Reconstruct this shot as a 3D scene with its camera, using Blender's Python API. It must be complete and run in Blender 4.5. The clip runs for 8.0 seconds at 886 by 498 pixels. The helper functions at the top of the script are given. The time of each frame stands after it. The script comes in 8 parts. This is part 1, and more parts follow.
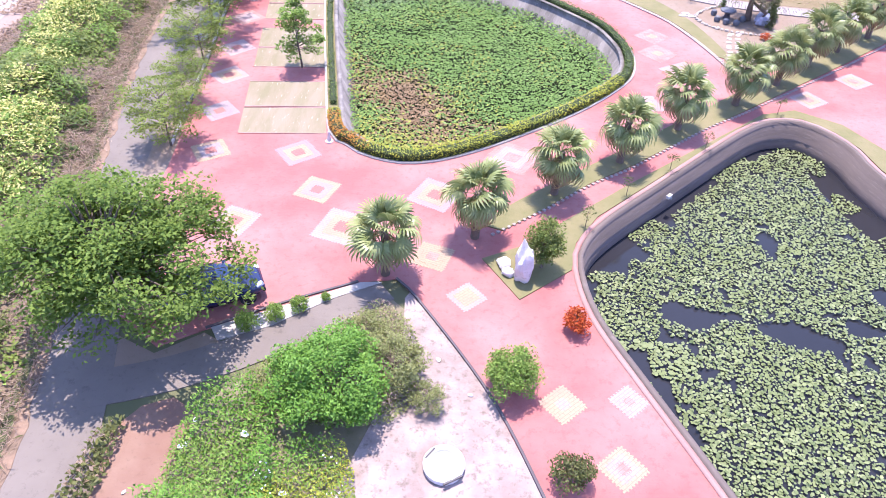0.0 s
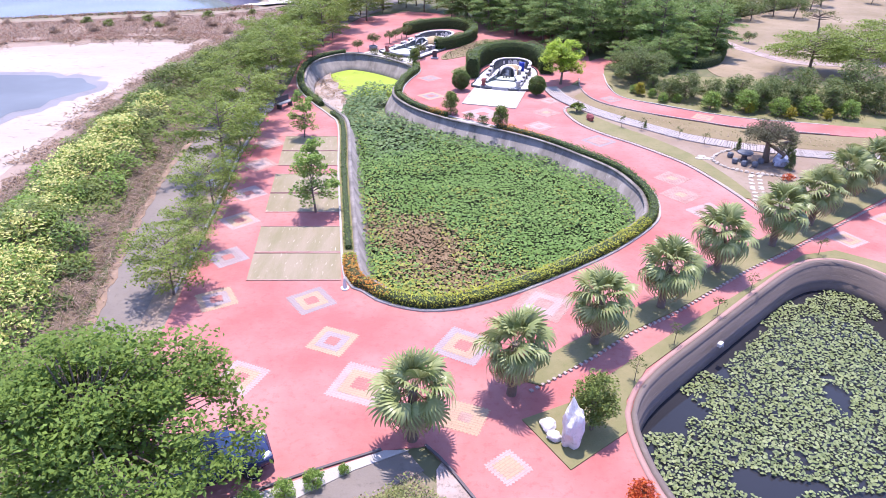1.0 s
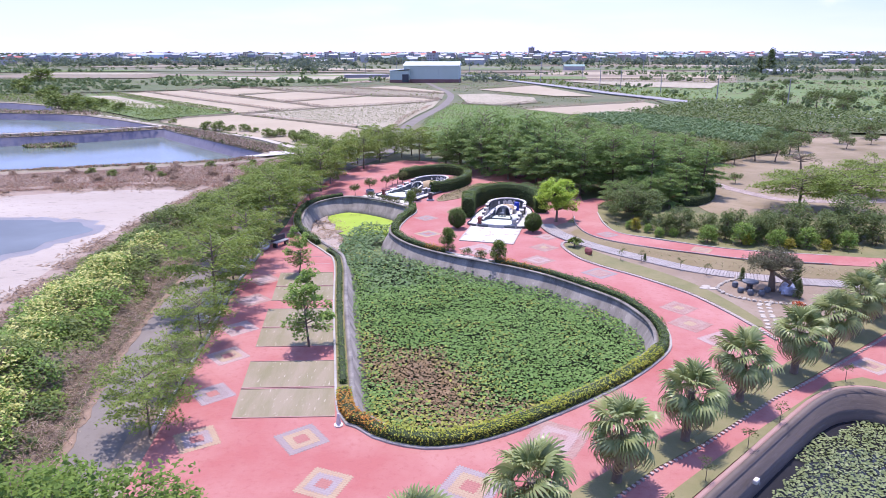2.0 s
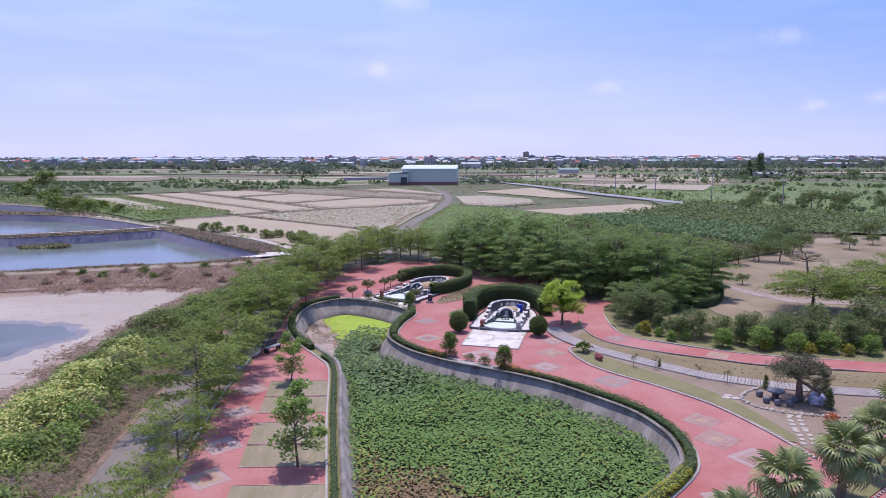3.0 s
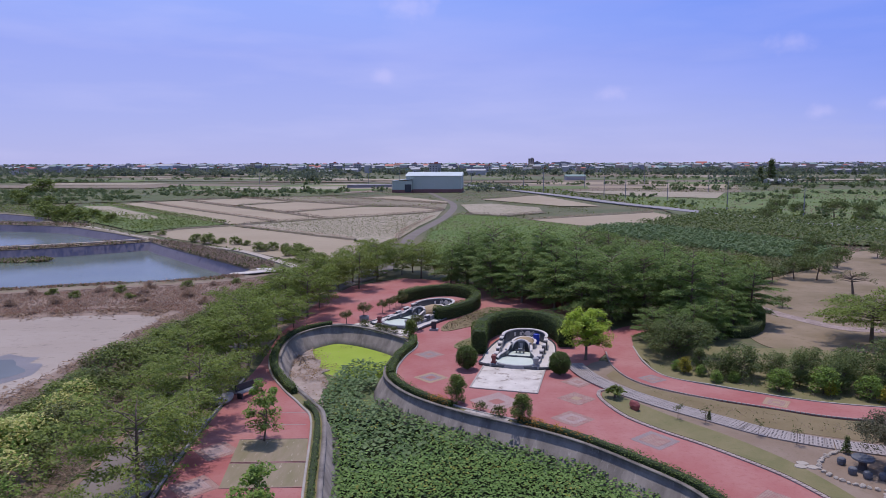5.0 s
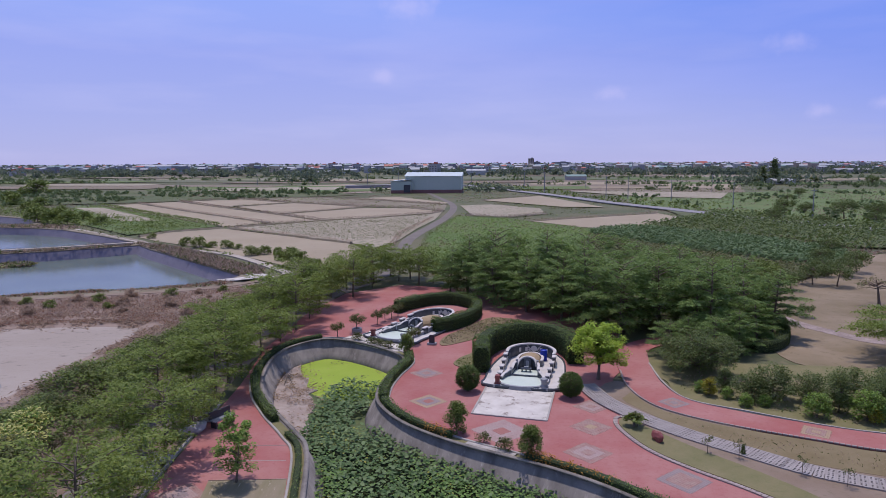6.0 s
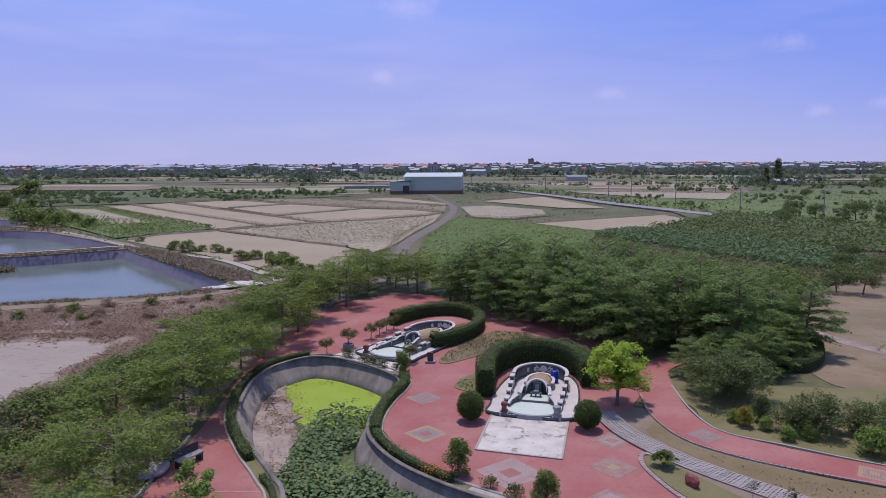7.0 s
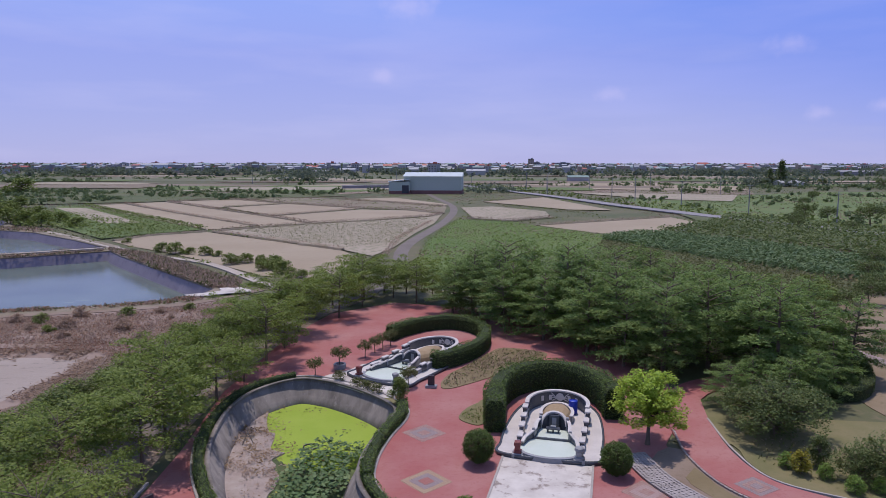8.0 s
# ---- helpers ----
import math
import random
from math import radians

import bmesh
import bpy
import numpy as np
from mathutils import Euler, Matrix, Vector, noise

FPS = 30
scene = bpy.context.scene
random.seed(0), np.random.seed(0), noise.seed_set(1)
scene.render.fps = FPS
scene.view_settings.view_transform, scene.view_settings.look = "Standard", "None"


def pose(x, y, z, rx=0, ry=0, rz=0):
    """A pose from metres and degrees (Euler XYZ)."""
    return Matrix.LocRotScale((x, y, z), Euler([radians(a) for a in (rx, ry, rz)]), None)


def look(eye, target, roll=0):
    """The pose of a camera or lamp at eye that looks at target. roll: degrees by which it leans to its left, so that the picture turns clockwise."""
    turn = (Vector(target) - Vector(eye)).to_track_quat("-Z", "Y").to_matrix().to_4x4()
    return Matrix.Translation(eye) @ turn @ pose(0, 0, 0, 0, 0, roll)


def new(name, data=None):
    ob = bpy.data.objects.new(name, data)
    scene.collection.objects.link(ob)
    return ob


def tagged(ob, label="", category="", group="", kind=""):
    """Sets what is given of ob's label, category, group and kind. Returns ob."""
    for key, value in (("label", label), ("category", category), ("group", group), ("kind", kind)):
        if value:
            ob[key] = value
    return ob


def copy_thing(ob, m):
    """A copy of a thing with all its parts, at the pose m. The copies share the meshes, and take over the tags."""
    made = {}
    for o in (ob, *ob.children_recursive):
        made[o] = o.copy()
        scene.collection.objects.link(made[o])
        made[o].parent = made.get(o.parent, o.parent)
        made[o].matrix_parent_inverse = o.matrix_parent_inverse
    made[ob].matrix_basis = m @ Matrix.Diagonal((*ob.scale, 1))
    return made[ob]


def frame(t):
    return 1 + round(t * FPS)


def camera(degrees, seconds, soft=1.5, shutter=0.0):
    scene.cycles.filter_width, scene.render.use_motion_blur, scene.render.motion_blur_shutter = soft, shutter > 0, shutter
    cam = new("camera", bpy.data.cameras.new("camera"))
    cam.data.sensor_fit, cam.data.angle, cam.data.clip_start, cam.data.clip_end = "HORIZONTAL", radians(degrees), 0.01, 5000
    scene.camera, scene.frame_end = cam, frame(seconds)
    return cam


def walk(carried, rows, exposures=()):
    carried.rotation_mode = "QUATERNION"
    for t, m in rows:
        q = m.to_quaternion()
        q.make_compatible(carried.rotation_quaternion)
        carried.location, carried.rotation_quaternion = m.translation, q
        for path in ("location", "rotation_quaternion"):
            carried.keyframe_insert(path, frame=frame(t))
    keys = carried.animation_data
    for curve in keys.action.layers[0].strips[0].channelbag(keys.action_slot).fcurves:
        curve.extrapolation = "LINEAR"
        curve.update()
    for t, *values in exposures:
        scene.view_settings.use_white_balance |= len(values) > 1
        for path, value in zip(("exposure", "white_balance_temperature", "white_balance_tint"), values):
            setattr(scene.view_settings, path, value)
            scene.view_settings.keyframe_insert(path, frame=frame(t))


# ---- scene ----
cam = camera(66.41, 8.0, soft=0.85)
PATH = [
    (0.0, (-0.00, -0.00, 20.00), (-0.048, 7.548, 13.440), 1.20),
    (0.5, (-0.81, 1.45, 19.35), (-0.796, 9.641, 13.619), 0.74),
    (1.0, (-1.38, 2.63, 18.42), (-1.442, 11.389, 13.590), 0.53),
    (1.5, (-1.62, 3.20, 17.37), (-1.742, 12.424, 13.509), 0.33),
    (2.0, (-1.70, 3.79, 16.68), (-1.693, 13.395, 13.883), -0.10),
    (2.2, (-1.82, 4.22, 16.54), (-1.777, 13.931, 14.157), -0.23),
    (3.3, (-2.07, 7.52, 16.34), (-2.021, 17.436, 15.078), -0.10),
    (3.5, (-2.11, 8.32, 16.37), (-2.066, 18.239, 15.110), -0.10),
    (4.0, (-2.16, 10.51, 16.48), (-2.147, 20.433, 15.211), -0.11),
    (4.5, (-2.11, 12.84, 16.56), (-2.122, 22.763, 15.295), -0.12),
    (6.0, (-1.93, 20.49, 16.60), (-1.948, 30.409, 15.338), -0.26),
    (6.5, (-1.92, 23.31, 16.57), (-1.931, 33.235, 15.312), -0.31),
    (7.0, (-1.93, 26.22, 16.57), (-1.943, 36.145, 15.313), -0.29),
    (7.5, (-2.02, 29.28, 16.58), (-2.024, 39.204, 15.320), -0.13),
    (8.0, (-2.24, 32.63, 16.56), (-2.239, 42.552, 15.297), 0.05),
]
walk(cam, [(t, look(eye, target, roll)) for t, eye, target, roll in PATH],
     exposures=[(0.0, 1.67, 6150, 25), (1.0, 1.38, 6100, 25), (1.5, 1.25, 6040, 24.6), (2.2, 0.87, 5960, 24), (3.3, 0.27, 6080, 23), (4.5, -0.1, 6130, 22), (8.0, -0.18, 6230, 21)])
# ---- daylight ----
SUN_UP = radians(75)
SUN_AZIMUTH = radians(-8)          # from +y towards +x
sky_world = bpy.data.worlds.new("sky")
scene.world = sky_world
sky_world.use_nodes = True
wn, wl = sky_world.node_tree.nodes, sky_world.node_tree.links
wn.clear()
sky_tex = wn.new("ShaderNodeTexSky")
sky_tex.sky_type, sky_tex.sun_disc = "NISHITA", False
sky_tex.sun_elevation, sky_tex.sun_rotation = SUN_UP, SUN_AZIMUTH
sky_tex.air_density, sky_tex.dust_density, sky_tex.ozone_density = 1.0, 0.15, 3.0
w_coord = wn.new("ShaderNodeTexCoord")
w_map = wn.new("ShaderNodeMapping")
w_map.inputs["Scale"].default_value = (2.0, 2.0, 11.0)
w_noise = wn.new("ShaderNodeTexNoise")
w_noise.inputs["Scale"].default_value, w_noise.inputs["Detail"].default_value = 2.4, 6.0
w_ramp = wn.new("ShaderNodeMapRange")
w_ramp.inputs["From Min"].default_value, w_ramp.inputs["From Max"].default_value = 0.45, 0.85
w_ramp.inputs["To Max"].default_value = 0.2
w_mix = wn.new("ShaderNodeMix")
w_mix.data_type = "RGBA"
w_mix.inputs["B"].default_value = (4.7, 4.55, 5.7, 1)
w_back = wn.new("ShaderNodeBackground")
w_back.inputs["Strength"].default_value = 0.18
w_out = wn.new("ShaderNodeOutputWorld")
wl.new(w_coord.outputs["Generated"], w_map.inputs["Vector"])
wl.new(w_map.outputs["Vector"], w_noise.inputs["Vector"])
wl.new(w_noise.outputs["Fac"], w_ramp.inputs["Value"])
wl.new(w_ramp.outputs["Result"], w_mix.inputs["Factor"])
# thin lavender haze that thickens towards the horizon
w_sep = wn.new("ShaderNodeSeparateXYZ")
wl.new(w_coord.outputs["Generated"], w_sep.inputs["Vector"])
w_haze = wn.new("ShaderNodeValToRGB")
for pos, col in ((0.0, (2.88, 3.13, 5.25, 1)), (0.10, (2.62, 3.0, 5.6, 1)), (0.24, (1.92, 2.6, 6.15, 1))):
    e = w_haze.color_ramp.elements[0] if pos == 0.0 else (w_haze.color_ramp.elements[1] if pos == 0.24 else w_haze.color_ramp.elements.new(pos))
    e.position, e.color = pos, tuple(v / 9.6 for v in col[:3]) + (1,)
wl.new(w_sep.outputs["Z"], w_haze.inputs["Fac"])
w_gain = wn.new("ShaderNodeVectorMath")
w_gain.operation = "SCALE"
w_gain.inputs["Scale"].default_value = 8.0
wl.new(w_haze.outputs["Color"], w_gain.inputs[0])
w_thick = wn.new("ShaderNodeMapRange")
w_thick.inputs["From Min"].default_value, w_thick.inputs["From Max"].default_value = 0.15, 0.6
w_thick.inputs["To Min"].default_value, w_thick.inputs["To Max"].default_value = 0.92, 0.0
wl.new(w_sep.outputs["Z"], w_thick.inputs["Value"])
w_air = wn.new("ShaderNodeMix")
w_air.data_type = "RGBA"
wl.new(w_thick.outputs["Result"], w_air.inputs["Factor"])
wl.new(sky_tex.outputs["Color"], w_air.inputs["A"])
wl.new(w_gain.outputs["Vector"], w_air.inputs["B"])
# clearer, bluer air towards the east and higher up
w_east = wn.new("ShaderNodeVectorMath")
w_east.operation = "DOT_PRODUCT"
w_east.inputs[1].default_value = (0.55, 0.0, 1.6)
wl.new(w_coord.outputs["Generated"], w_east.inputs[0])
w_soft = wn.new("ShaderNodeMath")
w_soft.operation = "MULTIPLY_ADD"
w_soft.inputs[1].default_value = 0.35
wl.new(w_noise.outputs["Fac"], w_soft.inputs[0])
wl.new(w_east.outputs["Value"], w_soft.inputs[2])
w_clear = wn.new("ShaderNodeMapRange")
w_clear.interpolation_type = "SMOOTHSTEP"
w_clear.inputs["From Min"].default_value, w_clear.inputs["From Max"].default_value, w_clear.inputs["To Max"].default_value = 0.38, 0.85, 0.85
wl.new(w_soft.outputs["Value"], w_clear.inputs["Value"])
w_blue = wn.new("ShaderNodeMix")
w_blue.data_type = "RGBA"
w_blue.inputs["B"].default_value = (0.95, 1.75, 5.0, 1)
w_low = wn.new("ShaderNodeMapRange")
w_low.inputs["From Min"].default_value, w_low.inputs["From Max"].default_value = 0.45, 0.25
wl.new(w_sep.outputs["Z"], w_low.inputs["Value"])
w_part = wn.new("ShaderNodeMath")
w_part.operation = "MULTIPLY"
wl.new(w_clear.outputs["Result"], w_part.inputs[0])
wl.new(w_low.outputs["Result"], w_part.inputs[1])
wl.new(w_part.outputs["Value"], w_blue.inputs["Factor"])
wl.new(w_air.outputs["Result"], w_blue.inputs["A"])
wl.new(w_blue.outputs["Result"], w_mix.inputs["A"])
# a few small fair-weather clouds
w_fine = wn.new("ShaderNodeTexNoise")
w_fine.inputs["Scale"].default_value, w_fine.inputs["Detail"].default_value = 45.0, 6.0
wl.new(w_coord.outputs["Generated"], w_fine.inputs["Vector"])
w_last = w_mix.outputs["Result"]
for cx, cz, size in ((-0.087, 0.125, 0.022), (0.243, 0.099, 0.024), (0.548, 0.073, 0.022), (-0.045, 0.222, 0.045), (0.64, 0.084, 0.02), (0.5, 0.17, 0.03), (-0.9, 0.15, 0.03), (1.6, 0.13, 0.03)):
    way_to = Vector((cx, 1.0, cz)).normalized()
    w_off = wn.new("ShaderNodeVectorMath")
    w_off.operation = "SUBTRACT"
    w_off.inputs[1].default_value = way_to
    wl.new(w_coord.outputs["Generated"], w_off.inputs[0])
    w_flat = wn.new("ShaderNodeVectorMath")
    w_flat.operation = "MULTIPLY"
    w_flat.inputs[1].default_value = (1.0, 1.0, 1.9)
    wl.new(w_off.outputs["Vector"], w_flat.inputs[0])
    w_len = wn.new("ShaderNodeVectorMath")
    w_len.operation = "LENGTH"
    wl.new(w_flat.outputs["Vector"], w_len.inputs[0])
    w_rag = wn.new("ShaderNodeMath")
    w_rag.operation = "MULTIPLY_ADD"
    w_rag.inputs[1].default_value = size * 1.6
    wl.new(w_fine.outputs["Fac"], w_rag.inputs[0])
    wl.new(w_len.outputs["Value"], w_rag.inputs[2])
    w_puff = wn.new("ShaderNodeMapRange")
    w_puff.interpolation_type = "SMOOTHSTEP"
    w_puff.inputs["From Min"].default_value, w_puff.inputs["From Max"].default_value = size * 1.9, size * 0.7
    w_puff.inputs["To Max"].default_value = 0.3
    wl.new(w_rag.outputs["Value"], w_puff.inputs["Value"])
    w_join = wn.new("ShaderNodeMix")
    w_join.data_type = "RGBA"
    w_join.inputs["B"].default_value = (4.2, 4.0, 5.6, 1)
    wl.new(w_puff.outputs["Result"], w_join.inputs["Factor"])
    wl.new(w_last, w_join.inputs["A"])
    w_last = w_join.outputs["Result"]
wl.new(w_last, w_back.inputs["Color"])
wl.new(w_back.outputs["Background"], w_out.inputs["Surface"])

sun_data = bpy.data.lights.new("sun", "SUN")
sun_data.energy, sun_data.angle, sun_data.color = 3.3, radians(0.55), (1.0, 0.935, 0.82)
sun = new("sun", sun_data)
sun_way = Vector((math.sin(SUN_AZIMUTH) * math.cos(SUN_UP), math.cos(SUN_AZIMUTH) * math.cos(SUN_UP), math.sin(SUN_UP)))
sun.matrix_world = look(sun_way * 100, (0, 0, 0))
# ---- materials ----
def nodes_of(name):
    m = bpy.data.materials.new(name)
    m.use_nodes = True
    return m, m.node_tree.nodes, m.node_tree.links, m.node_tree.nodes["Principled BSDF"]


def noise_node(n, l, vec, scale, detail=4.0, rough=0.55):
    t = n.new("ShaderNodeTexNoise")
    t.inputs["Scale"].default_value, t.inputs["Detail"].default_value, t.inputs["Roughness"].default_value = scale, detail, rough
    l.new(vec, t.inputs["Vector"])
    return t.outputs["Fac"]


def span(n, l, val, lo, hi, to=1.0):
    r = n.new("ShaderNodeMapRange")
    r.inputs["From Min"].default_value, r.inputs["From Max"].default_value, r.inputs["To Max"].default_value = lo, hi, to
    l.new(val, r.inputs["Value"])
    return r.outputs["Result"]


def mix(n, l, fac, a, b, mode="MIX"):
    m = n.new("ShaderNodeMix")
    m.data_type, m.blend_type = "RGBA", mode
    for key, v in (("Factor", fac), ("A", a), ("B", b)):
        if isinstance(v, (int, float)):
            m.inputs[key].default_value = v
        elif isinstance(v, tuple):
            m.inputs[key].default_value = (*v, 1)
        else:
            l.new(v, m.inputs[key])
    return m.outputs["Result"]


def surface(name, base, stain, fleck, big=0.25, fine=6.0, amount=0.7, fleck_at=(0.55, 0.8), rough=0.85, bump=0.3, metal=0.0, spec=0.3, per_piece=0.0, stretch=None, tiles=0.0):
    """A weathered surface: base colour, large stains, small flecks and relief."""
    m, n, l, p = nodes_of(name)
    pos = n.new("ShaderNodeNewGeometry").outputs["Position"]
    if stretch:
        mp = n.new("ShaderNodeMapping")
        mp.inputs["Scale"].default_value = stretch
        l.new(pos, mp.inputs["Vector"])
        pos = mp.outputs["Vector"]
    c = mix(n, l, span(n, l, noise_node(n, l, pos, big, 5.0, 0.6), 0.38, 0.68, amount), base, stain)
    c = mix(n, l, span(n, l, noise_node(n, l, pos, fine, 6.0, 0.7), fleck_at[0], fleck_at[1]), c, fleck)
    if per_piece:
        rnd = n.new("ShaderNodeObjectInfo").outputs["Random"]
        c = mix(n, l, span(n, l, rnd, 0.0, 1.0, per_piece), c, stain)
    if tiles:
        br = n.new("ShaderNodeTexBrick")
        br.inputs["Scale"].default_value, br.inputs["Brick Width"].default_value, br.inputs["Row Height"].default_value = 1.0, tiles * 2, tiles
        br.inputs["Mortar Size"].default_value, br.inputs["Mortar Smooth"].default_value = tiles * 0.12, 0.6
        l.new(n.new("ShaderNodeTexCoord").outputs["Object"], br.inputs["Vector"])
        c = mix(n, l, span(n, l, br.outputs["Fac"], 0.0, 1.0, 0.4), c, tuple(v * 0.6 for v in stain))
    l.new(c, p.inputs["Base Color"])
    p.inputs["Roughness"].default_value, p.inputs["Metallic"].default_value = rough, metal
    p.inputs["Specular IOR Level"].default_value = spec
    if bump:
        b = n.new("ShaderNodeBump")
        b.inputs["Strength"].default_value, b.inputs["Distance"].default_value = bump, 0.05
        l.new(noise_node(n, l, pos, fine * 1.7, 6.0, 0.7), b.inputs["Height"])
        l.new(b.outputs["Normal"], p.inputs["Normal"])
    return m


def leafy(name, dark, light, third=None, rough=0.55, through_light=0.25, patch=0.8, gloss=0.25):
    """Foliage: each leaf takes its own tone, with a little light passing through."""
    m, n, l, p = nodes_of(name)
    geo = n.new("ShaderNodeNewGeometry")
    c = mix(n, l, geo.outputs["Random Per Island"], dark, light)
    drift = span(n, l, noise_node(n, l, geo.outputs["Position"], patch, 3.0), 0.42, 0.66, 0.8)
    c = mix(n, l, drift, c, third or light)
    l.new(c, p.inputs["Base Color"])
    p.inputs["Roughness"].default_value, p.inputs["Specular IOR Level"].default_value = rough, gloss
    tr = n.new("ShaderNodeBsdfTranslucent")
    l.new(c, tr.inputs["Color"])
    mx = n.new("ShaderNodeMixShader")
    mx.inputs["Fac"].default_value = through_light
    l.new(p.outputs["BSDF"], mx.inputs[1])
    l.new(tr.outputs["BSDF"], mx.inputs[2])
    l.new(mx.outputs["Shader"], n["Material Output"].inputs["Surface"])
    return m


def still_water(name, colour, rough=0.06, ripple=0.12, scale=2.0):
    m, n, l, p = nodes_of(name)
    pos = n.new("ShaderNodeNewGeometry").outputs["Position"]
    l.new(mix(n, l, span(n, l, noise_node(n, l, pos, 0.12), 0.35, 0.7, 0.6), colour, tuple(v * 1.7 for v in colour)), p.inputs["Base Color"])
    p.inputs["Roughness"].default_value, p.inputs["IOR"].default_value = rough, 1.33
    b = n.new("ShaderNodeBump")
    b.inputs["Strength"].default_value, b.inputs["Distance"].default_value = ripple, 0.02
    l.new(noise_node(n, l, pos, scale, 3.0), b.inputs["Height"])
    l.new(b.outputs["Normal"], p.inputs["Normal"])
    return m


RED_PAVING = surface("red_paving", (0.318, 0.102, 0.094), (0.395, 0.205, 0.187), (0.275, 0.084, 0.078), big=0.16, fine=3.2, amount=0.8, fleck_at=(0.52, 0.8))
SOIL = surface("open_ground", (0.125, 0.115, 0.06), (0.06, 0.085, 0.03), (0.20, 0.155, 0.10), big=0.035, fine=0.4, amount=0.9)
LAWN = surface("thin_lawn", (0.149, 0.140, 0.059), (0.221, 0.180, 0.095), (0.108, 0.126, 0.045), big=0.5, fine=5.0)
DRY_LAWN = surface("dry_lawn", (0.170, 0.128, 0.064), (0.225, 0.174, 0.102), (0.119, 0.111, 0.047), big=0.35, fine=4.0)
DIRT = surface("pale_dirt", (0.202, 0.144, 0.103), (0.267, 0.206, 0.163), (0.133, 0.107, 0.065), big=0.3, fine=3.0)
BARE = surface("dusty_ground", (0.24, 0.18, 0.16), (0.36, 0.285, 0.26), (0.13, 0.10, 0.08), big=0.7, fine=3.0, amount=1.0, fleck_at=(0.52, 0.72), bump=0.8)
ORCHARD = surface("orchard_ground", (0.165, 0.122, 0.066), (0.27, 0.205, 0.14), (0.115, 0.098, 0.045), big=0.09, fine=1.0, amount=1.0)
MUD = surface("dried_mud", (0.305, 0.252, 0.212), (0.375, 0.32, 0.28), (0.19, 0.155, 0.13), big=0.06, fine=1.5, amount=0.9, fleck_at=(0.56, 0.68), bump=0.9, stretch=(0.6, 1.4, 1.0))
REED_SOIL = surface("dry_bank", (0.25, 0.182, 0.146), (0.31, 0.235, 0.19), (0.17, 0.138, 0.10), big=0.15, fine=2.5)
PADDY = surface("dry_paddy", (0.295, 0.235, 0.16), (0.345, 0.285, 0.20), (0.23, 0.185, 0.115), big=0.05, fine=0.7)
STUBBLE = surface("stubble_field", (0.30, 0.25, 0.18), (0.38, 0.32, 0.25), (0.15, 0.15, 0.07), big=0.06, fine=0.8, fleck_at=(0.5, 0.62))
GREEN_FIELD = surface("green_field", (0.092, 0.142, 0.036), (0.14, 0.16, 0.052), (0.16, 0.135, 0.07), big=0.05, fine=0.5)
DARK_FIELD = surface("scrub_field", (0.08, 0.10, 0.036), (0.135, 0.128, 0.062), (0.05, 0.066, 0.025), big=0.03, fine=0.5)
ASPHALT = surface("worn_asphalt", (0.15, 0.125, 0.108), (0.20, 0.168, 0.145), (0.095, 0.08, 0.068), big=0.3, fine=3.0)
DARK_CONCRETE = surface("pond_wall_concrete", (0.235, 0.208, 0.188), (0.105, 0.092, 0.083), (0.33, 0.30, 0.275), big=0.5, fine=2.2, amount=1.0, fleck_at=(0.58, 0.74), stretch=(1.5, 1.5, 0.3))
KERB = surface("pale_kerb", (0.37, 0.335, 0.31), (0.27, 0.245, 0.225), (0.45, 0.415, 0.39), big=0.6, fine=8.0)
WHITE_PAVING = surface("bleached_terrazzo", (0.57, 0.525, 0.48), (0.40, 0.355, 0.32), (0.25, 0.205, 0.18), big=0.55, fine=0.8, amount=0.9, fleck_at=(0.54, 0.62))
DARK_WATER = still_water("dark_water", (0.018, 0.018, 0.022))
FISH_WATER = still_water("fish_pond_water", (0.10, 0.125, 0.105), rough=0.16, ripple=0.25, scale=1.2)
BARK = surface("bark", (0.16, 0.12, 0.09), (0.11, 0.085, 0.065), (0.24, 0.20, 0.16), big=2.0, fine=14.0)
LEAF_DARK = leafy("dark_foliage", (0.075, 0.115, 0.036), (0.185, 0.22, 0.066), (0.12, 0.165, 0.054), through_light=0.3)
LEAF_MID = leafy("foliage", (0.090, 0.135, 0.028), (0.205, 0.260, 0.055), (0.154, 0.190, 0.046))
LEAF_LIGHT = leafy("fresh_foliage", (0.11, 0.20, 0.034), (0.25, 0.36, 0.07), (0.18, 0.275, 0.055))
LEAF_OLIVE = leafy("dusty_foliage", (0.077, 0.100, 0.028), (0.166, 0.170, 0.055), (0.115, 0.120, 0.046))
LEAF_CREAM = leafy("flowering_foliage", (0.42, 0.43, 0.11), (0.70, 0.65, 0.27), (0.54, 0.52, 0.18), patch=0.6, through_light=0.35)
LEAF_RED = leafy("croton_foliage", (0.36, 0.04, 0.015), (0.55, 0.14, 0.03), (0.45, 0.07, 0.02))
LEAF_YELLOW = leafy("yellow_foliage", (0.225, 0.225, 0.022), (0.360, 0.315, 0.038), (0.285, 0.255, 0.038))
HEDGE_GREEN = leafy("hedge_foliage", (0.062, 0.102, 0.024), (0.152, 0.215, 0.05), (0.105, 0.15, 0.038))
LEAF_LANE = leafy("lane_tree_foliage", (0.114, 0.165, 0.034), (0.27, 0.33, 0.068), (0.19, 0.25, 0.05), through_light=0.4)
LEAF_WOOD = leafy("wood_foliage", (0.112, 0.195, 0.052), (0.270, 0.365, 0.105), (0.18, 0.262, 0.074), through_light=0.42, patch=0.3)
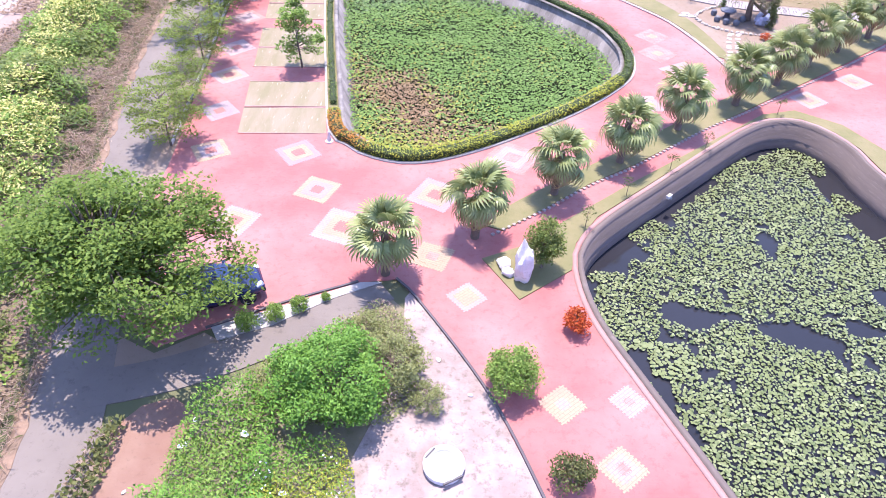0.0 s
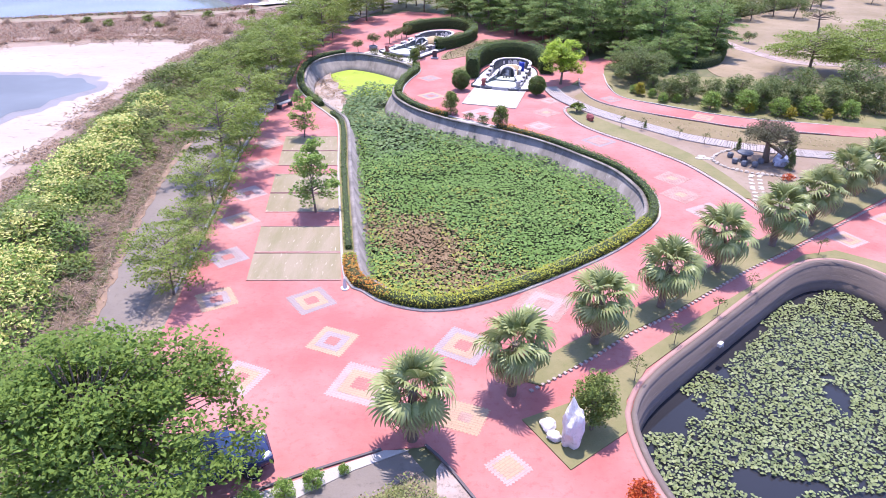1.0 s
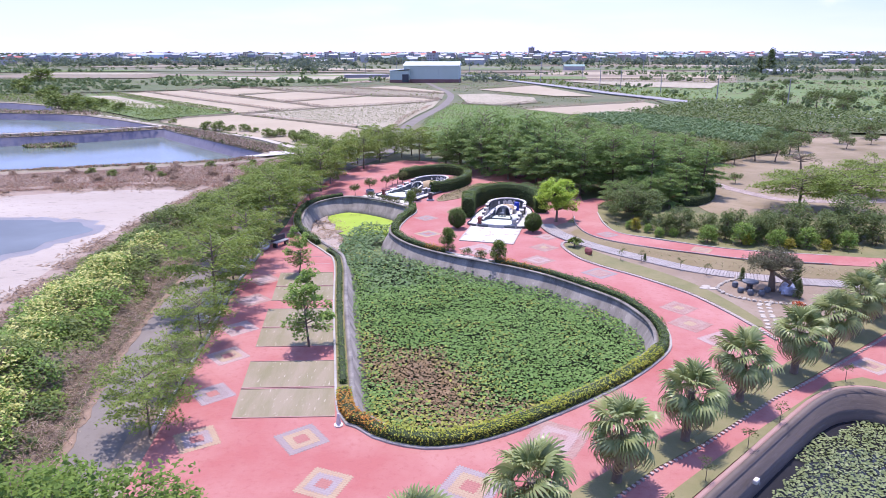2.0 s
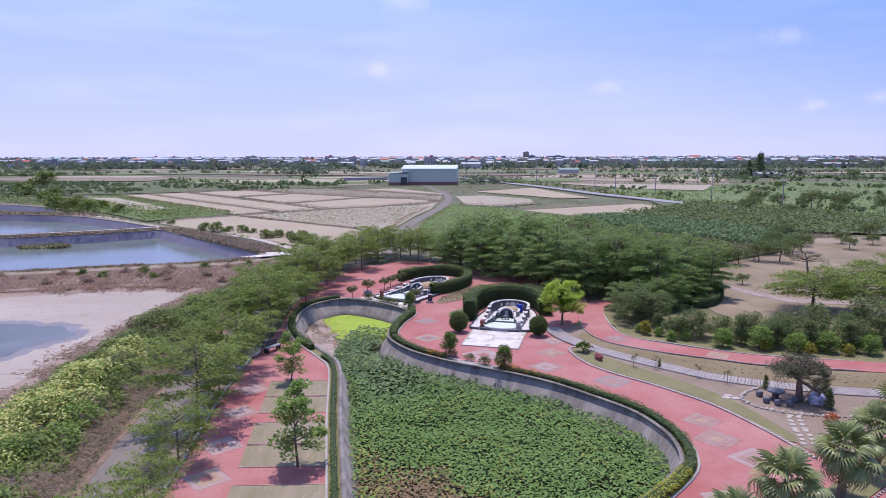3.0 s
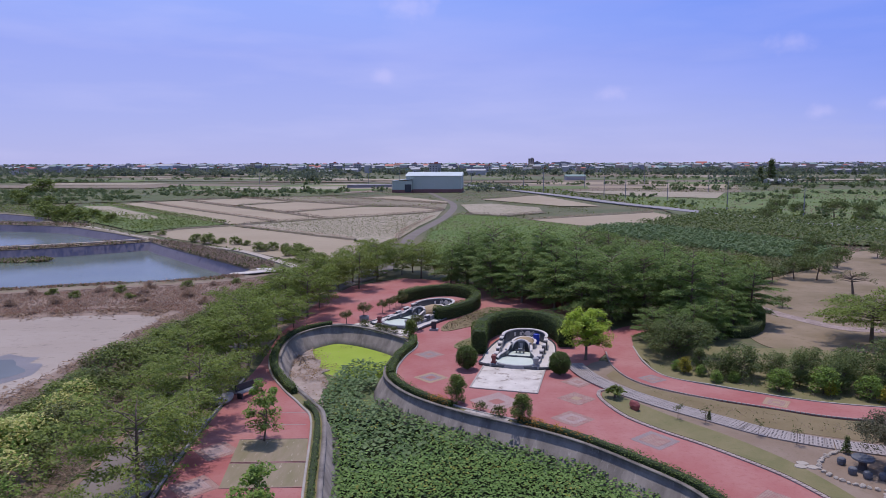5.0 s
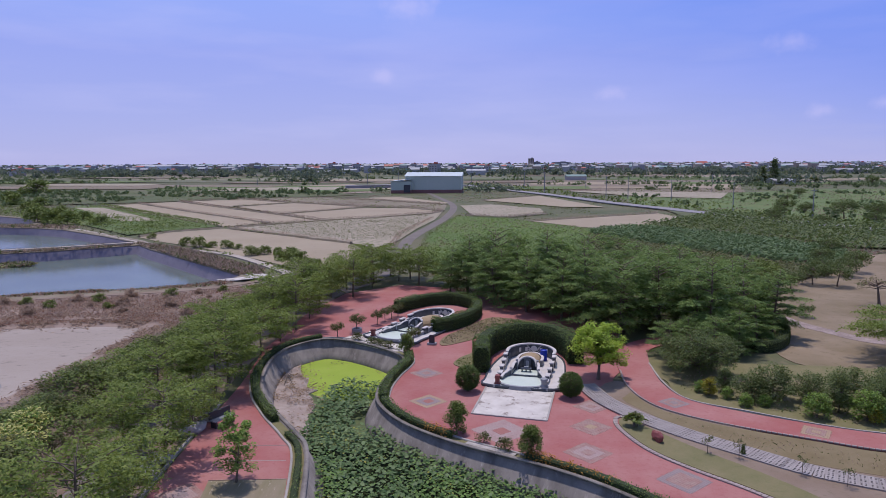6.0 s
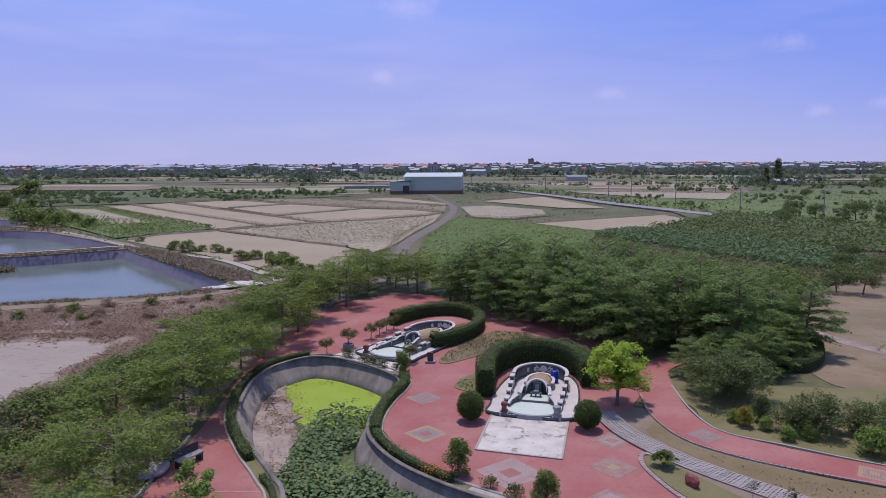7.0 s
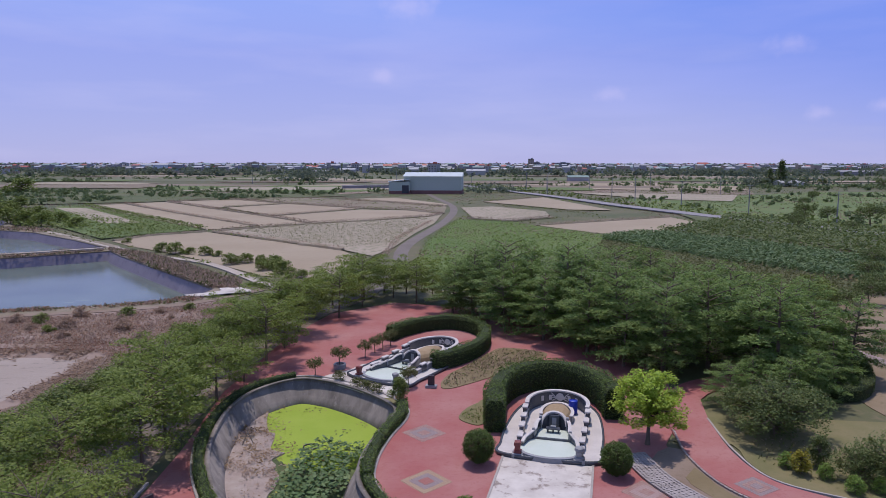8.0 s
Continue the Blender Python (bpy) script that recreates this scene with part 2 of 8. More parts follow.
HEDGE_YELLOW = leafy("golden_hedge_foliage", (0.27, 0.30, 0.04), (0.50, 0.49, 0.07), (0.26, 0.32, 0.05), patch=0.6, through_light=0.35)
HEDGE_ORANGE = leafy("orange_hedge_foliage", (0.38, 0.13, 0.03), (0.55, 0.27, 0.05), (0.42, 0.24, 0.045), patch=1.2)
PALM_LEAF = leafy("palm_foliage", (0.14, 0.185, 0.06), (0.34, 0.37, 0.16), (0.245, 0.285, 0.105), rough=0.35, through_light=0.25)
PALM_DRY = leafy("dry_palm_foliage", (0.26, 0.20, 0.10), (0.38, 0.32, 0.18), (0.22, 0.20, 0.09))
REED = leafy("dry_reeds", (0.31, 0.222, 0.165), (0.465, 0.35, 0.265), (0.385, 0.28, 0.21), through_light=0.5)
REED_DARK = leafy("brown_grass", (0.19, 0.135, 0.10), (0.31, 0.225, 0.175), (0.25, 0.175, 0.13), through_light=0.35)
HEDGE_CORE = surface("hedge_core_dark", (0.035, 0.05, 0.018), (0.025, 0.04, 0.012), (0.06, 0.06, 0.03), big=1.5, fine=8.0)
LEAF_VIVID = leafy("vivid_foliage", (0.07, 0.17, 0.022), (0.19, 0.36, 0.055), (0.12, 0.25, 0.036))
LEAF_DUSTY = leafy("pale_weed_foliage", (0.15, 0.18, 0.06), (0.32, 0.33, 0.13), (0.23, 0.25, 0.09))
REED_RUST = leafy("rust_brown_grass", (0.26, 0.135, 0.085), (0.36, 0.20, 0.135), (0.30, 0.165, 0.11), through_light=0.35)
LOTUS_GREEN = leafy("lotus_leaf", (0.09, 0.172, 0.042), (0.222, 0.325, 0.10), (0.15, 0.248, 0.064), rough=0.6, patch=0.15, gloss=0.12)
LOTUS_PALE = leafy("yellowing_lotus_leaf", (0.215, 0.265, 0.051), (0.385, 0.365, 0.092), (0.30, 0.305, 0.074), rough=0.6, gloss=0.12)
LOTUS_BROWN = leafy("withered_lotus_leaf", (0.20, 0.13, 0.075), (0.33, 0.23, 0.14), (0.26, 0.18, 0.09), rough=0.8)
LOTUS_DEEP = leafy("young_lotus_leaf", (0.062, 0.120, 0.036), (0.20, 0.275, 0.115), (0.105, 0.170, 0.06), rough=0.5, patch=0.3, gloss=0.2)
LILY = leafy("lily_pad", (0.112, 0.152, 0.058), (0.295, 0.33, 0.155), (0.195, 0.235, 0.09), rough=0.5, patch=0.5)
# ---- mesh tools ----
from mathutils.geometry import delaunay_2d_cdt


def rng(seed):
    return np.random.default_rng(seed)


def mesh_from(name, verts, faces, *mats, smooth=False, slots=None):
    """A mesh from arrays; faces are rows of vertex numbers, all of one length, or a list of lists."""
    me = bpy.data.meshes.new(name)
    verts = np.asarray(verts, dtype=np.float32)
    if isinstance(faces, np.ndarray):
        k = faces.shape[1]
        me.vertices.add(len(verts))
        me.vertices.foreach_set("co", verts.ravel())
        me.loops.add(faces.size)
        me.loops.foreach_set("vertex_index", faces.astype(np.int32).ravel())
        me.polygons.add(len(faces))
        me.polygons.foreach_set("loop_start", np.arange(0, faces.size, k, dtype=np.int32))
        me.update(calc_edges=True)
    else:
        me.from_pydata(verts.tolist(), [], faces)
    for m in mats:
        me.materials.append(m)
    if slots is not None:
        me.polygons.foreach_set("material_index", np.asarray(slots, dtype=np.int32))
    if smooth:
        me.polygons.foreach_set("use_smooth", np.ones(len(me.polygons), dtype=bool))
    me.update()
    return me


def part(name, data, material, parent, label="", at=None):
    """Links a mesh, or a bmesh, as one object under a thing or a part."""
    if isinstance(data, bmesh.types.BMesh):
        me = bpy.data.meshes.new(name)
        data.to_mesh(me)
        data.free()
        data = me
    if material and not data.materials:
        data.materials.append(material)
    ob = new(name, data)
    if parent:
        ob.parent = parent
    if at is not None:
        ob.matrix_basis = at
    return tagged(ob, label) if label else ob


def thing(name, label, category, at=None, group="", kind=""):
    ob = new(name)
    ob.empty_display_size = 0.2
    if at is not None:
        ob.matrix_basis = at
    return tagged(ob, label, category, group, kind)


def setting(name, data, label, category, material=None):
    return tagged(part(name, data, material, None), label, category, kind="structure")


def curve_through(points, closed=False, step=0.5):
    """A smooth line through control points (Catmull-Rom)."""
    p = [np.array(q, dtype=float) for q in points]
    n, out = len(p), []
    for i in range(n if closed else n - 1):
        a, b = p[i], p[(i + 1) % n]
        z = p[i - 1] if closed or i else 2 * a - b
        c = p[(i + 2) % n] if closed or i + 2 < n else 2 * b - a
        k = max(1, int(np.linalg.norm(b - a) / step))
        for s in range(k):
            t = s / k
            out.append(0.5 * (2 * a + (b - z) * t + (2 * z - 5 * a + 4 * b - c) * t * t + (3 * a - z - 3 * b + c) * t ** 3))
    if not closed:
        out.append(p[-1])
    return np.array(out)


def normals_2d(line, closed):
    if closed:
        d = np.roll(line, -1, 0) - np.roll(line, 1, 0)
    else:
        d = np.gradient(line, axis=0)
    d = d / np.maximum(np.linalg.norm(d, axis=1, keepdims=True), 1e-6)
    return np.stack([d[:, 1], -d[:, 0]], 1)        # to the right of the way; outwards on a loop that runs counter-clockwise


def aside(line, d, closed=True):
    return line + normals_2d(line, closed) * d


def sweep(name, line, profile, closed, *mats, z=0.0):
    """A cross-section (offset to the right, height) drawn along a line on the ground."""
    nrm, k, n = normals_2d(line, closed), len(profile), len(line)
    v = np.concatenate([np.stack([*(line + nrm * o).T, np.full(n, z + h)], 1)[:, None] for o, h in profile], 1).reshape(-1, 3)
    i = np.arange(n if closed else n - 1)
    f = []
    for j in range(k):
        a, b = i * k + j, i * k + (j + 1) % k
        c, d = ((i + 1) % n) * k + (j + 1) % k, ((i + 1) % n) * k + j
        f.append(np.stack([a, b, c, d], 1))
    f = np.concatenate(f)
    if not closed:
        f = f.tolist() + [list(range(k))[::-1], list(range((n - 1) * k, n * k))]
    return mesh_from(name, v, f, *mats)


def inside(pts, loop):
    """Which points lie inside a closed line."""
    x, y = pts[:, 0], pts[:, 1]
    res = np.zeros(len(pts), dtype=bool)
    for a, b in zip(loop, np.roll(loop, -1, 0)):
        hit = ((a[1] > y) != (b[1] > y)) & (x < (b[0] - a[0]) * (y - a[1]) / (b[1] - a[1] + 1e-12) + a[0])
        res ^= hit
    return res


def sheet(name, loop, z, material, holes=(), skirt=0.0, grid=0.0):
    """A flat sheet with holes; skirt: how far its outer edge goes down."""
    pts, edges = [], []
    for ring in (loop, *holes):
        s = len(pts)
        pts += [Vector((float(q[0]), float(q[1]))) for q in ring]
        edges += [(s + i, s + (i + 1) % len(ring)) for i in range(len(ring))]
    v, _, f, *_ = delaunay_2d_cdt(pts, edges, [], 0, 1e-5)
    v = np.array([(q.x, q.y) for q in v])
    f = np.array(f)
    mid = v[f].mean(1)
    keep = inside(mid, np.asarray(loop))
    for h in holes:
        keep &= ~inside(mid, np.asarray(h))
    f = f[keep]
    v3 = np.concatenate([v, np.full((len(v), 1), z)], 1)
    me_faces = [list(map(int, q)) for q in f]
    if skirt:
        s, ring = len(v3), np.asarray(loop, dtype=float)
        top = np.concatenate([ring, np.full((len(ring), 1), z)], 1)
        low = top - [0, 0, skirt]
        v3 = np.concatenate([v3, top, low])
        n = len(ring)
        me_faces += [[s + i, s + n + i, s + n + (i + 1) % n, s + (i + 1) % n] for i in range(n)]
    me = mesh_from(name, v3, me_faces, material)
    b = bmesh.new()
    b.from_mesh(me)
    for face in b.faces:
        if abs(face.normal.z) > 0.5 and face.normal.z < 0:
            face.normal_flip()
    b.to_mesh(me)
    b.free()
    return me


def scatter(loop, spacing, seed, jitter=0.45):
    """Points spread over an area, on a shaken grid."""
    r = rng(seed)
    lo, hi = np.min(loop, 0), np.max(loop, 0)
    gx, gy = np.meshgrid(np.arange(lo[0], hi[0], spacing), np.arange(lo[1], hi[1], spacing * 0.87))
    gx[1::2] += spacing / 2
    p = np.stack([gx.ravel(), gy.ravel()], 1) + r.uniform(-jitter, jitter, (gx.size, 2)) * spacing
    return p[inside(p, np.asarray(loop))]


def value_noise(p, scale, seed=0):
    """Smooth random values from 0 to 1 over the plan."""
    q = np.asarray(p) / scale
    r = rng(seed).random((64, 64))
    i = np.floor(q).astype(int)
    t = q - i
    t = t * t * (3 - 2 * t)
    g = lambda a, b: r[(i[:, 0] + a) % 64, (i[:, 1] + b) % 64]
    return (g(0, 0) * (1 - t[:, 0]) + g(1, 0) * t[:, 0]) * (1 - t[:, 1]) + (g(0, 1) * (1 - t[:, 0]) + g(1, 1) * t[:, 0]) * t[:, 1]


def leaf_mesh(name, pts, size, *mats, seed=0, flat=0.5, lean=None, narrow=0.5, slots=None, small=False):
    """Small pointed leaves, folded along the rib: four corners each, or three for small ones. flat: 0 any way, 1 level."""
    r = rng(seed)
    pts = np.asarray(pts, dtype=float)
    n = len(pts)
    yaw, rise = r.uniform(0, 2 * np.pi, n), r.uniform(-1.2, 1.2, n) * (1 - flat)
    d = np.stack([np.cos(yaw) * np.cos(rise), np.sin(yaw) * np.cos(rise), np.sin(rise)], 1)
    if lean is not None:
        d = d + lean
        d /= np.linalg.norm(d, axis=1, keepdims=True)
    up = np.stack([r.normal(0, 1 - flat + 0.15, n), r.normal(0, 1 - flat + 0.15, n), np.ones(n)], 1)
    s = np.cross(d, up)
    s /= np.maximum(np.linalg.norm(s, axis=1, keepdims=True), 1e-6)
    nn = np.cross(s, d)
    length = (size * r.uniform(0.65, 1.35, n))[:, None]
    wide = length * narrow
    if small:
        v = np.stack([pts - d * length * 0.45 - s * wide * 0.5, pts + d * length * 0.55, pts - d * length * 0.35 + s * wide * 0.5 + nn * wide * 0.2], 1)
        return mesh_from(name, v.reshape(-1, 3), np.arange(3 * n).reshape(n, 3), *mats, slots=slots)
    v = np.stack([pts - d * length * 0.5, pts - s * wide * 0.5 + nn * wide * 0.15, pts + d * length * 0.5 - nn * length * 0.1, pts + s * wide * 0.5 + nn * wide * 0.15], 1)
    return mesh_from(name, v.reshape(-1, 3), np.arange(4 * n).reshape(n, 4), *mats, slots=slots)


def disc_mesh(name, pts, radius, *mats, seed=0, tilt=0.3, cup=0.2, sides=7, slots=None):
    """Round cupped leaves, each a fan round its middle."""
    r = rng(seed)
    n = len(pts)
    rad = radius * r.uniform(0.6, 1.25, n)
    a = np.linspace(0, 2 * np.pi, sides, endpoint=False)[None] + r.uniform(0, 6.28, (n, 1))
    wob = r.uniform(0.85, 1.1, (n, sides))
    x, y = np.cos(a) * wob * rad[:, None], np.sin(a) * wob * rad[:, None]
    tx, ty = r.normal(0, tilt, (n, 1)), r.normal(0, tilt, (n, 1))
    z = x * tx + y * ty + cup * rad[:, None] * r.uniform(0.3, 1.5, (n, 1))
    ring = np.stack([x, y, z], 2) + pts[:, None]
    v = np.concatenate([np.asarray(pts)[:, None], ring], 1).reshape(-1, 3)
    base = (np.arange(n) * (sides + 1))[:, None, None]
    k = np.arange(sides)
    f = np.stack([np.zeros(sides, int), 1 + k, 1 + (k + 1) % sides], 1)[None] + base
    sl = None if slots is None else np.repeat(slots, sides)
    return mesh_from(name, v, f.reshape(-1, 3), *mats, slots=sl)


def tube(verts, faces, points, radii, sides=6):
    """Adds a tapered tube through points to the lists."""
    s0 = len(verts)
    points = [np.array(p, dtype=float) for p in points]
    for i, (p, rad) in enumerate(zip(points, radii)):
        d = points[min(i + 1, len(points) - 1)] - points[max(i - 1, 0)]
        d /= max(np.linalg.norm(d), 1e-6)
        u = np.cross(d, (0.3, 0.9, 0.1))
        u /= np.linalg.norm(u)
        w = np.cross(d, u)
        for k in range(sides):
            a = 2 * np.pi * k / sides
            verts.append(p + rad * (np.cos(a) * u + np.sin(a) * w))
    for i in range(len(points) - 1):
        for k in range(sides):
            a, b = s0 + i * sides + k, s0 + i * sides + (k + 1) % sides
            faces.append([a, b, b + sides, a + sides])
    faces.append([s0 + (len(points) - 1) * sides + k for k in range(sides)])


def box(bm, size, at=(0, 0, 0), turn=0.0, bevel=0.0):
    """Adds a box, its middle at the given place."""
    made = bmesh.ops.create_cube(bm, size=1.0, matrix=Matrix.Translation(at) @ Matrix.Rotation(turn, 4, "Z") @ Matrix.Diagonal((*size, 1)))
    if bevel:
        edges = list({e for v in made["verts"] for e in v.link_edges})
        bmesh.ops.bevel(bm, geom=edges, offset=bevel, segments=2, affect="EDGES", profile=0.6)
    return bm


def turned(profile, sides=20):
    """A bmesh turned round z from (radius, height) pairs."""
    bm = bmesh.new()
    rings = [[bm.verts.new((r * math.cos(2 * math.pi * k / sides), r * math.sin(2 * math.pi * k / sides), h)) for k in range(sides)] for r, h in profile]
    for a, b in zip(rings, rings[1:]):
        for k in range(sides):
            bm.faces.new((a[k], a[(k + 1) % sides], b[(k + 1) % sides], b[k]))
    bm.faces.new(rings[-1])
    bm.faces.new(rings[0][::-1])
    return bm


def place(x, y, z=0.0, turn=0.0, size=1.0):
    return pose(x, y, z, 0, 0, turn) @ Matrix.Scale(size, 4)
# ---- the land: ponds, paving, lanes and fields ----
RIM_MAIN = curve_through([(-5.9, 33.2), (-5.1, 32.2), (-4.3, 31.4), (-3.0, 30.8), (-1.8, 30.7), (0.0, 31.3), (2.8, 33.0), (7.1, 36.3), (10.2, 39.6),
                          (11.1, 41.4), (11.4, 43.5), (11.2, 45.3), (10.4, 47.9), (8.6, 50.5), (6.3, 53.3), (4.0, 55.3), (1.8, 56.8), (-1.5, 59.0),
                          (-4.6, 62.0), (-6.5, 65.5), (-6.8, 68.5), (-6.3, 72.0), (-5.4, 75.5), (-5.9, 77.5), (-8.1, 80.1), (-11.0, 82.3),
                          (-13.5, 82.8), (-15.9, 80.1), (-16.6, 76.2), (-16.1, 71.5), (-15.0, 67.7), (-13.2, 64.0), (-11.2, 60.6), (-9.8, 57.4),
                          (-8.3, 47.5), (-7.0, 39.5)], True, 0.6)
KERB_MAIN = aside(RIM_MAIN, 0.85)
RIM_LILY = curve_through([(12.2, 4.0), (9.4, 11.3), (7.6, 15.7), (6.3, 19.1), (6.0, 21.9), (6.4, 23.5), (7.7, 25.3), (11.1, 28.5), (15.1, 32.2), (17.2, 34.0),
                          (18.8, 34.9), (20.4, 34.9), (21.6, 33.6), (22.2, 32.0), (22.4, 30.0), (23.6, 26.0), (26.0, 20.0), (27.0, 12.0), (22.0, 3.0), (16.0, 1.0)][::-1], True, 0.6)
MUD_POND = curve_through([(-29.6, 36.0), (-30.6, 48.0), (-31.4, 60.0), (-31.6, 72.0), (-31.0, 82.0), (-30.7, 88.0), (-33.0, 92.0), (-45.0, 92.0), (-60.0, 87.5), (-100.0, 80.0), (-120.0, 40.0), (-80.0, 0.0), (-40.0, 10.0)], True, 2.0)
FISH_NEAR = [(-130.0, 84.0), (-66.5, 102.1), (-51.8, 106.9), (-37.9, 111.3), (-33.3, 115.1), (-32.6, 120.4), (-59.6, 152.0), (-65.0, 159.0), (-79.0, 149.0), (-100.0, 140.0), (-135.0, 126.0)]
FISH_MIDDLE = [(-150.0, 124.5), (-103.0, 143.0), (-82.0, 153.6), (-67.7, 163.6), (-81.7, 177.3), (-99.5, 192.7), (-111.0, 198.0), (-165.0, 211.0), (-190.0, 180.0)]
FISH_FAR = [(-230.0, 228.0), (-167.0, 216.0), (-115.0, 203.0), (-127.0, 226.0), (-150.0, 242.0), (-235.0, 262.0)]


def straight_sides(points, step=3.0):
    """A loop with straight sides, cut into short lengths."""
    p = [np.array(q, dtype=float) for q in points]
    out = []
    for a, b in zip(p, p[1:] + p[:1]):
        k = max(1, int(np.linalg.norm(b - a) / step))
        out += [a + (b - a) * s / k for s in range(k)]
    return np.array(out)


FISH_PONDS = [straight_sides(q) for q in (FISH_NEAR, FISH_MIDDLE, FISH_FAR)]
WATER_Z = -1.6

far_ring = [(4600 * math.cos(a), 4600 * math.sin(a)) for a in np.linspace(0, 2 * np.pi, 48, endpoint=False)]
setting("ground", sheet("ground", far_ring, -0.06, SOIL, [aside(RIM_MAIN, 0.2), aside(RIM_LILY, 0.2), MUD_POND, *FISH_PONDS]), "open country ground of thin grass and soil", "ground")


def sunk_basin(name, rim, floor_z, slope, material, label):
    """Banks that lead down from a rim, and the floor between them."""
    low = aside(rim, -slope)
    n = len(rim)
    v = np.concatenate([np.c_[rim, np.full(n, -0.05)], np.c_[low, np.full(n, floor_z)]])
    i = np.arange(n)
    me = mesh_from(name, v, np.stack([i, (i + 1) % n, n + (i + 1) % n, n + i], 1), material)
    setting(name, me, label, "bank")
    return low


low_mud = sunk_basin("mud_pond_bank", MUD_POND, -0.35, 2.5, REED_SOIL, "low bank of dry brown soil round a drained pond")
setting("mud_floor", sheet("mud_floor", low_mud, -0.35, MUD), "pale dried mud floor of a drained pond", "mud")
pool_line = curve_through([(-36.5, 69.1), (-38.4, 70.9), (-39.7, 72.6), (-42.0, 72.4), (-44.8, 73.5), (-57.2, 70.7), (-57.2, 51.6), (-42.0, 57.3), (-40.3, 60.8), (-38.6, 62.3), (-38.8, 64.6), (-37.8, 66.5)], True, 0.8)
wet_line = aside(pool_line, 1.3) + rng(5).normal(0, 0.35, pool_line.shape)
setting("wet_mud", sheet("wet_mud", wet_line, -0.343, surface("wet_mud", (0.17, 0.15, 0.145), (0.22, 0.20, 0.195), (0.11, 0.10, 0.10), big=0.2, fine=1.0, rough=0.45)), "darker wet mud round the pool", "mud")
setting("pool", sheet("pool", pool_line, -0.335, still_water("pool_water", (0.10, 0.11, 0.12), rough=0.5)), "shallow pool of blue water left on the mud", "water")
LINER = surface("pond_liner", (0.18, 0.16, 0.20), (0.26, 0.235, 0.265), (0.10, 0.085, 0.115), big=0.1, fine=1.0, rough=0.8)
DIKE_SOIL = surface("dike_soil", (0.20, 0.165, 0.11), (0.30, 0.25, 0.20), (0.12, 0.12, 0.06), big=0.3, fine=1.2)
for k, ring in enumerate(FISH_PONDS):
    low = sunk_basin("fish_pond_bank_%d" % (k + 1), ring, -2.1, 1.1, LINER, "dark plastic-lined bank of a fish pond")
    setting("fish_pond_water_%d" % (k + 1), sheet("fish_pond_water", ring, -1.75, FISH_WATER), "still greenish blue fish pond water", "water")
    dike = aside(ring, 1.2)
    setting("dike_%d" % (k + 1), sweep("dike", dike, [(-1.25, -0.08), (-0.9, 0.1), (0.4, 0.2), (1.5, 0.06), (2.3, -0.12)], True, DIKE_SOIL), "low earth dike between fish ponds", "dike")


def retaining_wall(name, rim, material, lean):
    setting(name, sweep(name, rim, [(-0.02, 0.1), (0.2, 0.1), (0.2, -2.2), (-1.2 * lean, -2.2), (-0.56 * lean, -1.02), (-0.48 * lean, -1.0), (-0.06 - 0.02 * lean, -0.14), (-0.02, -0.12)], True, material), "stained grey concrete retaining wall of a pond", "wall")


retaining_wall("pond_wall_main", RIM_MAIN, DARK_CONCRETE, 1.0)
retaining_wall("pond_wall_lily", RIM_LILY, surface("lily_wall_concrete", (0.15, 0.115, 0.10), (0.085, 0.068, 0.06), (0.21, 0.17, 0.15), big=0.5, fine=3.0, stretch=(0.5, 0.5, 5.0)), 0.3)
# matte dark colour puts in the shaded, unreflecting gaps between the leaves
setting("water_main", sheet("water_main", aside(RIM_MAIN, 0.1), WATER_Z - 0.02, surface("shaded_gap_water", (0.022, 0.03, 0.014), (0.04, 0.045, 0.022), (0.014, 0.018, 0.01), big=0.6, fine=5.0, rough=0.9, spec=0.08)), "dark pond water under lotus leaves", "water")
setting("water_lily", sheet("water_lily", aside(RIM_LILY, 0.1), WATER_Z, DARK_WATER), "dark still pond water between lily pads", "water")

setting("wall_coping_main", sweep("wall_coping", RIM_MAIN, [(-0.1, 0.1), (-0.1, 0.19), (0.16, 0.19), (0.16, 0.1)], True, DARK_CONCRETE), "weathered grey coping on the pond wall", "coping")
# planting strip and pale kerb round the main pond
setting("planting_strip", sheet("planting_strip", KERB_MAIN, 0.02, LAWN, [aside(RIM_MAIN, 0.21)]), "narrow planted strip along the pond", "planting strip")
setting("kerb_main", sweep("kerb_main", aside(KERB_MAIN, 0.04), [(-0.07, -0.05), (-0.07, 0.1), (0.07, 0.1), (0.07, -0.05)], True, KERB), "pale concrete kerb round the lotus pond", "kerb")
setting("kerb_lily", sweep("kerb_lily", aside(RIM_LILY, 0.34), [(-0.11, -0.05), (-0.11, 0.06), (0.11, 0.06), (0.11, -0.05)], True, surface("pink_kerb", (0.30, 0.17, 0.155), (0.33, 0.23, 0.20), (0.24, 0.15, 0.13))), "pinkish kerb along the lily pond", "kerb")

# the red square, lanes and paths
PLAZA = [(4.6, 7.0), (3.3, 11.1), (1.6, 15.3), (-1.1, 19.8), (-2.1, 21.0), (-3.6, 20.7), (-9.5, 17.8), (-11.0, 16.9), (-13.2, 18.6), (-14.2, 25.0), (-14.7, 31.0), (-15.3, 36.0), (-16.0, 43.0),
         (-16.8, 50.0), (-17.2, 57.0), (-17.4, 70.0), (-18.2, 80.0), (-17.2, 95.0), (-14.6, 106.0), (-8.0, 112.0), (4.0, 108.0), (13.0, 98.0), (15.0, 84.0), (14.0, 76.5), (11.0, 71.0),
         (10.6, 64.4), (14.0, 57.0), (19.0, 48.0), (30.0, 56.0), (60.0, 78.0), (60.0, 30.0), (27.0, 31.0), (27.5, 4.0), (16.0, 0.0), (6.5, 2.0)]
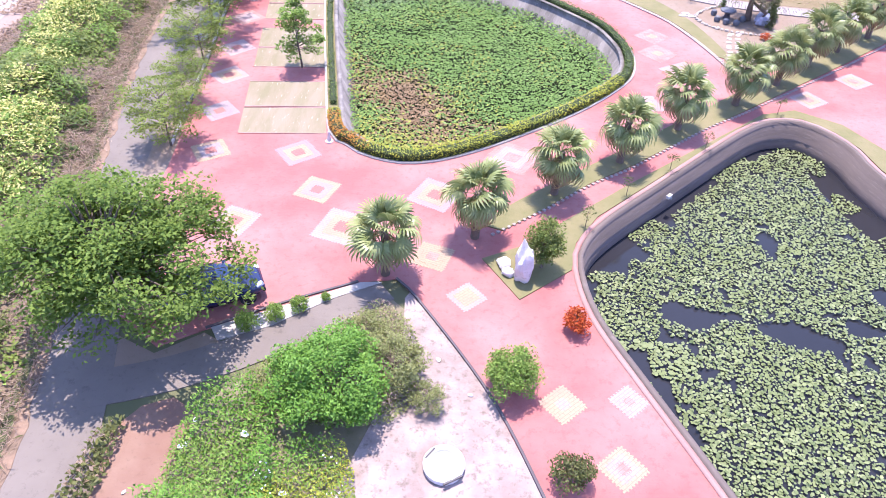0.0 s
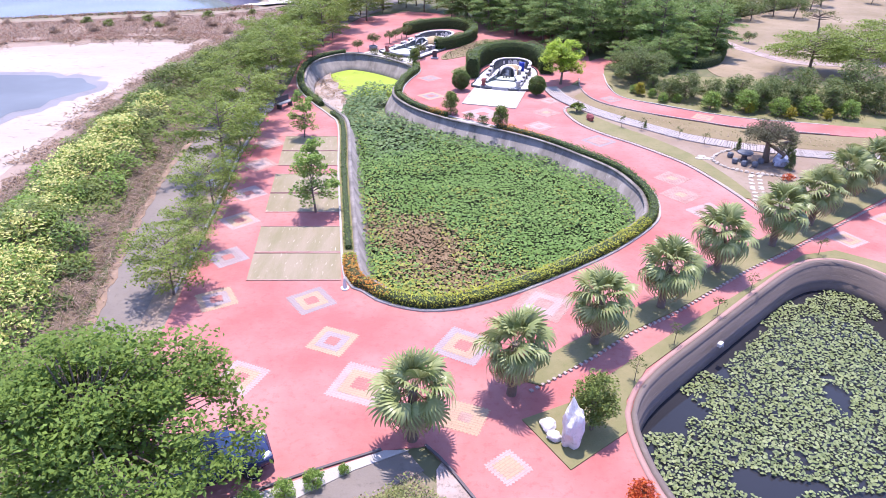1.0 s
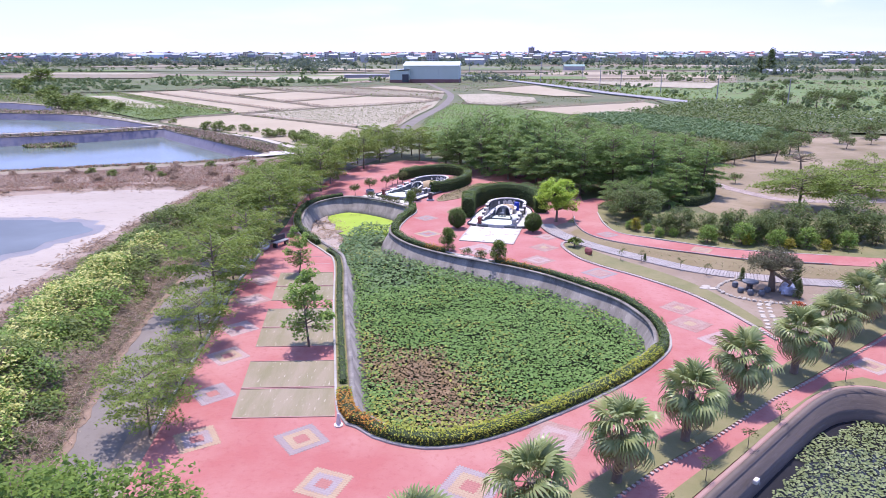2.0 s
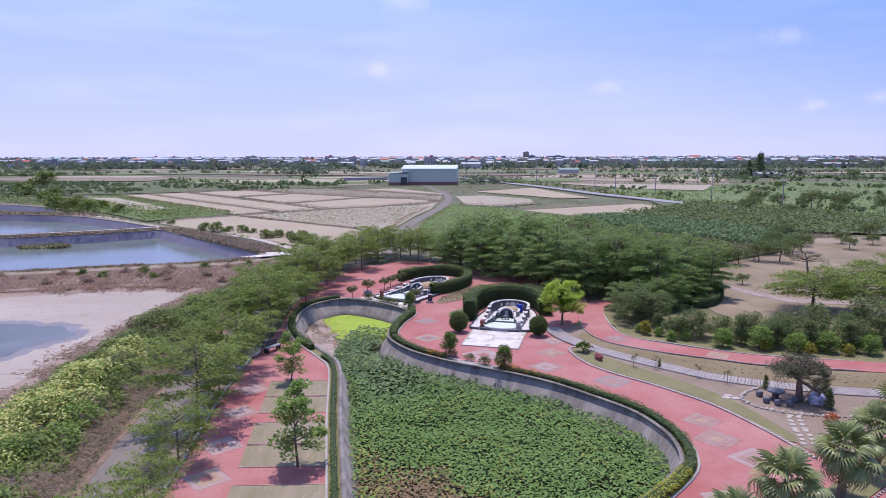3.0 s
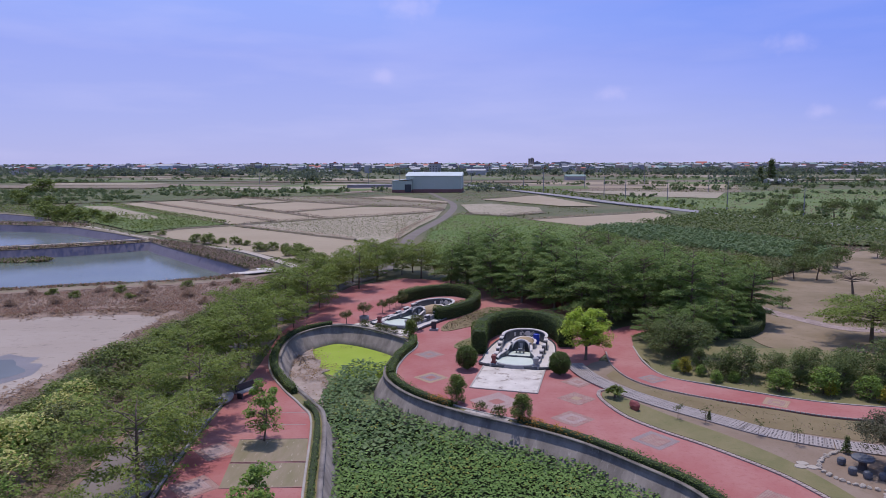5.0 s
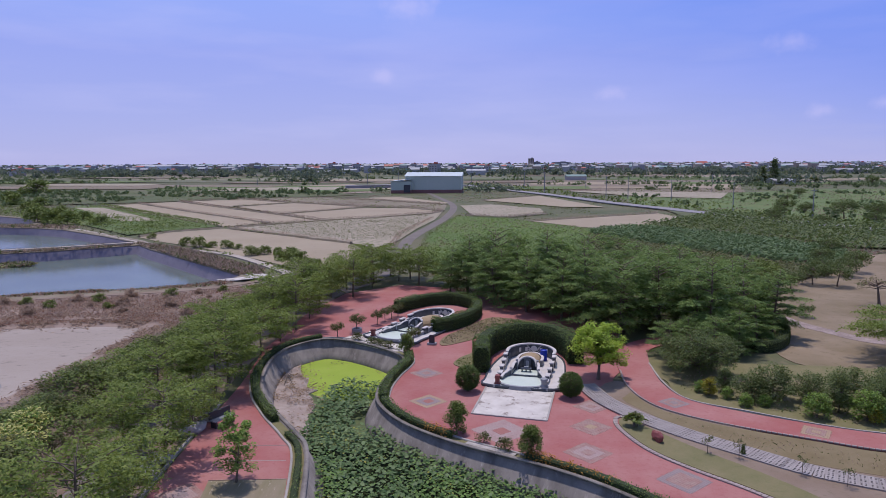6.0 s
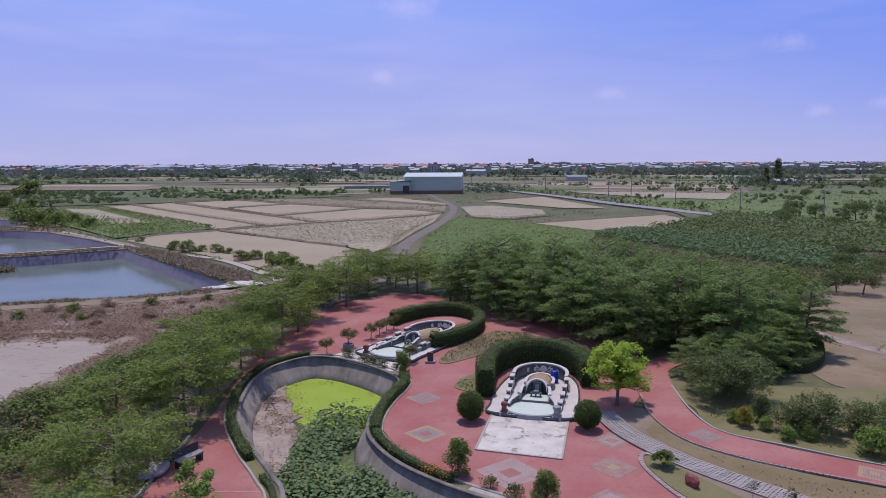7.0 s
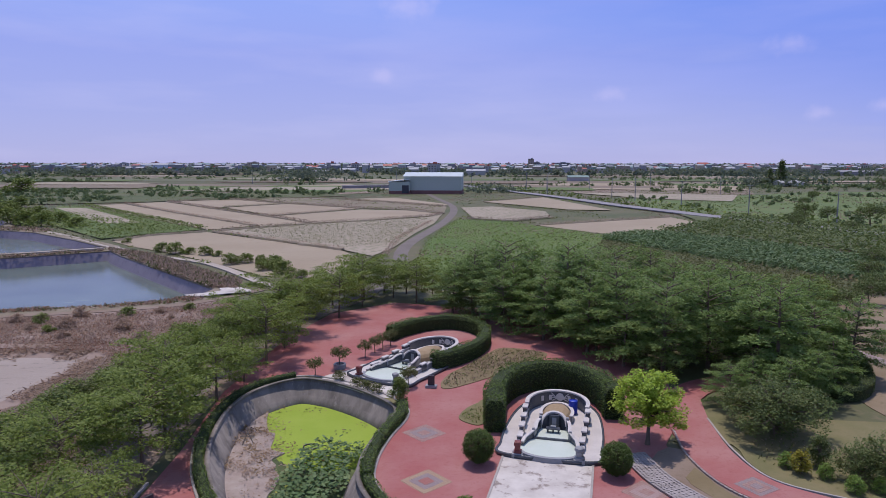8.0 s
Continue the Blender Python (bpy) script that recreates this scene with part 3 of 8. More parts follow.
PLAZA = np.array(PLAZA[::-1])
setting("plaza", sheet("plaza", PLAZA, 0.0, RED_PAVING, [KERB_MAIN, aside(RIM_LILY, 0.21)], skirt=0.1), "faded red paved park square", "pavement")


def strip(name, points, width, z, material, label, category):
    line = curve_through(points, False, 1.0)
    me = sweep(name, line, [(-width / 2, z), (width / 2, z), (width / 2, z - 0.3), (-width / 2, z - 0.3)], False, material)
    return setting(name, me, label, category)


strip("lane", [(-12.4, 4.0), (-12.6, 10.5), (-13.5, 15.5), (-15.3, 22.0), (-17.0, 30.0), (-18.3, 37.0), (-19.6, 45.0), (-20.3, 55.0), (-20.8, 68.0), (-20.8, 80.0), (-19.4, 92.0), (-16.5, 105.0), (-12.0, 118.0), (-9.5, 140.0), (-10.0, 160.0), (-8.5, 178.0), (-1.0, 232.0), (1.5, 290.0), (-6.0, 360.0), (-20.0, 480.0)], 2.6, -0.02, ASPHALT, "narrow worn grey asphalt lane", "road")
strip("lane_branch", [(-13.6, 14.6), (-10.0, 15.7), (-7.0, 17.25), (-4.4, 19.2), (-2.6, 20.5)], 1.7, -0.015, ASPHALT, "short grey side lane", "road")
strip("far_road", [(14.0, 520.0), (38.0, 420.0), (55.0, 351.0), (66.0, 293.0), (76.0, 257.0), (83.0, 232.0), (110.0, 160.0), (160.0, 60.0)], 6.5, 0.5, surface("pale_road", (0.25, 0.235, 0.24), (0.21, 0.195, 0.20), (0.29, 0.27, 0.275), big=0.1, fine=1.0), "straight pale country road between the fields", "road")
strip("wood_path", [(14.4, 78.4), (16.0, 80.6), (18.6, 82.4), (22.0, 83.4), (27.0, 84.6)], 2.4, 0.045, RED_PAVING, "faded red path that leads under the trees", "path")
strip("east_path", [(14.6, 79.0), (13.6, 74.5), (13.1, 69.5), (13.9, 65.6), (16.9, 62.9), (20.9, 60.4), (24.4, 58.8), (29.5, 57.6), (40.0, 55.6), (60.0, 54.0)], 2.7, 0.075, RED_PAVING, "faded red paved garden path", "path")


def patch(name, points, z, material, label, category="lawn", curved=True, skirt=0.08, step=1.0):
    loop = curve_through(points, True, step) if curved else np.array(points)
    return setting(name, sheet(name, loop, z, material, skirt=skirt), label, category)


patch("dirt_east", [(8.9, 67.2), (10.4, 62.2), (13.6, 55.9), (16.4, 51.2), (17.8, 47.0), (18.6, 42.2), (19.4, 40.4), (26.0, 46.0), (36.0, 53.5), (32.0, 54.0), (25.7, 55.6), (19.3, 59.0), (15.0, 63.0), (13.0, 68.0), (11.0, 70.5)], 0.05, DIRT, "dry trodden ground with thin grass", "ground")
patch("lawn_tip", [(9.65, 62.9), (9.2, 62.0), (9.35, 60.4), (10.1, 58.0), (11.55, 55.8), (13.35, 53.7), (14.75, 51.8), (16.15, 49.6), (17.15, 47.0), (18.0, 43.5), (18.8, 44.2), (17.6, 50.0), (15.5, 54.3), (12.7, 58.2), (10.9, 61.2)], 0.056, LAWN, "thin lawn behind the drive's kerb", "lawn", step=0.4)
patch("grass_median", [(10.6, 66.6), (11.2, 64.5), (14.4, 59.0), (19.0, 55.6), (25.6, 53.0), (33.0, 51.9), (45.0, 51.0), (45.0, 53.4), (30.0, 55.9), (23.5, 57.3), (20.2, 59.0), (15.2, 61.8), (12.3, 64.7), (11.5, 67.8)], 0.062, DRY_LAWN, "strip of thin dry grass between two paths", "lawn")
patch("lawn_lily", [(3.1, 19.9), (1.6, 22.4), (3.6, 23.4), (5.0, 24.7), (9.3, 28.4), (13.0, 31.4), (16.9, 34.5), (18.5, 35.8), (20.6, 36.4), (22.8, 34.8), (24.0, 32.2), (25.2, 27.5), (24.0, 26.0), (22.9, 30.2), (22.7, 32.2), (22.0, 33.9), (20.6, 35.4), (18.6, 35.4), (16.9, 34.4), (10.7, 28.8), (7.2, 25.6), (5.9, 23.6), (5.5, 21.8)], 0.05, LAWN, "thin mown lawn strip beside the lily pond", "lawn", False)
patch("lawn_palms", [(1.4, 24.9), (3.9, 27.1), (9.0, 31.2), (14.7, 35.9), (26.0, 45.2), (34.0, 51.4), (35.0, 49.8), (26.5, 43.0), (18.0, 36.5), (14.6, 34.0), (9.9, 30.2), (7.2, 28.3), (4.8, 26.2), (2.6, 24.4)], 0.055, LAWN, "long planting strip of thin grass under palms", "lawn", False)
patch("lawn_between_graves", [(-2.4, 81.8), (-1.7, 80.9), (1.9, 84.0), (4.2, 86.6), (6.8, 89.6), (6.0, 91.0), (3.2, 92.0), (1.6, 90.0), (-0.2, 86.8), (-1.8, 84.2)], 0.05, DRY_LAWN, "dry clipped grass bed beside a grave", "lawn", step=0.35)
patch("lawn_corner", [(-1.2, 75.3), (-0.6, 76.9), (0.2, 77.9), (0.6, 78.4), (0.7, 75.2), (0.1, 73.9), (-0.8, 74.4)], 0.05, LAWN, "small corner of dry grass", "lawn", step=0.25)
patch("shrub_ground", [(11.6, 71.5), (14.9, 71.0), (14.8, 69.0), (15.4, 66.3), (18.5, 64.1), (21.8, 61.8), (25.0, 60.2), (34.0, 58.2), (60.0, 56.0), (60.0, 74.0), (40.0, 72.0), (30.0, 74.0), (22.0, 75.0), (16.0, 77.0)], 0.02, LAWN, "thin lawn under a shrub border", "lawn")
patch("orchard_ground", [(27.0, 77.0), (33.0, 73.0), (60.0, 70.0), (130.0, 90.0), (140.0, 150.0), (84.0, 142.0), (62.0, 137.0), (50.0, 118.0), (39.0, 105.0), (33.0, 92.0)], -0.01, ORCHARD, "bare brown orchard ground", "ground")
strip("orchard_track", [(33.0, 98.0), (33.9, 92.2), (34.7, 88.2), (36.2, 84.7), (37.2, 82.4), (39.8, 80.9), (48.0, 80.4), (60.0, 83.0), (80.0, 84.0)], 1.7, 0.01, BARE, "pale trodden track across the orchard", "track")
patch("dusty_corner", [(-1.4, 20.4), (1.7, 15.4), (3.4, 11.2), (4.8, 6.0), (-3.0, 4.0), (-4.0, 9.0), (-3.0, 12.2), (-2.2, 14.5), (-1.6, 17.0)], -0.02, BARE, "pale dusty ground strewn with gravel", "ground")
patch("earth_patch", [(-11.0, 10.2), (-11.1, 11.6), (-11.3, 13.2), (-10.6, 14.2), (-9.6, 14.6), (-8.7, 14.0), (-8.6, 12.6), (-8.9, 11.2), (-9.9, 10.4), (-10.4, 9.2)], -0.02, surface("red_earth", (0.20, 0.11, 0.08), (0.25, 0.16, 0.12), (0.15, 0.09, 0.065), big=0.6, fine=5.0), "round patch of bare red earth", "ground")
patch("lane_corner", [(-13.4, 17.8), (-11.0, 16.6), (-9.4, 17.7), (-8.7, 17.3), (-9.6, 16.2), (-13.6, 15.0)], -0.03, DIRT, "bare trodden soil in the lane's fork", "ground", False)
patch("waste_soil", [(-8.6, 9.0), (-8.8, 12.6), (-8.4, 14.6), (-6.6, 16.0), (-4.2, 18.4), (-2.2, 19.8), (-0.8, 18.4), (-1.6, 14.0), (-3.0, 10.0), (-4.0, 7.0)], -0.04, surface("weedy_soil", (0.15, 0.13, 0.075), (0.22, 0.175, 0.125), (0.09, 0.11, 0.04), big=0.7, fine=3.0), "weedy soil of a waste corner", "ground")
patch("concrete_strip", [(-8.8, 17.3), (-6.9, 18.1), (-4.6, 19.75), (-2.7, 20.75), (-3.6, 20.72), (-9.2, 17.95)], 0.012, KERB, "pale concrete edging strip", "pavement", False)
patch("reed_bank", [(-28.8, 85.0), (-30.0, 89.6), (-33.0, 91.7), (-45.0, 91.6), (-60.0, 87.1), (-100.0, 80.0), (-116.0, 82.0), (-66.0, 99.6), (-52.0, 104.2), (-37.0, 108.8), (-29.5, 114.0), (-24.0, 108.0)], 0.0, REED_SOIL, "bank of dry pinkish brown reeds", "ground")
strip("dike_track", [(-132.0, 79.5), (-66.0, 99.0), (-51.5, 103.8), (-37.0, 108.4), (-30.5, 113.0), (-24.5, 123.0)], 1.5, 0.06, DIRT, "pale dirt track along a dike", "track")
PALE_TRACK = surface("pale_dike_soil", (0.40, 0.345, 0.29), (0.31, 0.255, 0.205), (0.47, 0.42, 0.37), big=0.3, fine=1.5, bump=0.6)
strip("field_track", [(-25.5, 121.0), (-27.5, 125.0), (-41.1, 143.0), (-56.9, 154.5), (-78.0, 175.4), (-94.8, 191.8), (-113.0, 206.0)], 1.5, 0.16, PALE_TRACK, "pale track on top of a pond dike", "track")
strip("dike_lip", [(-150.0, 119.5), (-135.0, 126.4), (-100.0, 141.0), (-80.0, 150.4), (-66.4, 159.4)], 1.1, 0.62, PALE_TRACK, "pale bare soil on top of the dike between two ponds", "track")
patch("sand_heap", [(-34.2, 114.9), (-32.0, 114.1), (-29.0, 116.0), (-26.6, 117.2), (-27.6, 119.0), (-30.2, 120.8), (-31.4, 119.4), (-30.6, 117.4)], 0.36, WHITE_PAVING, "low heap of white sand", "sand")

BROWN_FIELD = surface("brown_field", (0.205, 0.155, 0.11), (0.15, 0.135, 0.08), (0.27, 0.21, 0.155), big=0.03, fine=0.35)
FIELDS = [
    ("brown_east", [(62, 480), (78, 394), (163, 392), (216, 522), (278, 640), (185, 722), (126, 742)], BROWN_FIELD, "broad brown fields beyond the road"),
    ("brown_back", [(-60, 600), (60, 560), (126, 745), (60, 860), (-120, 820)], BROWN_FIELD, "brown fields before the town"),
    ("grass_east", [(80, 240), (74, 292), (82, 346), (164, 388), (220, 430), (330, 400), (330, 250), (200, 200), (120, 172)], GREEN_FIELD, "broad grassy field beyond the road"),
    ("paddy_near", [(-72.3, 174.9), (-68.7, 185.1), (-58.6, 194), (-21.2, 159.5), (-17, 150), (-18, 128), (-29, 131), (-40, 143.5), (-53, 156.5), (-64, 166)], PADDY, "dry tan rice paddy"),
    ("paddy_west", [(-137.4, 291), (-130.8, 305), (-88.5, 252.5), (-52, 210), (-60.6, 199.7), (-90, 233.7)], PADDY, "long dry tan paddy strip"),
    ("paddy_middle", [(-128.8, 305.5), (-119.8, 319), (-85.5, 276), (-54.9, 238.5), (-38.9, 217), (-50.5, 209), (-88, 253.5)], PADDY, "long dry tan paddy strip"),
    ("paddy_back", [(-116.9, 317), (-102.4, 342.4), (-87.9, 337), (-66.7, 306.5), (-84.4, 284.5), (-87, 279.5)], PADDY, "dry tan paddy behind a low ridge"),
    ("paddy_inner", [(-82.3, 282.5), (-65.1, 304.5), (-51.8, 294.9), (-33.1, 277.7), (-56.3, 244.2)], PADDY, "dry tan paddy between low ridges"),
    ("paddy_large", [(-54.8, 241.4), (-31.3, 273), (-14.9, 268.1), (-2.1, 251.7), (-6.4, 242.2), (-24.2, 226), (-37.3, 217.6)], PADDY, "large dry tan paddy"),
    ("stubble_west", [(-56.5, 195), (-37, 215.1), (-24, 223.9), (-6.4, 240), (-2.6, 250), (-4.6, 217.8), (-8.8, 191.5), (-11.8, 165), (-14.8, 152), (-21.3, 160.4), (-31.9, 169.8), (-45, 183)], STUBBLE, "stubble field with pale dry soil"),
    ("rough_paddy", [(-97.9, 344.7), (-62.2, 350.7), (-0.8, 289.6), (-1.9, 255), (-14.5, 270), (-32, 279.5), (-58.5, 306.2), (-66, 308.5), (-86, 338.5)], surface("brown_paddy", (0.215, 0.175, 0.12), (0.165, 0.15, 0.085), (0.28, 0.22, 0.155), big=0.05, fine=0.6), "brown rough paddy"),
    ("tan_back", [(-49.9, 340.2), (-24.9, 354.2), (-0.3, 304), (-2.6, 288)], PADDY, "narrow dry tan paddy near the shed"),
    ("tan_strip", [(-131.8, 364.5), (-113.6, 429.8), (-58.7, 470.3), (-40.8, 403.6), (-68.6, 385.1), (-109.1, 363.4)], surface("pink_paddy", (0.27, 0.20, 0.155), (0.32, 0.245, 0.195), (0.16, 0.14, 0.08), big=0.04, fine=0.5), "pinkish dry field with stubble rows"),
    ("tan_strip_far", [(-126.7, 505.7), (-75.3, 565.1), (-60.1, 512.8), (-109.5, 483.3)], PADDY, "narrow tan field before the town"),
    ("green_east", [(2.0, 228), (16, 221), (23, 208), (37, 184), (26, 160), (20, 122), (-5, 124), (-6.5, 150), (-5.5, 175), (-2, 205)], GREEN_FIELD, "fresh green field"),
    ("paddy_east", [(23, 210.2), (67, 237.8), (68.3, 221.4), (41.5, 184), (37.3, 185.4)], PADDY, "dry tan field beside the road"),
    ("stubble_east", [(4.4, 282.7), (16.5, 289), (32.7, 263.8), (30.8, 238.9), (16.9, 226), (7, 232)], STUBBLE, "stubble field with pale dry soil"),
    ("tan_road", [(15, 319.4), (45.8, 356.4), (57.1, 268.7), (41.7, 272.1)], PADDY, "dry tan field along the country road"),
    ("green_west", [(-147.8, 288), (-138, 289.3), (-61.5, 199), (-64.9, 194.1), (-72, 186.3), (-76, 178), (-108.5, 214)], GREEN_FIELD, "green field with bare furrows"),
    ("bare_west", [(-142.8, 278.3), (-131.8, 277.9), (-85, 218.1), (-94.4, 214.8)], STUBBLE, "bare furrows in a green field"),
    ("scrub_west", [(-420, 420), (-190, 440), (-60, 400), (-48, 372), (-118, 322), (-172, 293), (-260, 280)], DARK_FIELD, "dark green rough field"),
    ("scrub_north", [(-190, 520), (-40, 520), (-38, 440), (-60, 405), (-190, 445)], GREEN_FIELD, "green field before the town"),
    ("tan_beyond", [(55.8, 542), (135.3, 629.2), (218.4, 543.6), (183.9, 446.6), (115.6, 450.6), (62.7, 472.7)], PADDY, "row of dry tan fields beyond the road"),
    ("tan_beyond_near", [(66.7, 412.4), (148.9, 380.8), (122.1, 323.7), (93.8, 343.8)], STUBBLE, "dry field beyond the road"),
    ("tan_far", [(-330, 640), (300, 660), (420, 800), (-400, 860)], surface("far_fields", (0.15, 0.145, 0.085), (0.085, 0.115, 0.05), (0.22, 0.185, 0.12), big=0.012, fine=0.06), "patchwork of distant fields"),
    ("scrub_behind_wood", [(0, 128), (10, 140), (40, 182), (44, 137), (57, 121), (40, 108), (20, 112)], DARK_FIELD, "dark green overgrown field"),
    ("scrub_corner", [(74, 252), (69, 214), (76, 150), (90, 144), (150, 150), (120, 170), (84, 246)], DARK_FIELD, "dark scrubland beside the road"),
]
# strips of far farmland, brown, tan and green by turns
far_r = rng(301)
for k in range(34):
    y = 470 + 34 * (k // 2) + far_r.uniform(-8, 8)
    x = (y * far_r.uniform(0.08, 0.6)) * (1 if k % 2 else -1)
    w, d, t = far_r.uniform(40, 130), far_r.uniform(14, 30), far_r.uniform(-0.25, 0.25)
    FIELDS.append(("far_field_%d" % (k + 1), [(x - w, y - d - t * w), (x + w, y - d + t * w), (x + w * 0.95 + 10, y + d + t * w), (x - w * 0.95 + 10, y + d - t * w)], (PADDY, BROWN_FIELD, STUBBLE, GREEN_FIELD, BROWN_FIELD)[int(far_r.integers(0, 5))], "strip of far farmland"))
for k, (nm, pts, mat, lab) in enumerate(FIELDS):
    setting(nm, sheet(nm, np.array(pts, dtype=float), 0.02 + 0.012 * k, mat), lab, "field")
# low grassy ridges between the paddies
RIDGES = [[(-72, 175), (-69, 186), (-59, 195)], [(-57.6, 194.6), (-21.2, 160)], [(-56.8, 197), (-37, 216.2), (-24, 225), (-6.4, 241), (-2.4, 251)], [(-138.4, 291), (-90, 232.8), (-60.8, 198.6)], [(-130, 305.4), (-88.3, 253), (-51.3, 209.6)],
          [(-119, 320), (-86, 277), (-55.3, 240), (-38, 217)], [(-83.8, 284), (-66, 305.5)], [(-55.6, 242.8), (-32.2, 275)], [(-117, 318.5), (-102, 343.8), (-67, 307.5), (-33, 279), (-15, 269.4), (-2, 253)], [(-98, 346), (-62, 352), (-1, 290)],
          [(22.8, 210.4), (67, 239)], [(5, 234), (17, 225), (31, 238)], [(15, 320.6), (45.6, 357)], [(-131, 366), (-112.6, 431)], [(-49, 342), (-2.6, 289)]]
for k, way in enumerate(RIDGES):
    line = np.concatenate([curve_through([p, q], False, 3.0)[:-1] for p, q in zip(way, way[1:])] + [np.array(way[-1:], dtype=float)])
    line = line + rng(k).normal(0, 0.22, line.shape)
    setting("field_ridge_%d" % (k + 1), sweep("field_ridge", line, [(-0.5, 0.0), (-0.2, 0.32), (0.2, 0.32), (0.5, 0.0)], False, DIKE_SOIL, z=0.1), "low grassy ridge between paddies", "ridge")
VERGE_DIRT = surface("orange_verge", (0.25, 0.165, 0.115), (0.15, 0.105, 0.07), (0.33, 0.235, 0.175), big=1.4, fine=3.0, amount=1.0, bump=0.8)
verge = curve_through([(-13.8, 4.0), (-14.05, 10.5), (-15.0, 15.8), (-16.75, 22.4), (-18.4, 30.4), (-19.8, 37.4), (-21.0, 45.2), (-21.7, 55.0), (-22.2, 68.0), (-22.1, 80.0)], False, 0.5)
verge = verge + rng(15).normal(0, 0.06, verge.shape)
setting("verge", sweep("verge", verge, [(-0.3, -0.04), (-0.1, 0.03), (0.2, 0.0), (0.28, -0.2), (-0.3, -0.2)], False, VERGE_DIRT), "narrow broken verge of orange dirt beside the lane", "verge")
tree_strip = curve_through([(-13.2, 20.0), (-14.6, 25.0), (-15.4, 31.0), (-16.4, 37.0), (-17.4, 44.0), (-18.1, 51.0), (-18.6, 58.0), (-19.0, 68.0), (-18.9, 80.0), (-17.9, 92.0), (-16.0, 103.0)], False, 1.0)
setting("tree_strip", sweep("tree_strip", tree_strip, [(-0.75, -0.03), (0.0, 0.02), (0.75, -0.03), (0.75, -0.2), (-0.75, -0.2)], False, DIRT), "strip of dry soil under the lane trees", "verge")
# ---- plants ----
def clumps(kind, height, spread, trunk, count, r):
    """Middles of the leaf clumps of a crown, by its habit."""
    out = []
    for k in range(count):
        a = 2.4 * k + r.uniform(-0.5, 0.5)
        t = (k + 0.5) / count
        if kind == "lofty":                     # feathery, from low down, thinning upwards
            q = r.uniform(0.0, 1.0) ** 0.8
            rad = spread * (0.35 + 0.65 * math.sin(math.pi * min(1.0, 0.25 + 0.75 * q))) * math.sqrt(r.uniform(0.05, 1.0))
            z = trunk + (height - trunk) * q * 0.95
        elif kind == "umbrella":
            rad = spread * math.sqrt(r.uniform(0.02, 1.0))
            z = trunk + (height - trunk) * (0.85 - 0.45 * (rad / spread) ** 2) * r.uniform(0.75, 1.05)
        elif kind == "lobed":                     # several rounded boughs of unlike size
            if k == 0:
                lobes = [(0.0, 0.0, 0.66, 0.5)] + [(q * math.cos(b), q * math.sin(b), h, w) for q, b, h, w in zip(r.uniform(0.42, 0.62, 8), np.arange(8) * 0.785 + r.uniform(-0.3, 0.3, 8), r.uniform(0.3, 0.62, 8), r.uniform(0.36, 0.52, 8))]
            lx, ly, lh, lw = lobes[int(r.integers(0, len(lobes)))]
            u, w = r.uniform(-0.45, 1.0), r.uniform(0.75, 1.0)
            rad = lw * math.sqrt(max(0.0, 1 - u * u)) * w
            out.append((spread * (lx + rad * math.cos(a)), spread * (ly + rad * math.sin(a)), trunk + (height - trunk) * min(0.97, lh + lw * u * w * 0.75)))
            continue
        elif kind == "ball":                      # clipped round
            u = 1 - 2 * t
            rad = spread * 0.9 * math.sqrt(max(0.0, 1 - u * u)) * r.uniform(0.88, 1.0)
            z = trunk + (height - trunk) * (0.5 + 0.45 * u)
        elif kind == "cone":
            rad = spread * (1.05 - t) * math.sqrt(r.uniform(0.2, 1.0))
            z = trunk + (height - trunk) * t
        else:                                     # round
            u, w = r.uniform(-0.75, 1.0), r.uniform(0.3, 1.0) ** 0.5
            rad = spread * math.sqrt(max(0.0, 1 - u * u)) * w
            z = trunk + (height - trunk) * (0.5 + 0.47 * u * w)
        out.append((rad * math.cos(a), rad * math.sin(a), z))
    return np.array(out)


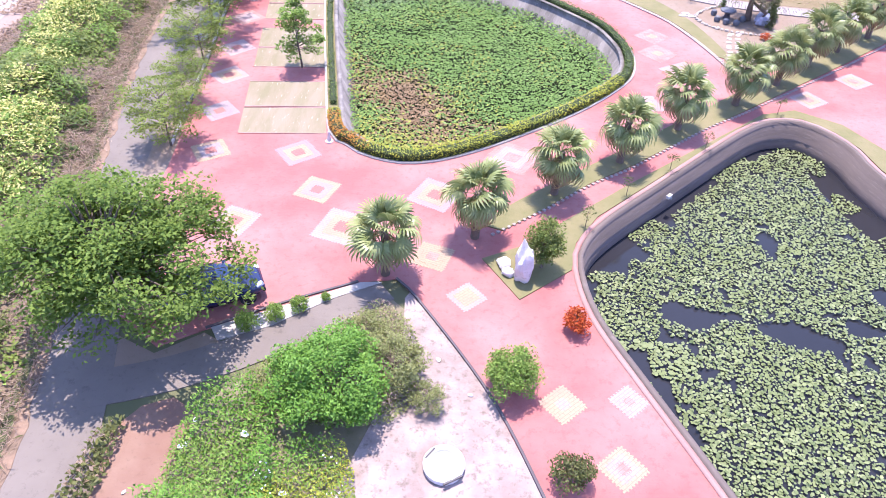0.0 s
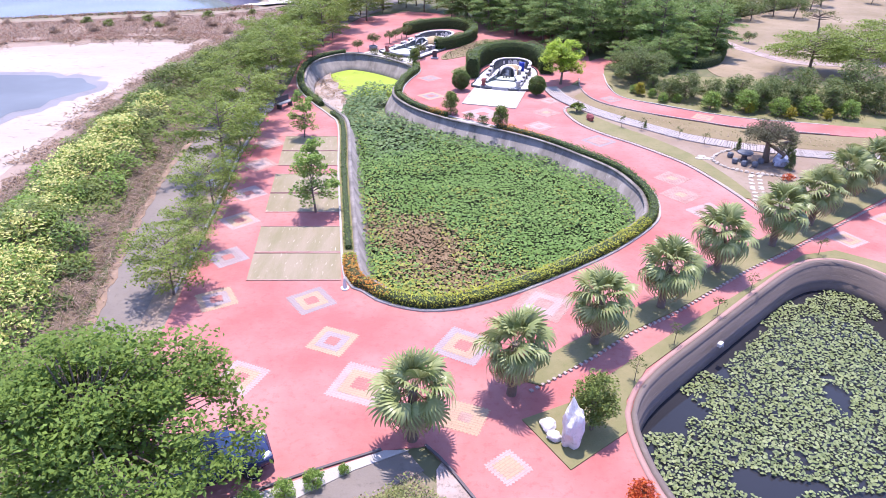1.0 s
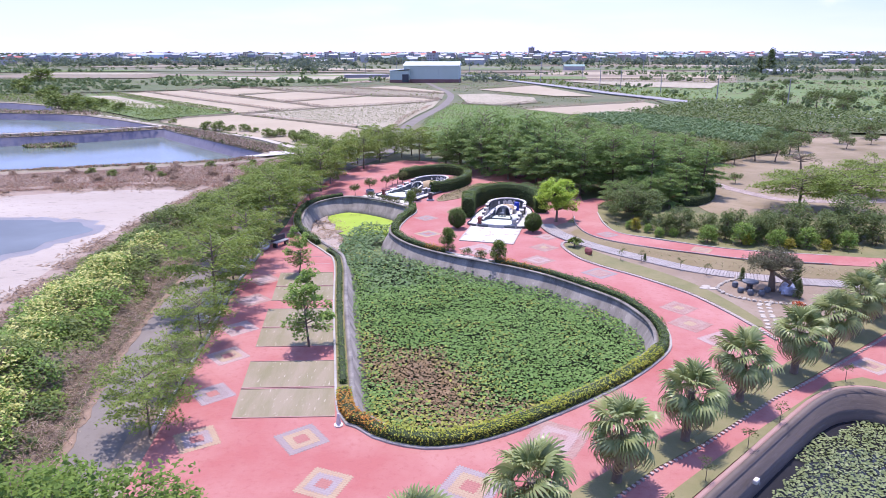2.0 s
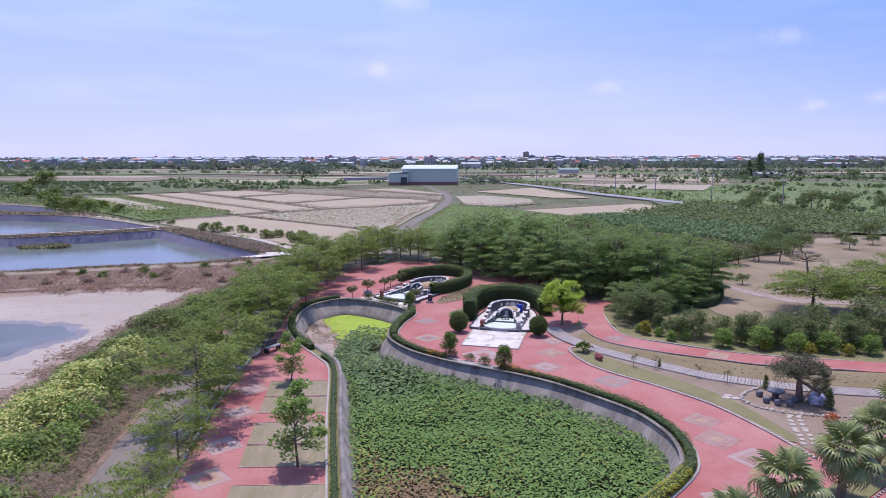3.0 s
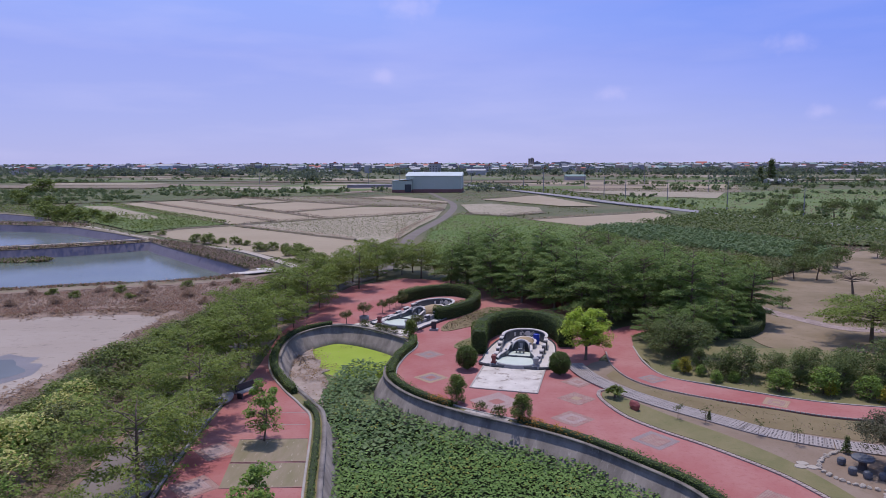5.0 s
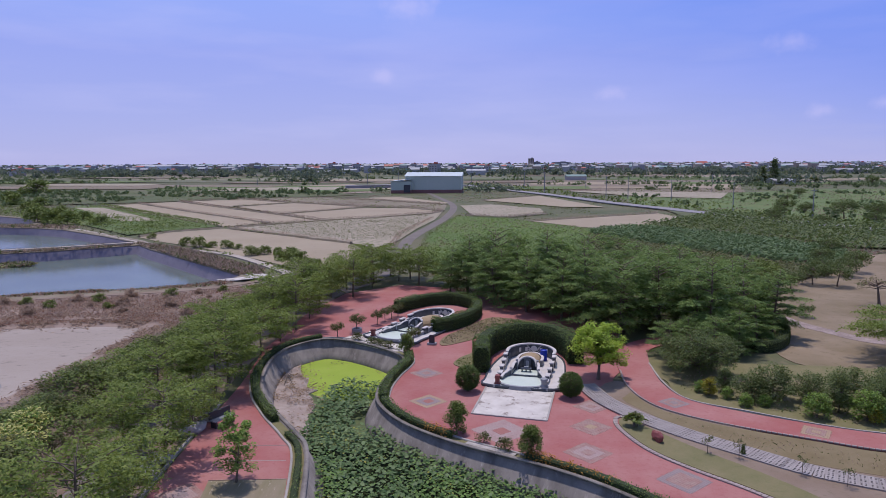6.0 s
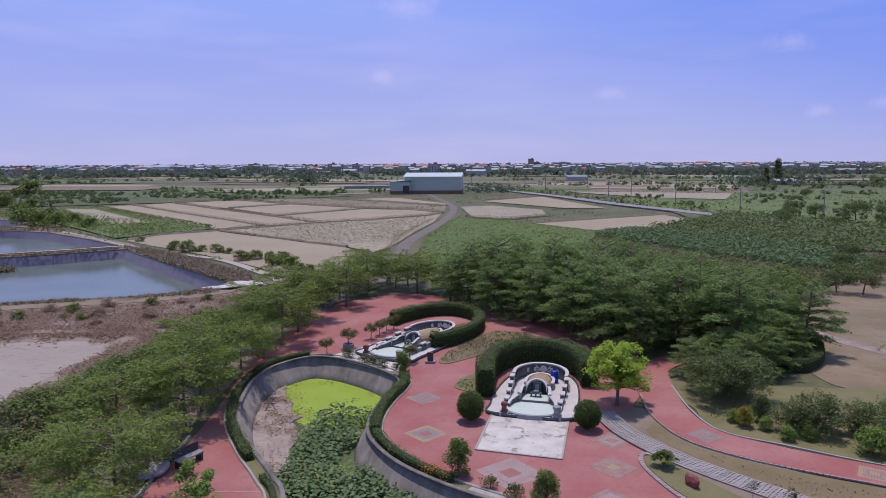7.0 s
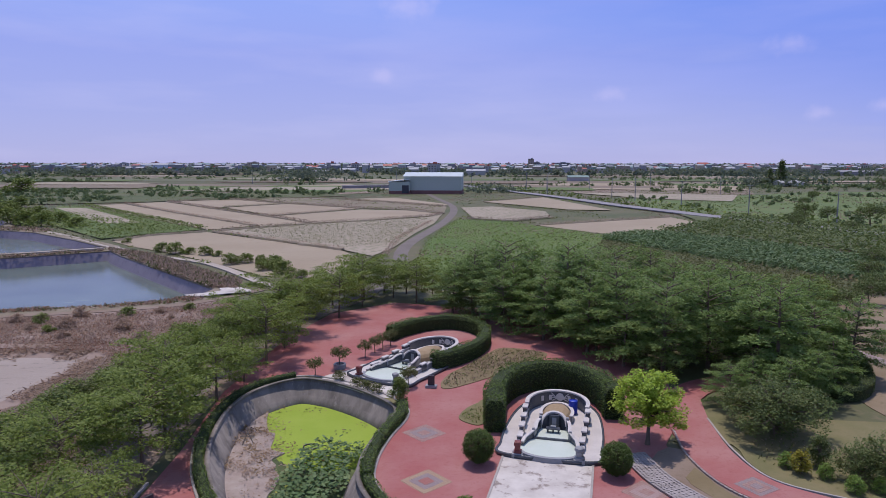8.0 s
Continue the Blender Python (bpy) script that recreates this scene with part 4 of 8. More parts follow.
def tree(name, label, category, kind="round", height=5.0, spread=2.5, trunk=1.6, girth=0.12, count=40, leaves=3000, leaf=0.2, clump=0.55, flat=0.45, thin=0.55,
         material=None, seed=1, at=None, group="", stems=1, limb=0.36):
    """A tree or bush: tapered trunk with limbs out to every clump, and a crown of single leaves."""
    r = rng(seed)
    ob = thing(name, label, category, at, group)
    mid = clumps(kind, height, spread, trunk, count, r)
    v, f = [], []
    bend = r.normal(0, 0.05 * height, 2)
    top = np.array([bend[0], bend[1], trunk + (height - trunk) * 0.5])
    fork = np.array([bend[0] * 0.4, bend[1] * 0.4, trunk])
    tube(v, f, [(0, 0, -0.15), (bend[0] * 0.1, bend[1] * 0.1, trunk * 0.4), fork, top], [girth * 1.35, girth, girth * 0.85, girth * 0.3], 8)
    for k in range(1, stems):
        o = r.normal(0, girth * 3, 2)
        tube(v, f, [(o[0], o[1], -0.1), (o[0] * 2, o[1] * 2, trunk), mid[k % len(mid)]], [girth * 0.8, girth * 0.6, girth * 0.2], 6)
    for k, c in enumerate(mid):
        t = np.clip((c[2] - trunk * 0.9) / (top[2] - trunk + 1e-6) * 0.7, 0.0, 0.9)
        root = fork + (top - fork) * t
        elbow = root * 0.45 + c * 0.55 + np.array([0, 0, 0.06 * height * r.uniform(0.2, 1.0)])
        if count <= 12:
            bv, bf = [], []
            tube(bv, bf, [root, elbow, c], [girth * limb, girth * limb * 0.55, girth * 0.05], 4)
            part("branch", mesh_from("branch", bv, bf, BARK), None, ob)
        else:
            tube(v, f, [root, elbow, c], [girth * limb, girth * limb * 0.55, girth * 0.05], 4)
    part("trunk", mesh_from("trunk", v, f, BARK, smooth=True), None, ob)
    per = leaves // count
    size = clump * r.uniform(0.7, 1.3, count)
    pts = []
    for c, s in zip(mid, size):
        g = r.normal(0, 1, (per, 3))
        g /= np.maximum(np.linalg.norm(g, axis=1, keepdims=True), 1e-6)
        g *= (r.uniform(0.15, 1.0, (per, 1)) ** 0.5) * s
        g[:, 2] *= thin
        pts.append(c + g)
    part("crown", leaf_mesh("crown", np.concatenate(pts), leaf, material, seed=seed, flat=flat), None, ob)
    return ob


def feathery_tree(name, label, height, spread, trunk, girth, limbs, leaves, leaf, material, seed, at=None, group="", shape=(0.75, 1.0, 0.9, 0.45), rise=(0.05, 0.55), flat=0.72, fill=1.0):
    """A tree of layered boughs: each limb carries twigs to both sides, and the twigs a spray of small leaves.
    shape: reach of the limbs from the lowest to the top; rise: their slope, lowest and topmost."""
    r = rng(seed)
    ob = thing(name, label, "tree", at, group)
    v, f, pts, way = [], [], [], []
    bend = r.normal(0, 0.03 * height, 2)
    stem = lambda z: np.array([bend[0] * z / height, bend[1] * z / height, z])
    tube(v, f, [stem(z) for z in (-0.15, trunk * 0.5, trunk, trunk + (height - trunk) * 0.5, height * 0.93)], [girth * 1.4, girth, girth * 0.85, girth * 0.5, girth * 0.12], 7)
    reach = spread * np.interp((np.arange(limbs) + 0.5) / limbs, np.linspace(0, 1, len(shape)), shape) * r.uniform(0.72, 1.12, limbs)
    share = reach ** 1.4 / np.sum(reach ** 1.4)
    for k in range(limbs):
        q = (k + 0.5) / limbs
        a = 2.4 * k + r.uniform(-0.4, 0.4)
        out = np.array([math.cos(a), math.sin(a), 0.0])
        slope = rise[0] + (rise[1] - rise[0]) * q + r.uniform(-0.08, 0.08)
        root, R = stem(trunk * 0.85 + (height * 0.9 - trunk) * q), reach[k]
        bough = lambda t: root + out * R * t + np.array([0, 0, R * (slope * t - 0.22 * t * t)])
        tube(v, f, [bough(0.0), bough(0.5), bough(0.95)], [girth * 0.34, girth * 0.2, girth * 0.05], 4)
        twigs = 11
        per = max(3, int(leaves * share[k] / twigs))
        for j in range(twigs):
            t = 0.22 + 0.76 * (j + 0.5) / twigs
            turn = a + (1 if j % 2 else -1) * r.uniform(0.45, 1.15) * (1.1 - 0.75 * t)
            d = np.array([math.cos(turn), math.sin(turn), r.uniform(-0.06, 0.16)])
            ln = (R * (0.48 - 0.22 * t) * r.uniform(0.7, 1.3) + 0.25) * fill
            u = r.random(per) ** 0.8
            p = bough(t) + d * (u * ln)[:, None]
            p[:, 2] -= 0.16 * ln * u * u
            pts.append(p + r.normal(0, 1, (per, 3)) * np.array([0.1, 0.1, 0.045]) * (0.5 + spread / 3))
            way.append(np.tile(d * 0.9, (per, 1)))
    part("trunk", mesh_from("trunk", v, f, BARK, smooth=True), None, ob)
    part("crown", leaf_mesh("crown", np.concatenate(pts), leaf, material, seed=seed, flat=flat, lean=np.concatenate(way), narrow=0.5, small=True), None, ob)
    return ob


def spread_copies(ob, spots, seed, low=0.85, high=1.15):
    r = rng(seed)
    for x, y in spots:
        copy_thing(ob, place(x, y, 0, r.uniform(0, 360), r.uniform(low, high)))


def fan_leaf(seed, segments=22, length=0.95, droop=0.55):
    """One fan palm leaf: a stalk, and narrow pleated fingers whose tips hang."""
    r = rng(seed)
    v, f = [], []
    stalk = 0.82
    v += [(0, -0.02, 0), (0, 0.02, 0), (stalk, 0.015, 0.1), (stalk, -0.015, 0.1)]
    f.append([0, 1, 2, 3])
    for k in range(segments):
        a = math.radians(-128 + 256 * k / (segments - 1))
        ln = length * (1 - 0.25 * abs(k / (segments - 1) - 0.5) * 2) * r.uniform(0.88, 1.08)
        c, s = math.cos(a), math.sin(a)
        w = 0.048
        drop = droop * r.uniform(0.7, 1.3)
        s0 = len(v)
        for q, wide, z in ((0.05, 0.3, 0.0), (0.5, 1.0, 0.06), (0.78, 0.75, -0.10 * drop), (1.0, 0.12, -0.55 * drop * ln)):
            d = ln * (q if q < 0.9 else 0.92)
            v.append((stalk + c * d - s * w * wide, s * d + c * w * wide, 0.1 + z + 0.03))
            v.append((stalk + c * d + s * w * wide, s * d - c * w * wide, 0.1 + z))
        for j in range(3):
            b = s0 + 2 * j
            f.append([b, b + 1, b + 3, b + 2])
    return mesh_from("frond", np.array(v), np.array(f), PALM_LEAF)


FRONDS = [fan_leaf(k, 20, 0.86, d) for k, d in enumerate((0.3, 0.65, 1.15))]
DRY_FROND = fan_leaf(9, 18, 0.8, 1.4)
DRY_FROND.materials.clear()
DRY_FROND.materials.append(PALM_DRY)


def fan_palm(x, y, height, seed, label):
    """A fan palm: ringed trunk, skirt of dry leaves, and a full head of fronds, each a part."""
    r = rng(seed)
    ob = thing("fan_palm", label, "palm tree", place(x, y, 0, r.uniform(0, 360)), "fan palms along the path")
    v, f = [], []
    rings = np.linspace(-0.1, height, 14)
    tube(v, f, [(0.04 * math.sin(z), 0.03 * z, z) for z in rings], [0.2 - 0.05 * z / height + (0.015 if k % 2 else 0) for k, z in enumerate(rings)], 10)
    part("trunk", mesh_from("trunk", v, f, BARK, smooth=False), None, ob)
    n = 25
    for k in range(n):
        rise = 84 - 122 * (k / n) ** 0.8
        m = pose(0, 0.03 * height, height - 0.1, 0, 0, 137.5 * k + r.uniform(-12, 12)) @ pose(0.08, 0, 0, r.uniform(-45, 45), -rise + r.uniform(-8, 8), 0) @ Matrix.Scale(r.uniform(0.88, 1.15), 4)
        part("frond", FRONDS[min(2, int(3 * k / n))], None, ob, at=m)
    for k in range(7):
        m = pose(0, 0.03 * height, height - 0.3, 0, 0, 51 * k + r.uniform(-15, 15)) @ pose(0.08, 0, 0, r.uniform(-20, 20), r.uniform(38, 62), 0)
        part("frond", DRY_FROND, None, ob, "dry straw-coloured hanging frond", at=m)
    return ob


def hedge(name, label, line, width, height, material, seed, closed=False, leaf=0.12, density=130, orange=None, ragged=0.07):
    """A clipped hedge: solid dark green core with leaves all over it."""
    r = rng(seed)
    ob = thing(name, label, "hedge")
    w, h = width / 2, height
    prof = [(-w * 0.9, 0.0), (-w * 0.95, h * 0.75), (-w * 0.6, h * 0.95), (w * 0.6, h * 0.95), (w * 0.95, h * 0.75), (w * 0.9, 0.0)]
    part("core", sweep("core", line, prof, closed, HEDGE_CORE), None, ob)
    nrm = normals_2d(line, closed)
    seg = np.linalg.norm(np.diff(line, axis=0), axis=1)
    n = int(seg.sum() * (width + 2 * height) * density)
    i = r.choice(len(seg), n, p=seg / seg.sum())
    t = r.random(n)
    base = line[i] * (1 - t)[:, None] + line[i + 1] * t[:, None]
    u = r.uniform(0, width + 2 * height, n)
    off = np.where(u < height, -w, np.where(u < height + width, u - height - w, w))
    z = np.where(u < height, u, np.where(u < height + width, height, u - height - width))
    bump = 1 + ragged * 3 * (value_noise(base, 0.9, seed) - 0.5)
    p = base + nrm[i] * (off * bump + r.normal(0, 0.03, n))[:, None]
    pts = np.c_[p, z * bump + r.normal(0, ragged * 0.6, n)]
    slots, mats = None, [material]
    if orange is not None:
        mats.append(HEDGE_ORANGE)
        d = np.min(np.linalg.norm(base[:, None] - np.array(orange)[None, :, :2], axis=2) - np.array(orange)[None, :, 2], axis=1)
        slots = (d + r.normal(0, 0.4, n) < 0).astype(int)
    if not closed:
        for end, way in ((line[0], line[0] - line[1]), (line[-1], line[-1] - line[-2])):
            way = way / np.linalg.norm(way)
            side = np.array([way[1], -way[0]])
            m = int(width * height * density * 2.5)
            q = end + way * r.normal(0.03, 0.03, (m, 1)) + side * r.uniform(-w, w, (m, 1))
            pts = np.concatenate([pts, np.c_[q, r.uniform(0, height, m)]])
            if slots is not None:
                slots = np.r_[slots, np.full(m, int(np.median(slots[:50])))]
    part("foliage", leaf_mesh("foliage", pts, leaf, *mats, seed=seed, flat=0.45, slots=slots), None, ob)
    return ob


def loop_part(line, a, b):
    """The stretch of a closed line between two places, along its way."""
    i = int(np.argmin(np.linalg.norm(line - np.array(a), axis=1)))
    j = int(np.argmin(np.linalg.norm(line - np.array(b), axis=1)))
    return line[i:j + 1] if i < j else np.concatenate([line[i:], line[:j + 1]])


# hedges round the main pond
MID_MAIN = aside(RIM_MAIN, 0.5)
setting("wall_rubble", sweep("wall_rubble", loop_part(MID_MAIN, (2.3, 57.2), (-0.6, 59.5)), [(-0.28, 0.0), (-0.22, 0.12), (0.2, 0.1), (0.3, 0.0)], False, surface("pale_rubble", (0.42, 0.38, 0.35), (0.30, 0.26, 0.235), (0.20, 0.17, 0.15), big=1.5, fine=4.0, amount=1.0, bump=1.0)), "pale rubble bed on top of the pond wall", "planting strip")
hedge("hedge", "clipped golden green hedge turning orange at its end", loop_part(MID_MAIN, (-6.6, 34.5), (10.7, 39.0)), 0.62, 0.5, HEDGE_YELLOW, 1, density=190, orange=[(-6.2, 32.9, 1.3), (-5.2, 31.6, 0.8)])
hedge("hedge", "low green hedge with orange tips on the pond wall", loop_part(MID_MAIN, (10.9, 39.3), (2.7, 56.8)), 0.5, 0.45, HEDGE_GREEN, 2, density=150, orange=[(3.4, 56.5, 1.3), (4.6, 55.5, 1.3), (5.8, 54.4, 0.9)], ragged=0.15)
hedge("hedge", "low green hedge turning orange at its end", loop_part(MID_MAIN, (-1.4, 60.1), (-5.8, 75.0)), 0.52, 0.5, HEDGE_GREEN, 6, density=150, orange=[(-1.6, 60.3, 2.0)], ragged=0.15)
hedge("hedge", "tall green hedge at the pond's neck", loop_part(MID_MAIN, (-6.3, 66.0), (-5.0, 77.0)), 0.58, 0.62, HEDGE_GREEN, 3, ragged=0.12)
hedge("hedge", "dark green hedge along the round pond head", loop_part(MID_MAIN, (-13.6, 83.6), (-12.6, 62.6)), 0.5, 0.5, HEDGE_GREEN, 4, density=150, ragged=0.16)
hedge("hedge", "thin low green planting beside the parking bays", loop_part(MID_MAIN, (-11.6, 60.6), (-7.0, 36.0)), 0.36, 0.3, HEDGE_GREEN, 5, density=70, ragged=0.16)

# trees along the lane
lane_tree = feathery_tree("shade_tree", "slender tree with flat storeys of small green leaves", 4.7, 2.5, 1.1, 0.085, 28, 7000, 0.19, LEAF_LANE, 11, place(-15.0, 31.0, 0, 0, 0.72), "trees along the lane", (0.7, 0.95, 1.0, 0.6), (0.3, 0.95), 0.6, 1.25)
lane_tree_tall = feathery_tree("shade_tree", "slender tree with a flat spreading top of green leaves", 5.2, 2.7, 1.9, 0.095, 24, 6800, 0.2, LEAF_LANE, 12, place(-18.1, 66.6), "trees along the lane", (0.7, 1.0, 1.0, 0.7), (0.25, 0.7), 0.6, 1.2)
copy_thing(lane_tree, place(-15.5, 35.6, 0, 75, 0.8))
copy_thing(lane_tree, place(-16.0, 40.8, 0, 200, 1.0))
spread_copies(lane_tree, [(-17.2, 51.4), (-17.9, 61.6), (-18.5, 74.0), (-17.4, 82.6), (-16.5, 92.0), (-16.0, 103.4), (-14.3, 114.0), (-9.9, 119.6), (-3.5, 114.0), (-11.6, 110.0), (-8.4, 115.4), (-1.4, 110.4), (-17.6, 105.6), (-21.6, 84.0), (-21.5, 71.0), (-20.8, 58.4)], 12, 0.88, 1.1)
spread_copies(lane_tree_tall, [(-16.9, 46.2), (-17.6, 56.6), (-18.4, 70.4), (-18.1, 78.4), (-16.9, 87.2), (-16.4, 97.6), (-14.9, 109.0), (-12.6, 117.7), (-6.9, 117.7), (-13.4, 104.0), (-11.8, 113.6), (-5.4, 112.0), (-18.4, 98.0), (-21.2, 77.6), (-21.3, 64.6), (-20.0, 91.0)], 13, 0.88, 1.1)
tree("shade_tree", "large spreading tree in full green leaf over the car", "tree", "lobed", 6.8, 4.05, 0.4, 0.2, 310, 34000, 0.178, 0.76, 0.5, 0.5, leafy("broad_tree_foliage", (0.095, 0.165, 0.034), (0.225, 0.32, 0.066), (0.16, 0.23, 0.05), gloss=0.12, through_light=0.4), 13, place(-12.0, 18.1))
lot_tree = tree("young_tree", "young tree with light green leaves in the car park", "tree", "lofty", 4.7, 1.35, 0.9, 0.07, 36, 2500, 0.21, 0.45, 0.45, 0.7, leafy("young_tree_foliage", (0.14, 0.24, 0.05), (0.31, 0.42, 0.10), (0.22, 0.33, 0.075), through_light=0.45), 14, place(-9.6, 40.6), "young trees in the car park")
copy_thing(lot_tree, place(-12.9, 54.2, 0, 80, 0.8))

# fan palms
for k, (x, y) in enumerate([(-2.6, 21.3), (1.3, 23.9), (5.3, 27.4), (9.1, 30.4), (13.0, 33.9), (17.2, 36.9), (20.6, 39.6), (23.6, 42.4), (26.6, 44.8), (29.8, 47.2)]):
    fan_palm(x, y, 2.5 + 0.25 * math.sin(3.1 * k), 40 + k, "fan palm with drooping green fronds and a skirt of dry leaves")
# ---- lotus, lily pads, duckweed ----
def single_leaves(name, spots, z, radius, material, seed, owner, tilt):
    """Leaves near the path, each an object of its own on one of four shared meshes."""
    r = rng(seed)
    shapes = [disc_mesh(name, np.zeros((1, 3)), radius, material, seed=seed + k, tilt=tilt, cup=0.2, sides=8) for k in range(4)]
    for k, (x, y) in enumerate(spots):
        part(name, shapes[k % 4], None, bpy.data.objects[owner], at=place(x, y, z + abs(r.normal(0, 0.05)), r.uniform(0, 360), r.uniform(0.8, 1.3)))


def lotus_field():
    area = aside(RIM_MAIN, -0.15)
    p = scatter(area, 0.104, 71)
    n1, n2 = value_noise(p, 2.2, 3), value_noise(p, 0.8, 5)
    r = rng(72)
    head = (p[:, 1] > 72.4 + 1.8 * n1) | ((p[:, 1] > 62.5) & (p[:, 0] < -12.9 + 2.0 * n1 + 0.25 * np.clip(p[:, 1] - 70, 0, 9))) | ((p[:, 1] > 64) & (p[:, 0] > -8.6 + 1.2 * n1 + 0.1 * (p[:, 1] - 66)))
    p, n1, n2 = p[~head], n1[~head], n2[~head]
    along, side = (p[:, 0] + 2.6) * -0.54 + (p[:, 1] - 38.4) * 0.84, (p[:, 0] + 2.6) * 0.84 + (p[:, 1] - 38.4) * 0.54
    brown = 1.2 * np.exp(-((side / 2.9) ** 2 + (along / 7.8) ** 2)) + 0.7 * np.exp(-(((p[:, 0] - 2.4) / 1.3) ** 2 + ((p[:, 1] - 35.6) / 1.1) ** 2)) + 0.45 * (n1 - 0.5) + 0.3 * (n2 - 0.5)
    pale = np.exp(-((p[:, 1] - 32.0) / 4.5) ** 2) * 0.45 + 0.5 * (n1 - 0.5) + 0.4 * np.exp(-((side / 4.2) ** 2 + (along / 8.5) ** 2))
    u = r.random(len(p))
    slot = np.where(u < (brown - 0.30) * 1.15, 2, np.where(r.random(len(p)) < pale, 1, np.where(p[:, 1] + r.normal(0, 2.5, len(p)) > 53 + 6 * n1, 3, 0)))
    keep = r.random(len(p)) > np.where(slot == 2, 0.08, np.where(n2 > 0.7, 0.4, 0.14))
    p, slot, n1 = p[keep], slot[keep], n1[keep]
    near = (slot == 1) & (p[:, 1] < 33.2)
    first = np.flatnonzero(near)[:300]
    single_leaves("lotus_leaf", p[first], -1.05, 0.09, LOTUS_PALE, 74, "water_main", 0.3)
    rest = np.ones(len(p), dtype=bool)
    rest[first] = False
    p, slot, n1 = p[rest], slot[rest], n1[rest]
    thin = (slot == 3) & (r.random(len(p)) < 0.5)
    p, slot, n1 = p[~thin], slot[~thin], n1[~thin]
    z = np.where(slot == 2, -1.25, np.where(slot == 1, -1.12, -0.98)) + 0.3 * (n1 - 0.5) + r.normal(0, 0.1, len(p))
    me = disc_mesh("lotus_leaves", np.c_[p, z], np.where(slot == 3, 0.12, 0.08), LOTUS_GREEN, LOTUS_PALE, LOTUS_BROWN, LOTUS_DEEP, seed=73, tilt=0.3, cup=0.16, sides=5, slots=slot)
    tagged(part("lotus_leaves", me, None, None), "dense green lotus leaves, withered brown in the middle", "lotus", kind="stuff")


def lily_field():
    area = aside(RIM_LILY, -0.35)
    p = scatter(area, 0.117, 81)
    gap = value_noise(p, 2.6, 8) * 0.6 + value_noise(p, 1.0, 9) * 0.4
    hole = sum(np.exp(-(((p[:, 0] - cx) / sx) ** 2 + ((p[:, 1] - cy) / sy) ** 2)) for cx, cy, sx, sy in ((15.2, 19.3, 1.5, 0.95), (11.2, 20.7, 1.7, 0.55), (12.6, 22.4, 0.6, 0.8), (15.9, 24.6, 0.4, 1.9), (16.3, 27.2, 0.7, 0.4), (20.2, 22.2, 0.9, 0.7), (12.3, 15.6, 0.8, 0.5)))
    speck = value_noise(p, 0.55, 10)
    wall = np.min(np.linalg.norm(p[:, None] - RIM_LILY[None, ::2], axis=2), axis=1)
    north = ((wall < 2.0) & (p[:, 1] > 22.6) & (p[:, 0] < 11.5)) | ((wall < 0.9) & (p[:, 1] > 22.0)) | ((wall < 2.2) & (p[:, 0] > 20.3))
    keep = (gap - 0.42 * hole > 0.2) & (speck - 0.3 * gap < 0.72) & ~(north & (gap < 0.62)) & (rng(82).random(len(p)) > 0.15)
    p = p[keep]
    near = (p[:, 0] < 10.2) & (p[:, 1] > 17.2) & (p[:, 1] < 21.0)
    single_leaves("lily_pad", p[near][:300], WATER_Z + 0.06, 0.08, LILY, 85, "water_lily", 0.25)
    p = np.concatenate([p[~near], p[near][300:]])
    z = WATER_Z + 0.05 + np.abs(rng(83).normal(0, 0.05, len(p)))
    me = disc_mesh("lily_pads", np.c_[p, z], 0.072, LILY, seed=84, tilt=0.3, cup=0.12, sides=5)
    tagged(part("lily_pads", me, None, None), "floating pale green lily pads crowding a pond", "lily pads", kind="stuff")


lotus_field()
lily_field()
DUCKWEED = surface("duckweed", (0.24, 0.33, 0.035), (0.28, 0.36, 0.05), (0.15, 0.21, 0.03), big=0.5, fine=4.0, fleck_at=(0.6, 0.75), bump=0.15)
algae_line = loop_part(aside(RIM_MAIN, -0.02), (-4.2, 61.6), (-12.2, 62.2))
setting("algae_film", sheet("algae_film", algae_line, WATER_Z + 0.01, surface("algae_film", (0.11, 0.145, 0.05), (0.05, 0.06, 0.03), (0.16, 0.20, 0.07), big=0.5, fine=3.0, amount=1.0)), "dull green algae film on the pond", "algae")
weed_line = loop_part(aside(RIM_MAIN, -0.03), (-6.4, 72.0), (-15.2, 80.9))
weed_edge = curve_through([(-15.2, 80.0), (-15.0, 77.6), (-13.8, 74.8), (-12.6, 72.6), (-10.8, 71.2), (-8.6, 70.8), (-7.2, 71.4)], False, 0.4)
weed_line = np.concatenate([weed_line, weed_edge + rng(97).normal(0, 0.14, weed_edge.shape)])
setting("duckweed", sheet("duckweed", weed_line, WATER_Z + 0.015, DUCKWEED), "bright yellow-green duckweed film on the pond", "duckweed")
LITTER = surface("litter_mud", (0.30, 0.235, 0.205), (0.38, 0.32, 0.285), (0.16, 0.14, 0.09), big=0.8, fine=2.4, amount=1.0, bump=0.9)
mud_line = loop_part(aside(RIM_MAIN, -0.02), (-15.2, 81.0), (-11.6, 61.0))
mud_line = np.concatenate([mud_line, curve_through([(-11.2, 62.5), (-11.4, 66.0), (-12.1, 70.0), (-13.5, 75.0), (-14.6, 78.2), (-15.0, 80.4)], False, 0.6)])
mud_line = mud_line + rng(88).normal(0, 0.28, mud_line.shape) * (mud_line[:, :1] > -14.0)
setting("mud_shore", sheet("mud_shore", mud_line, WATER_Z + 0.1, LITTER, skirt=0.15), "muddy shore strewn with pale plant litter", "mud")
lit = scatter(mud_line, 0.15, 89)
lit = lit[value_noise(lit, 0.9, 87) > 0.42]
lit = np.concatenate([lit, lit[::2] + rng(90).normal(0.9, 0.6, lit[::2].shape)])
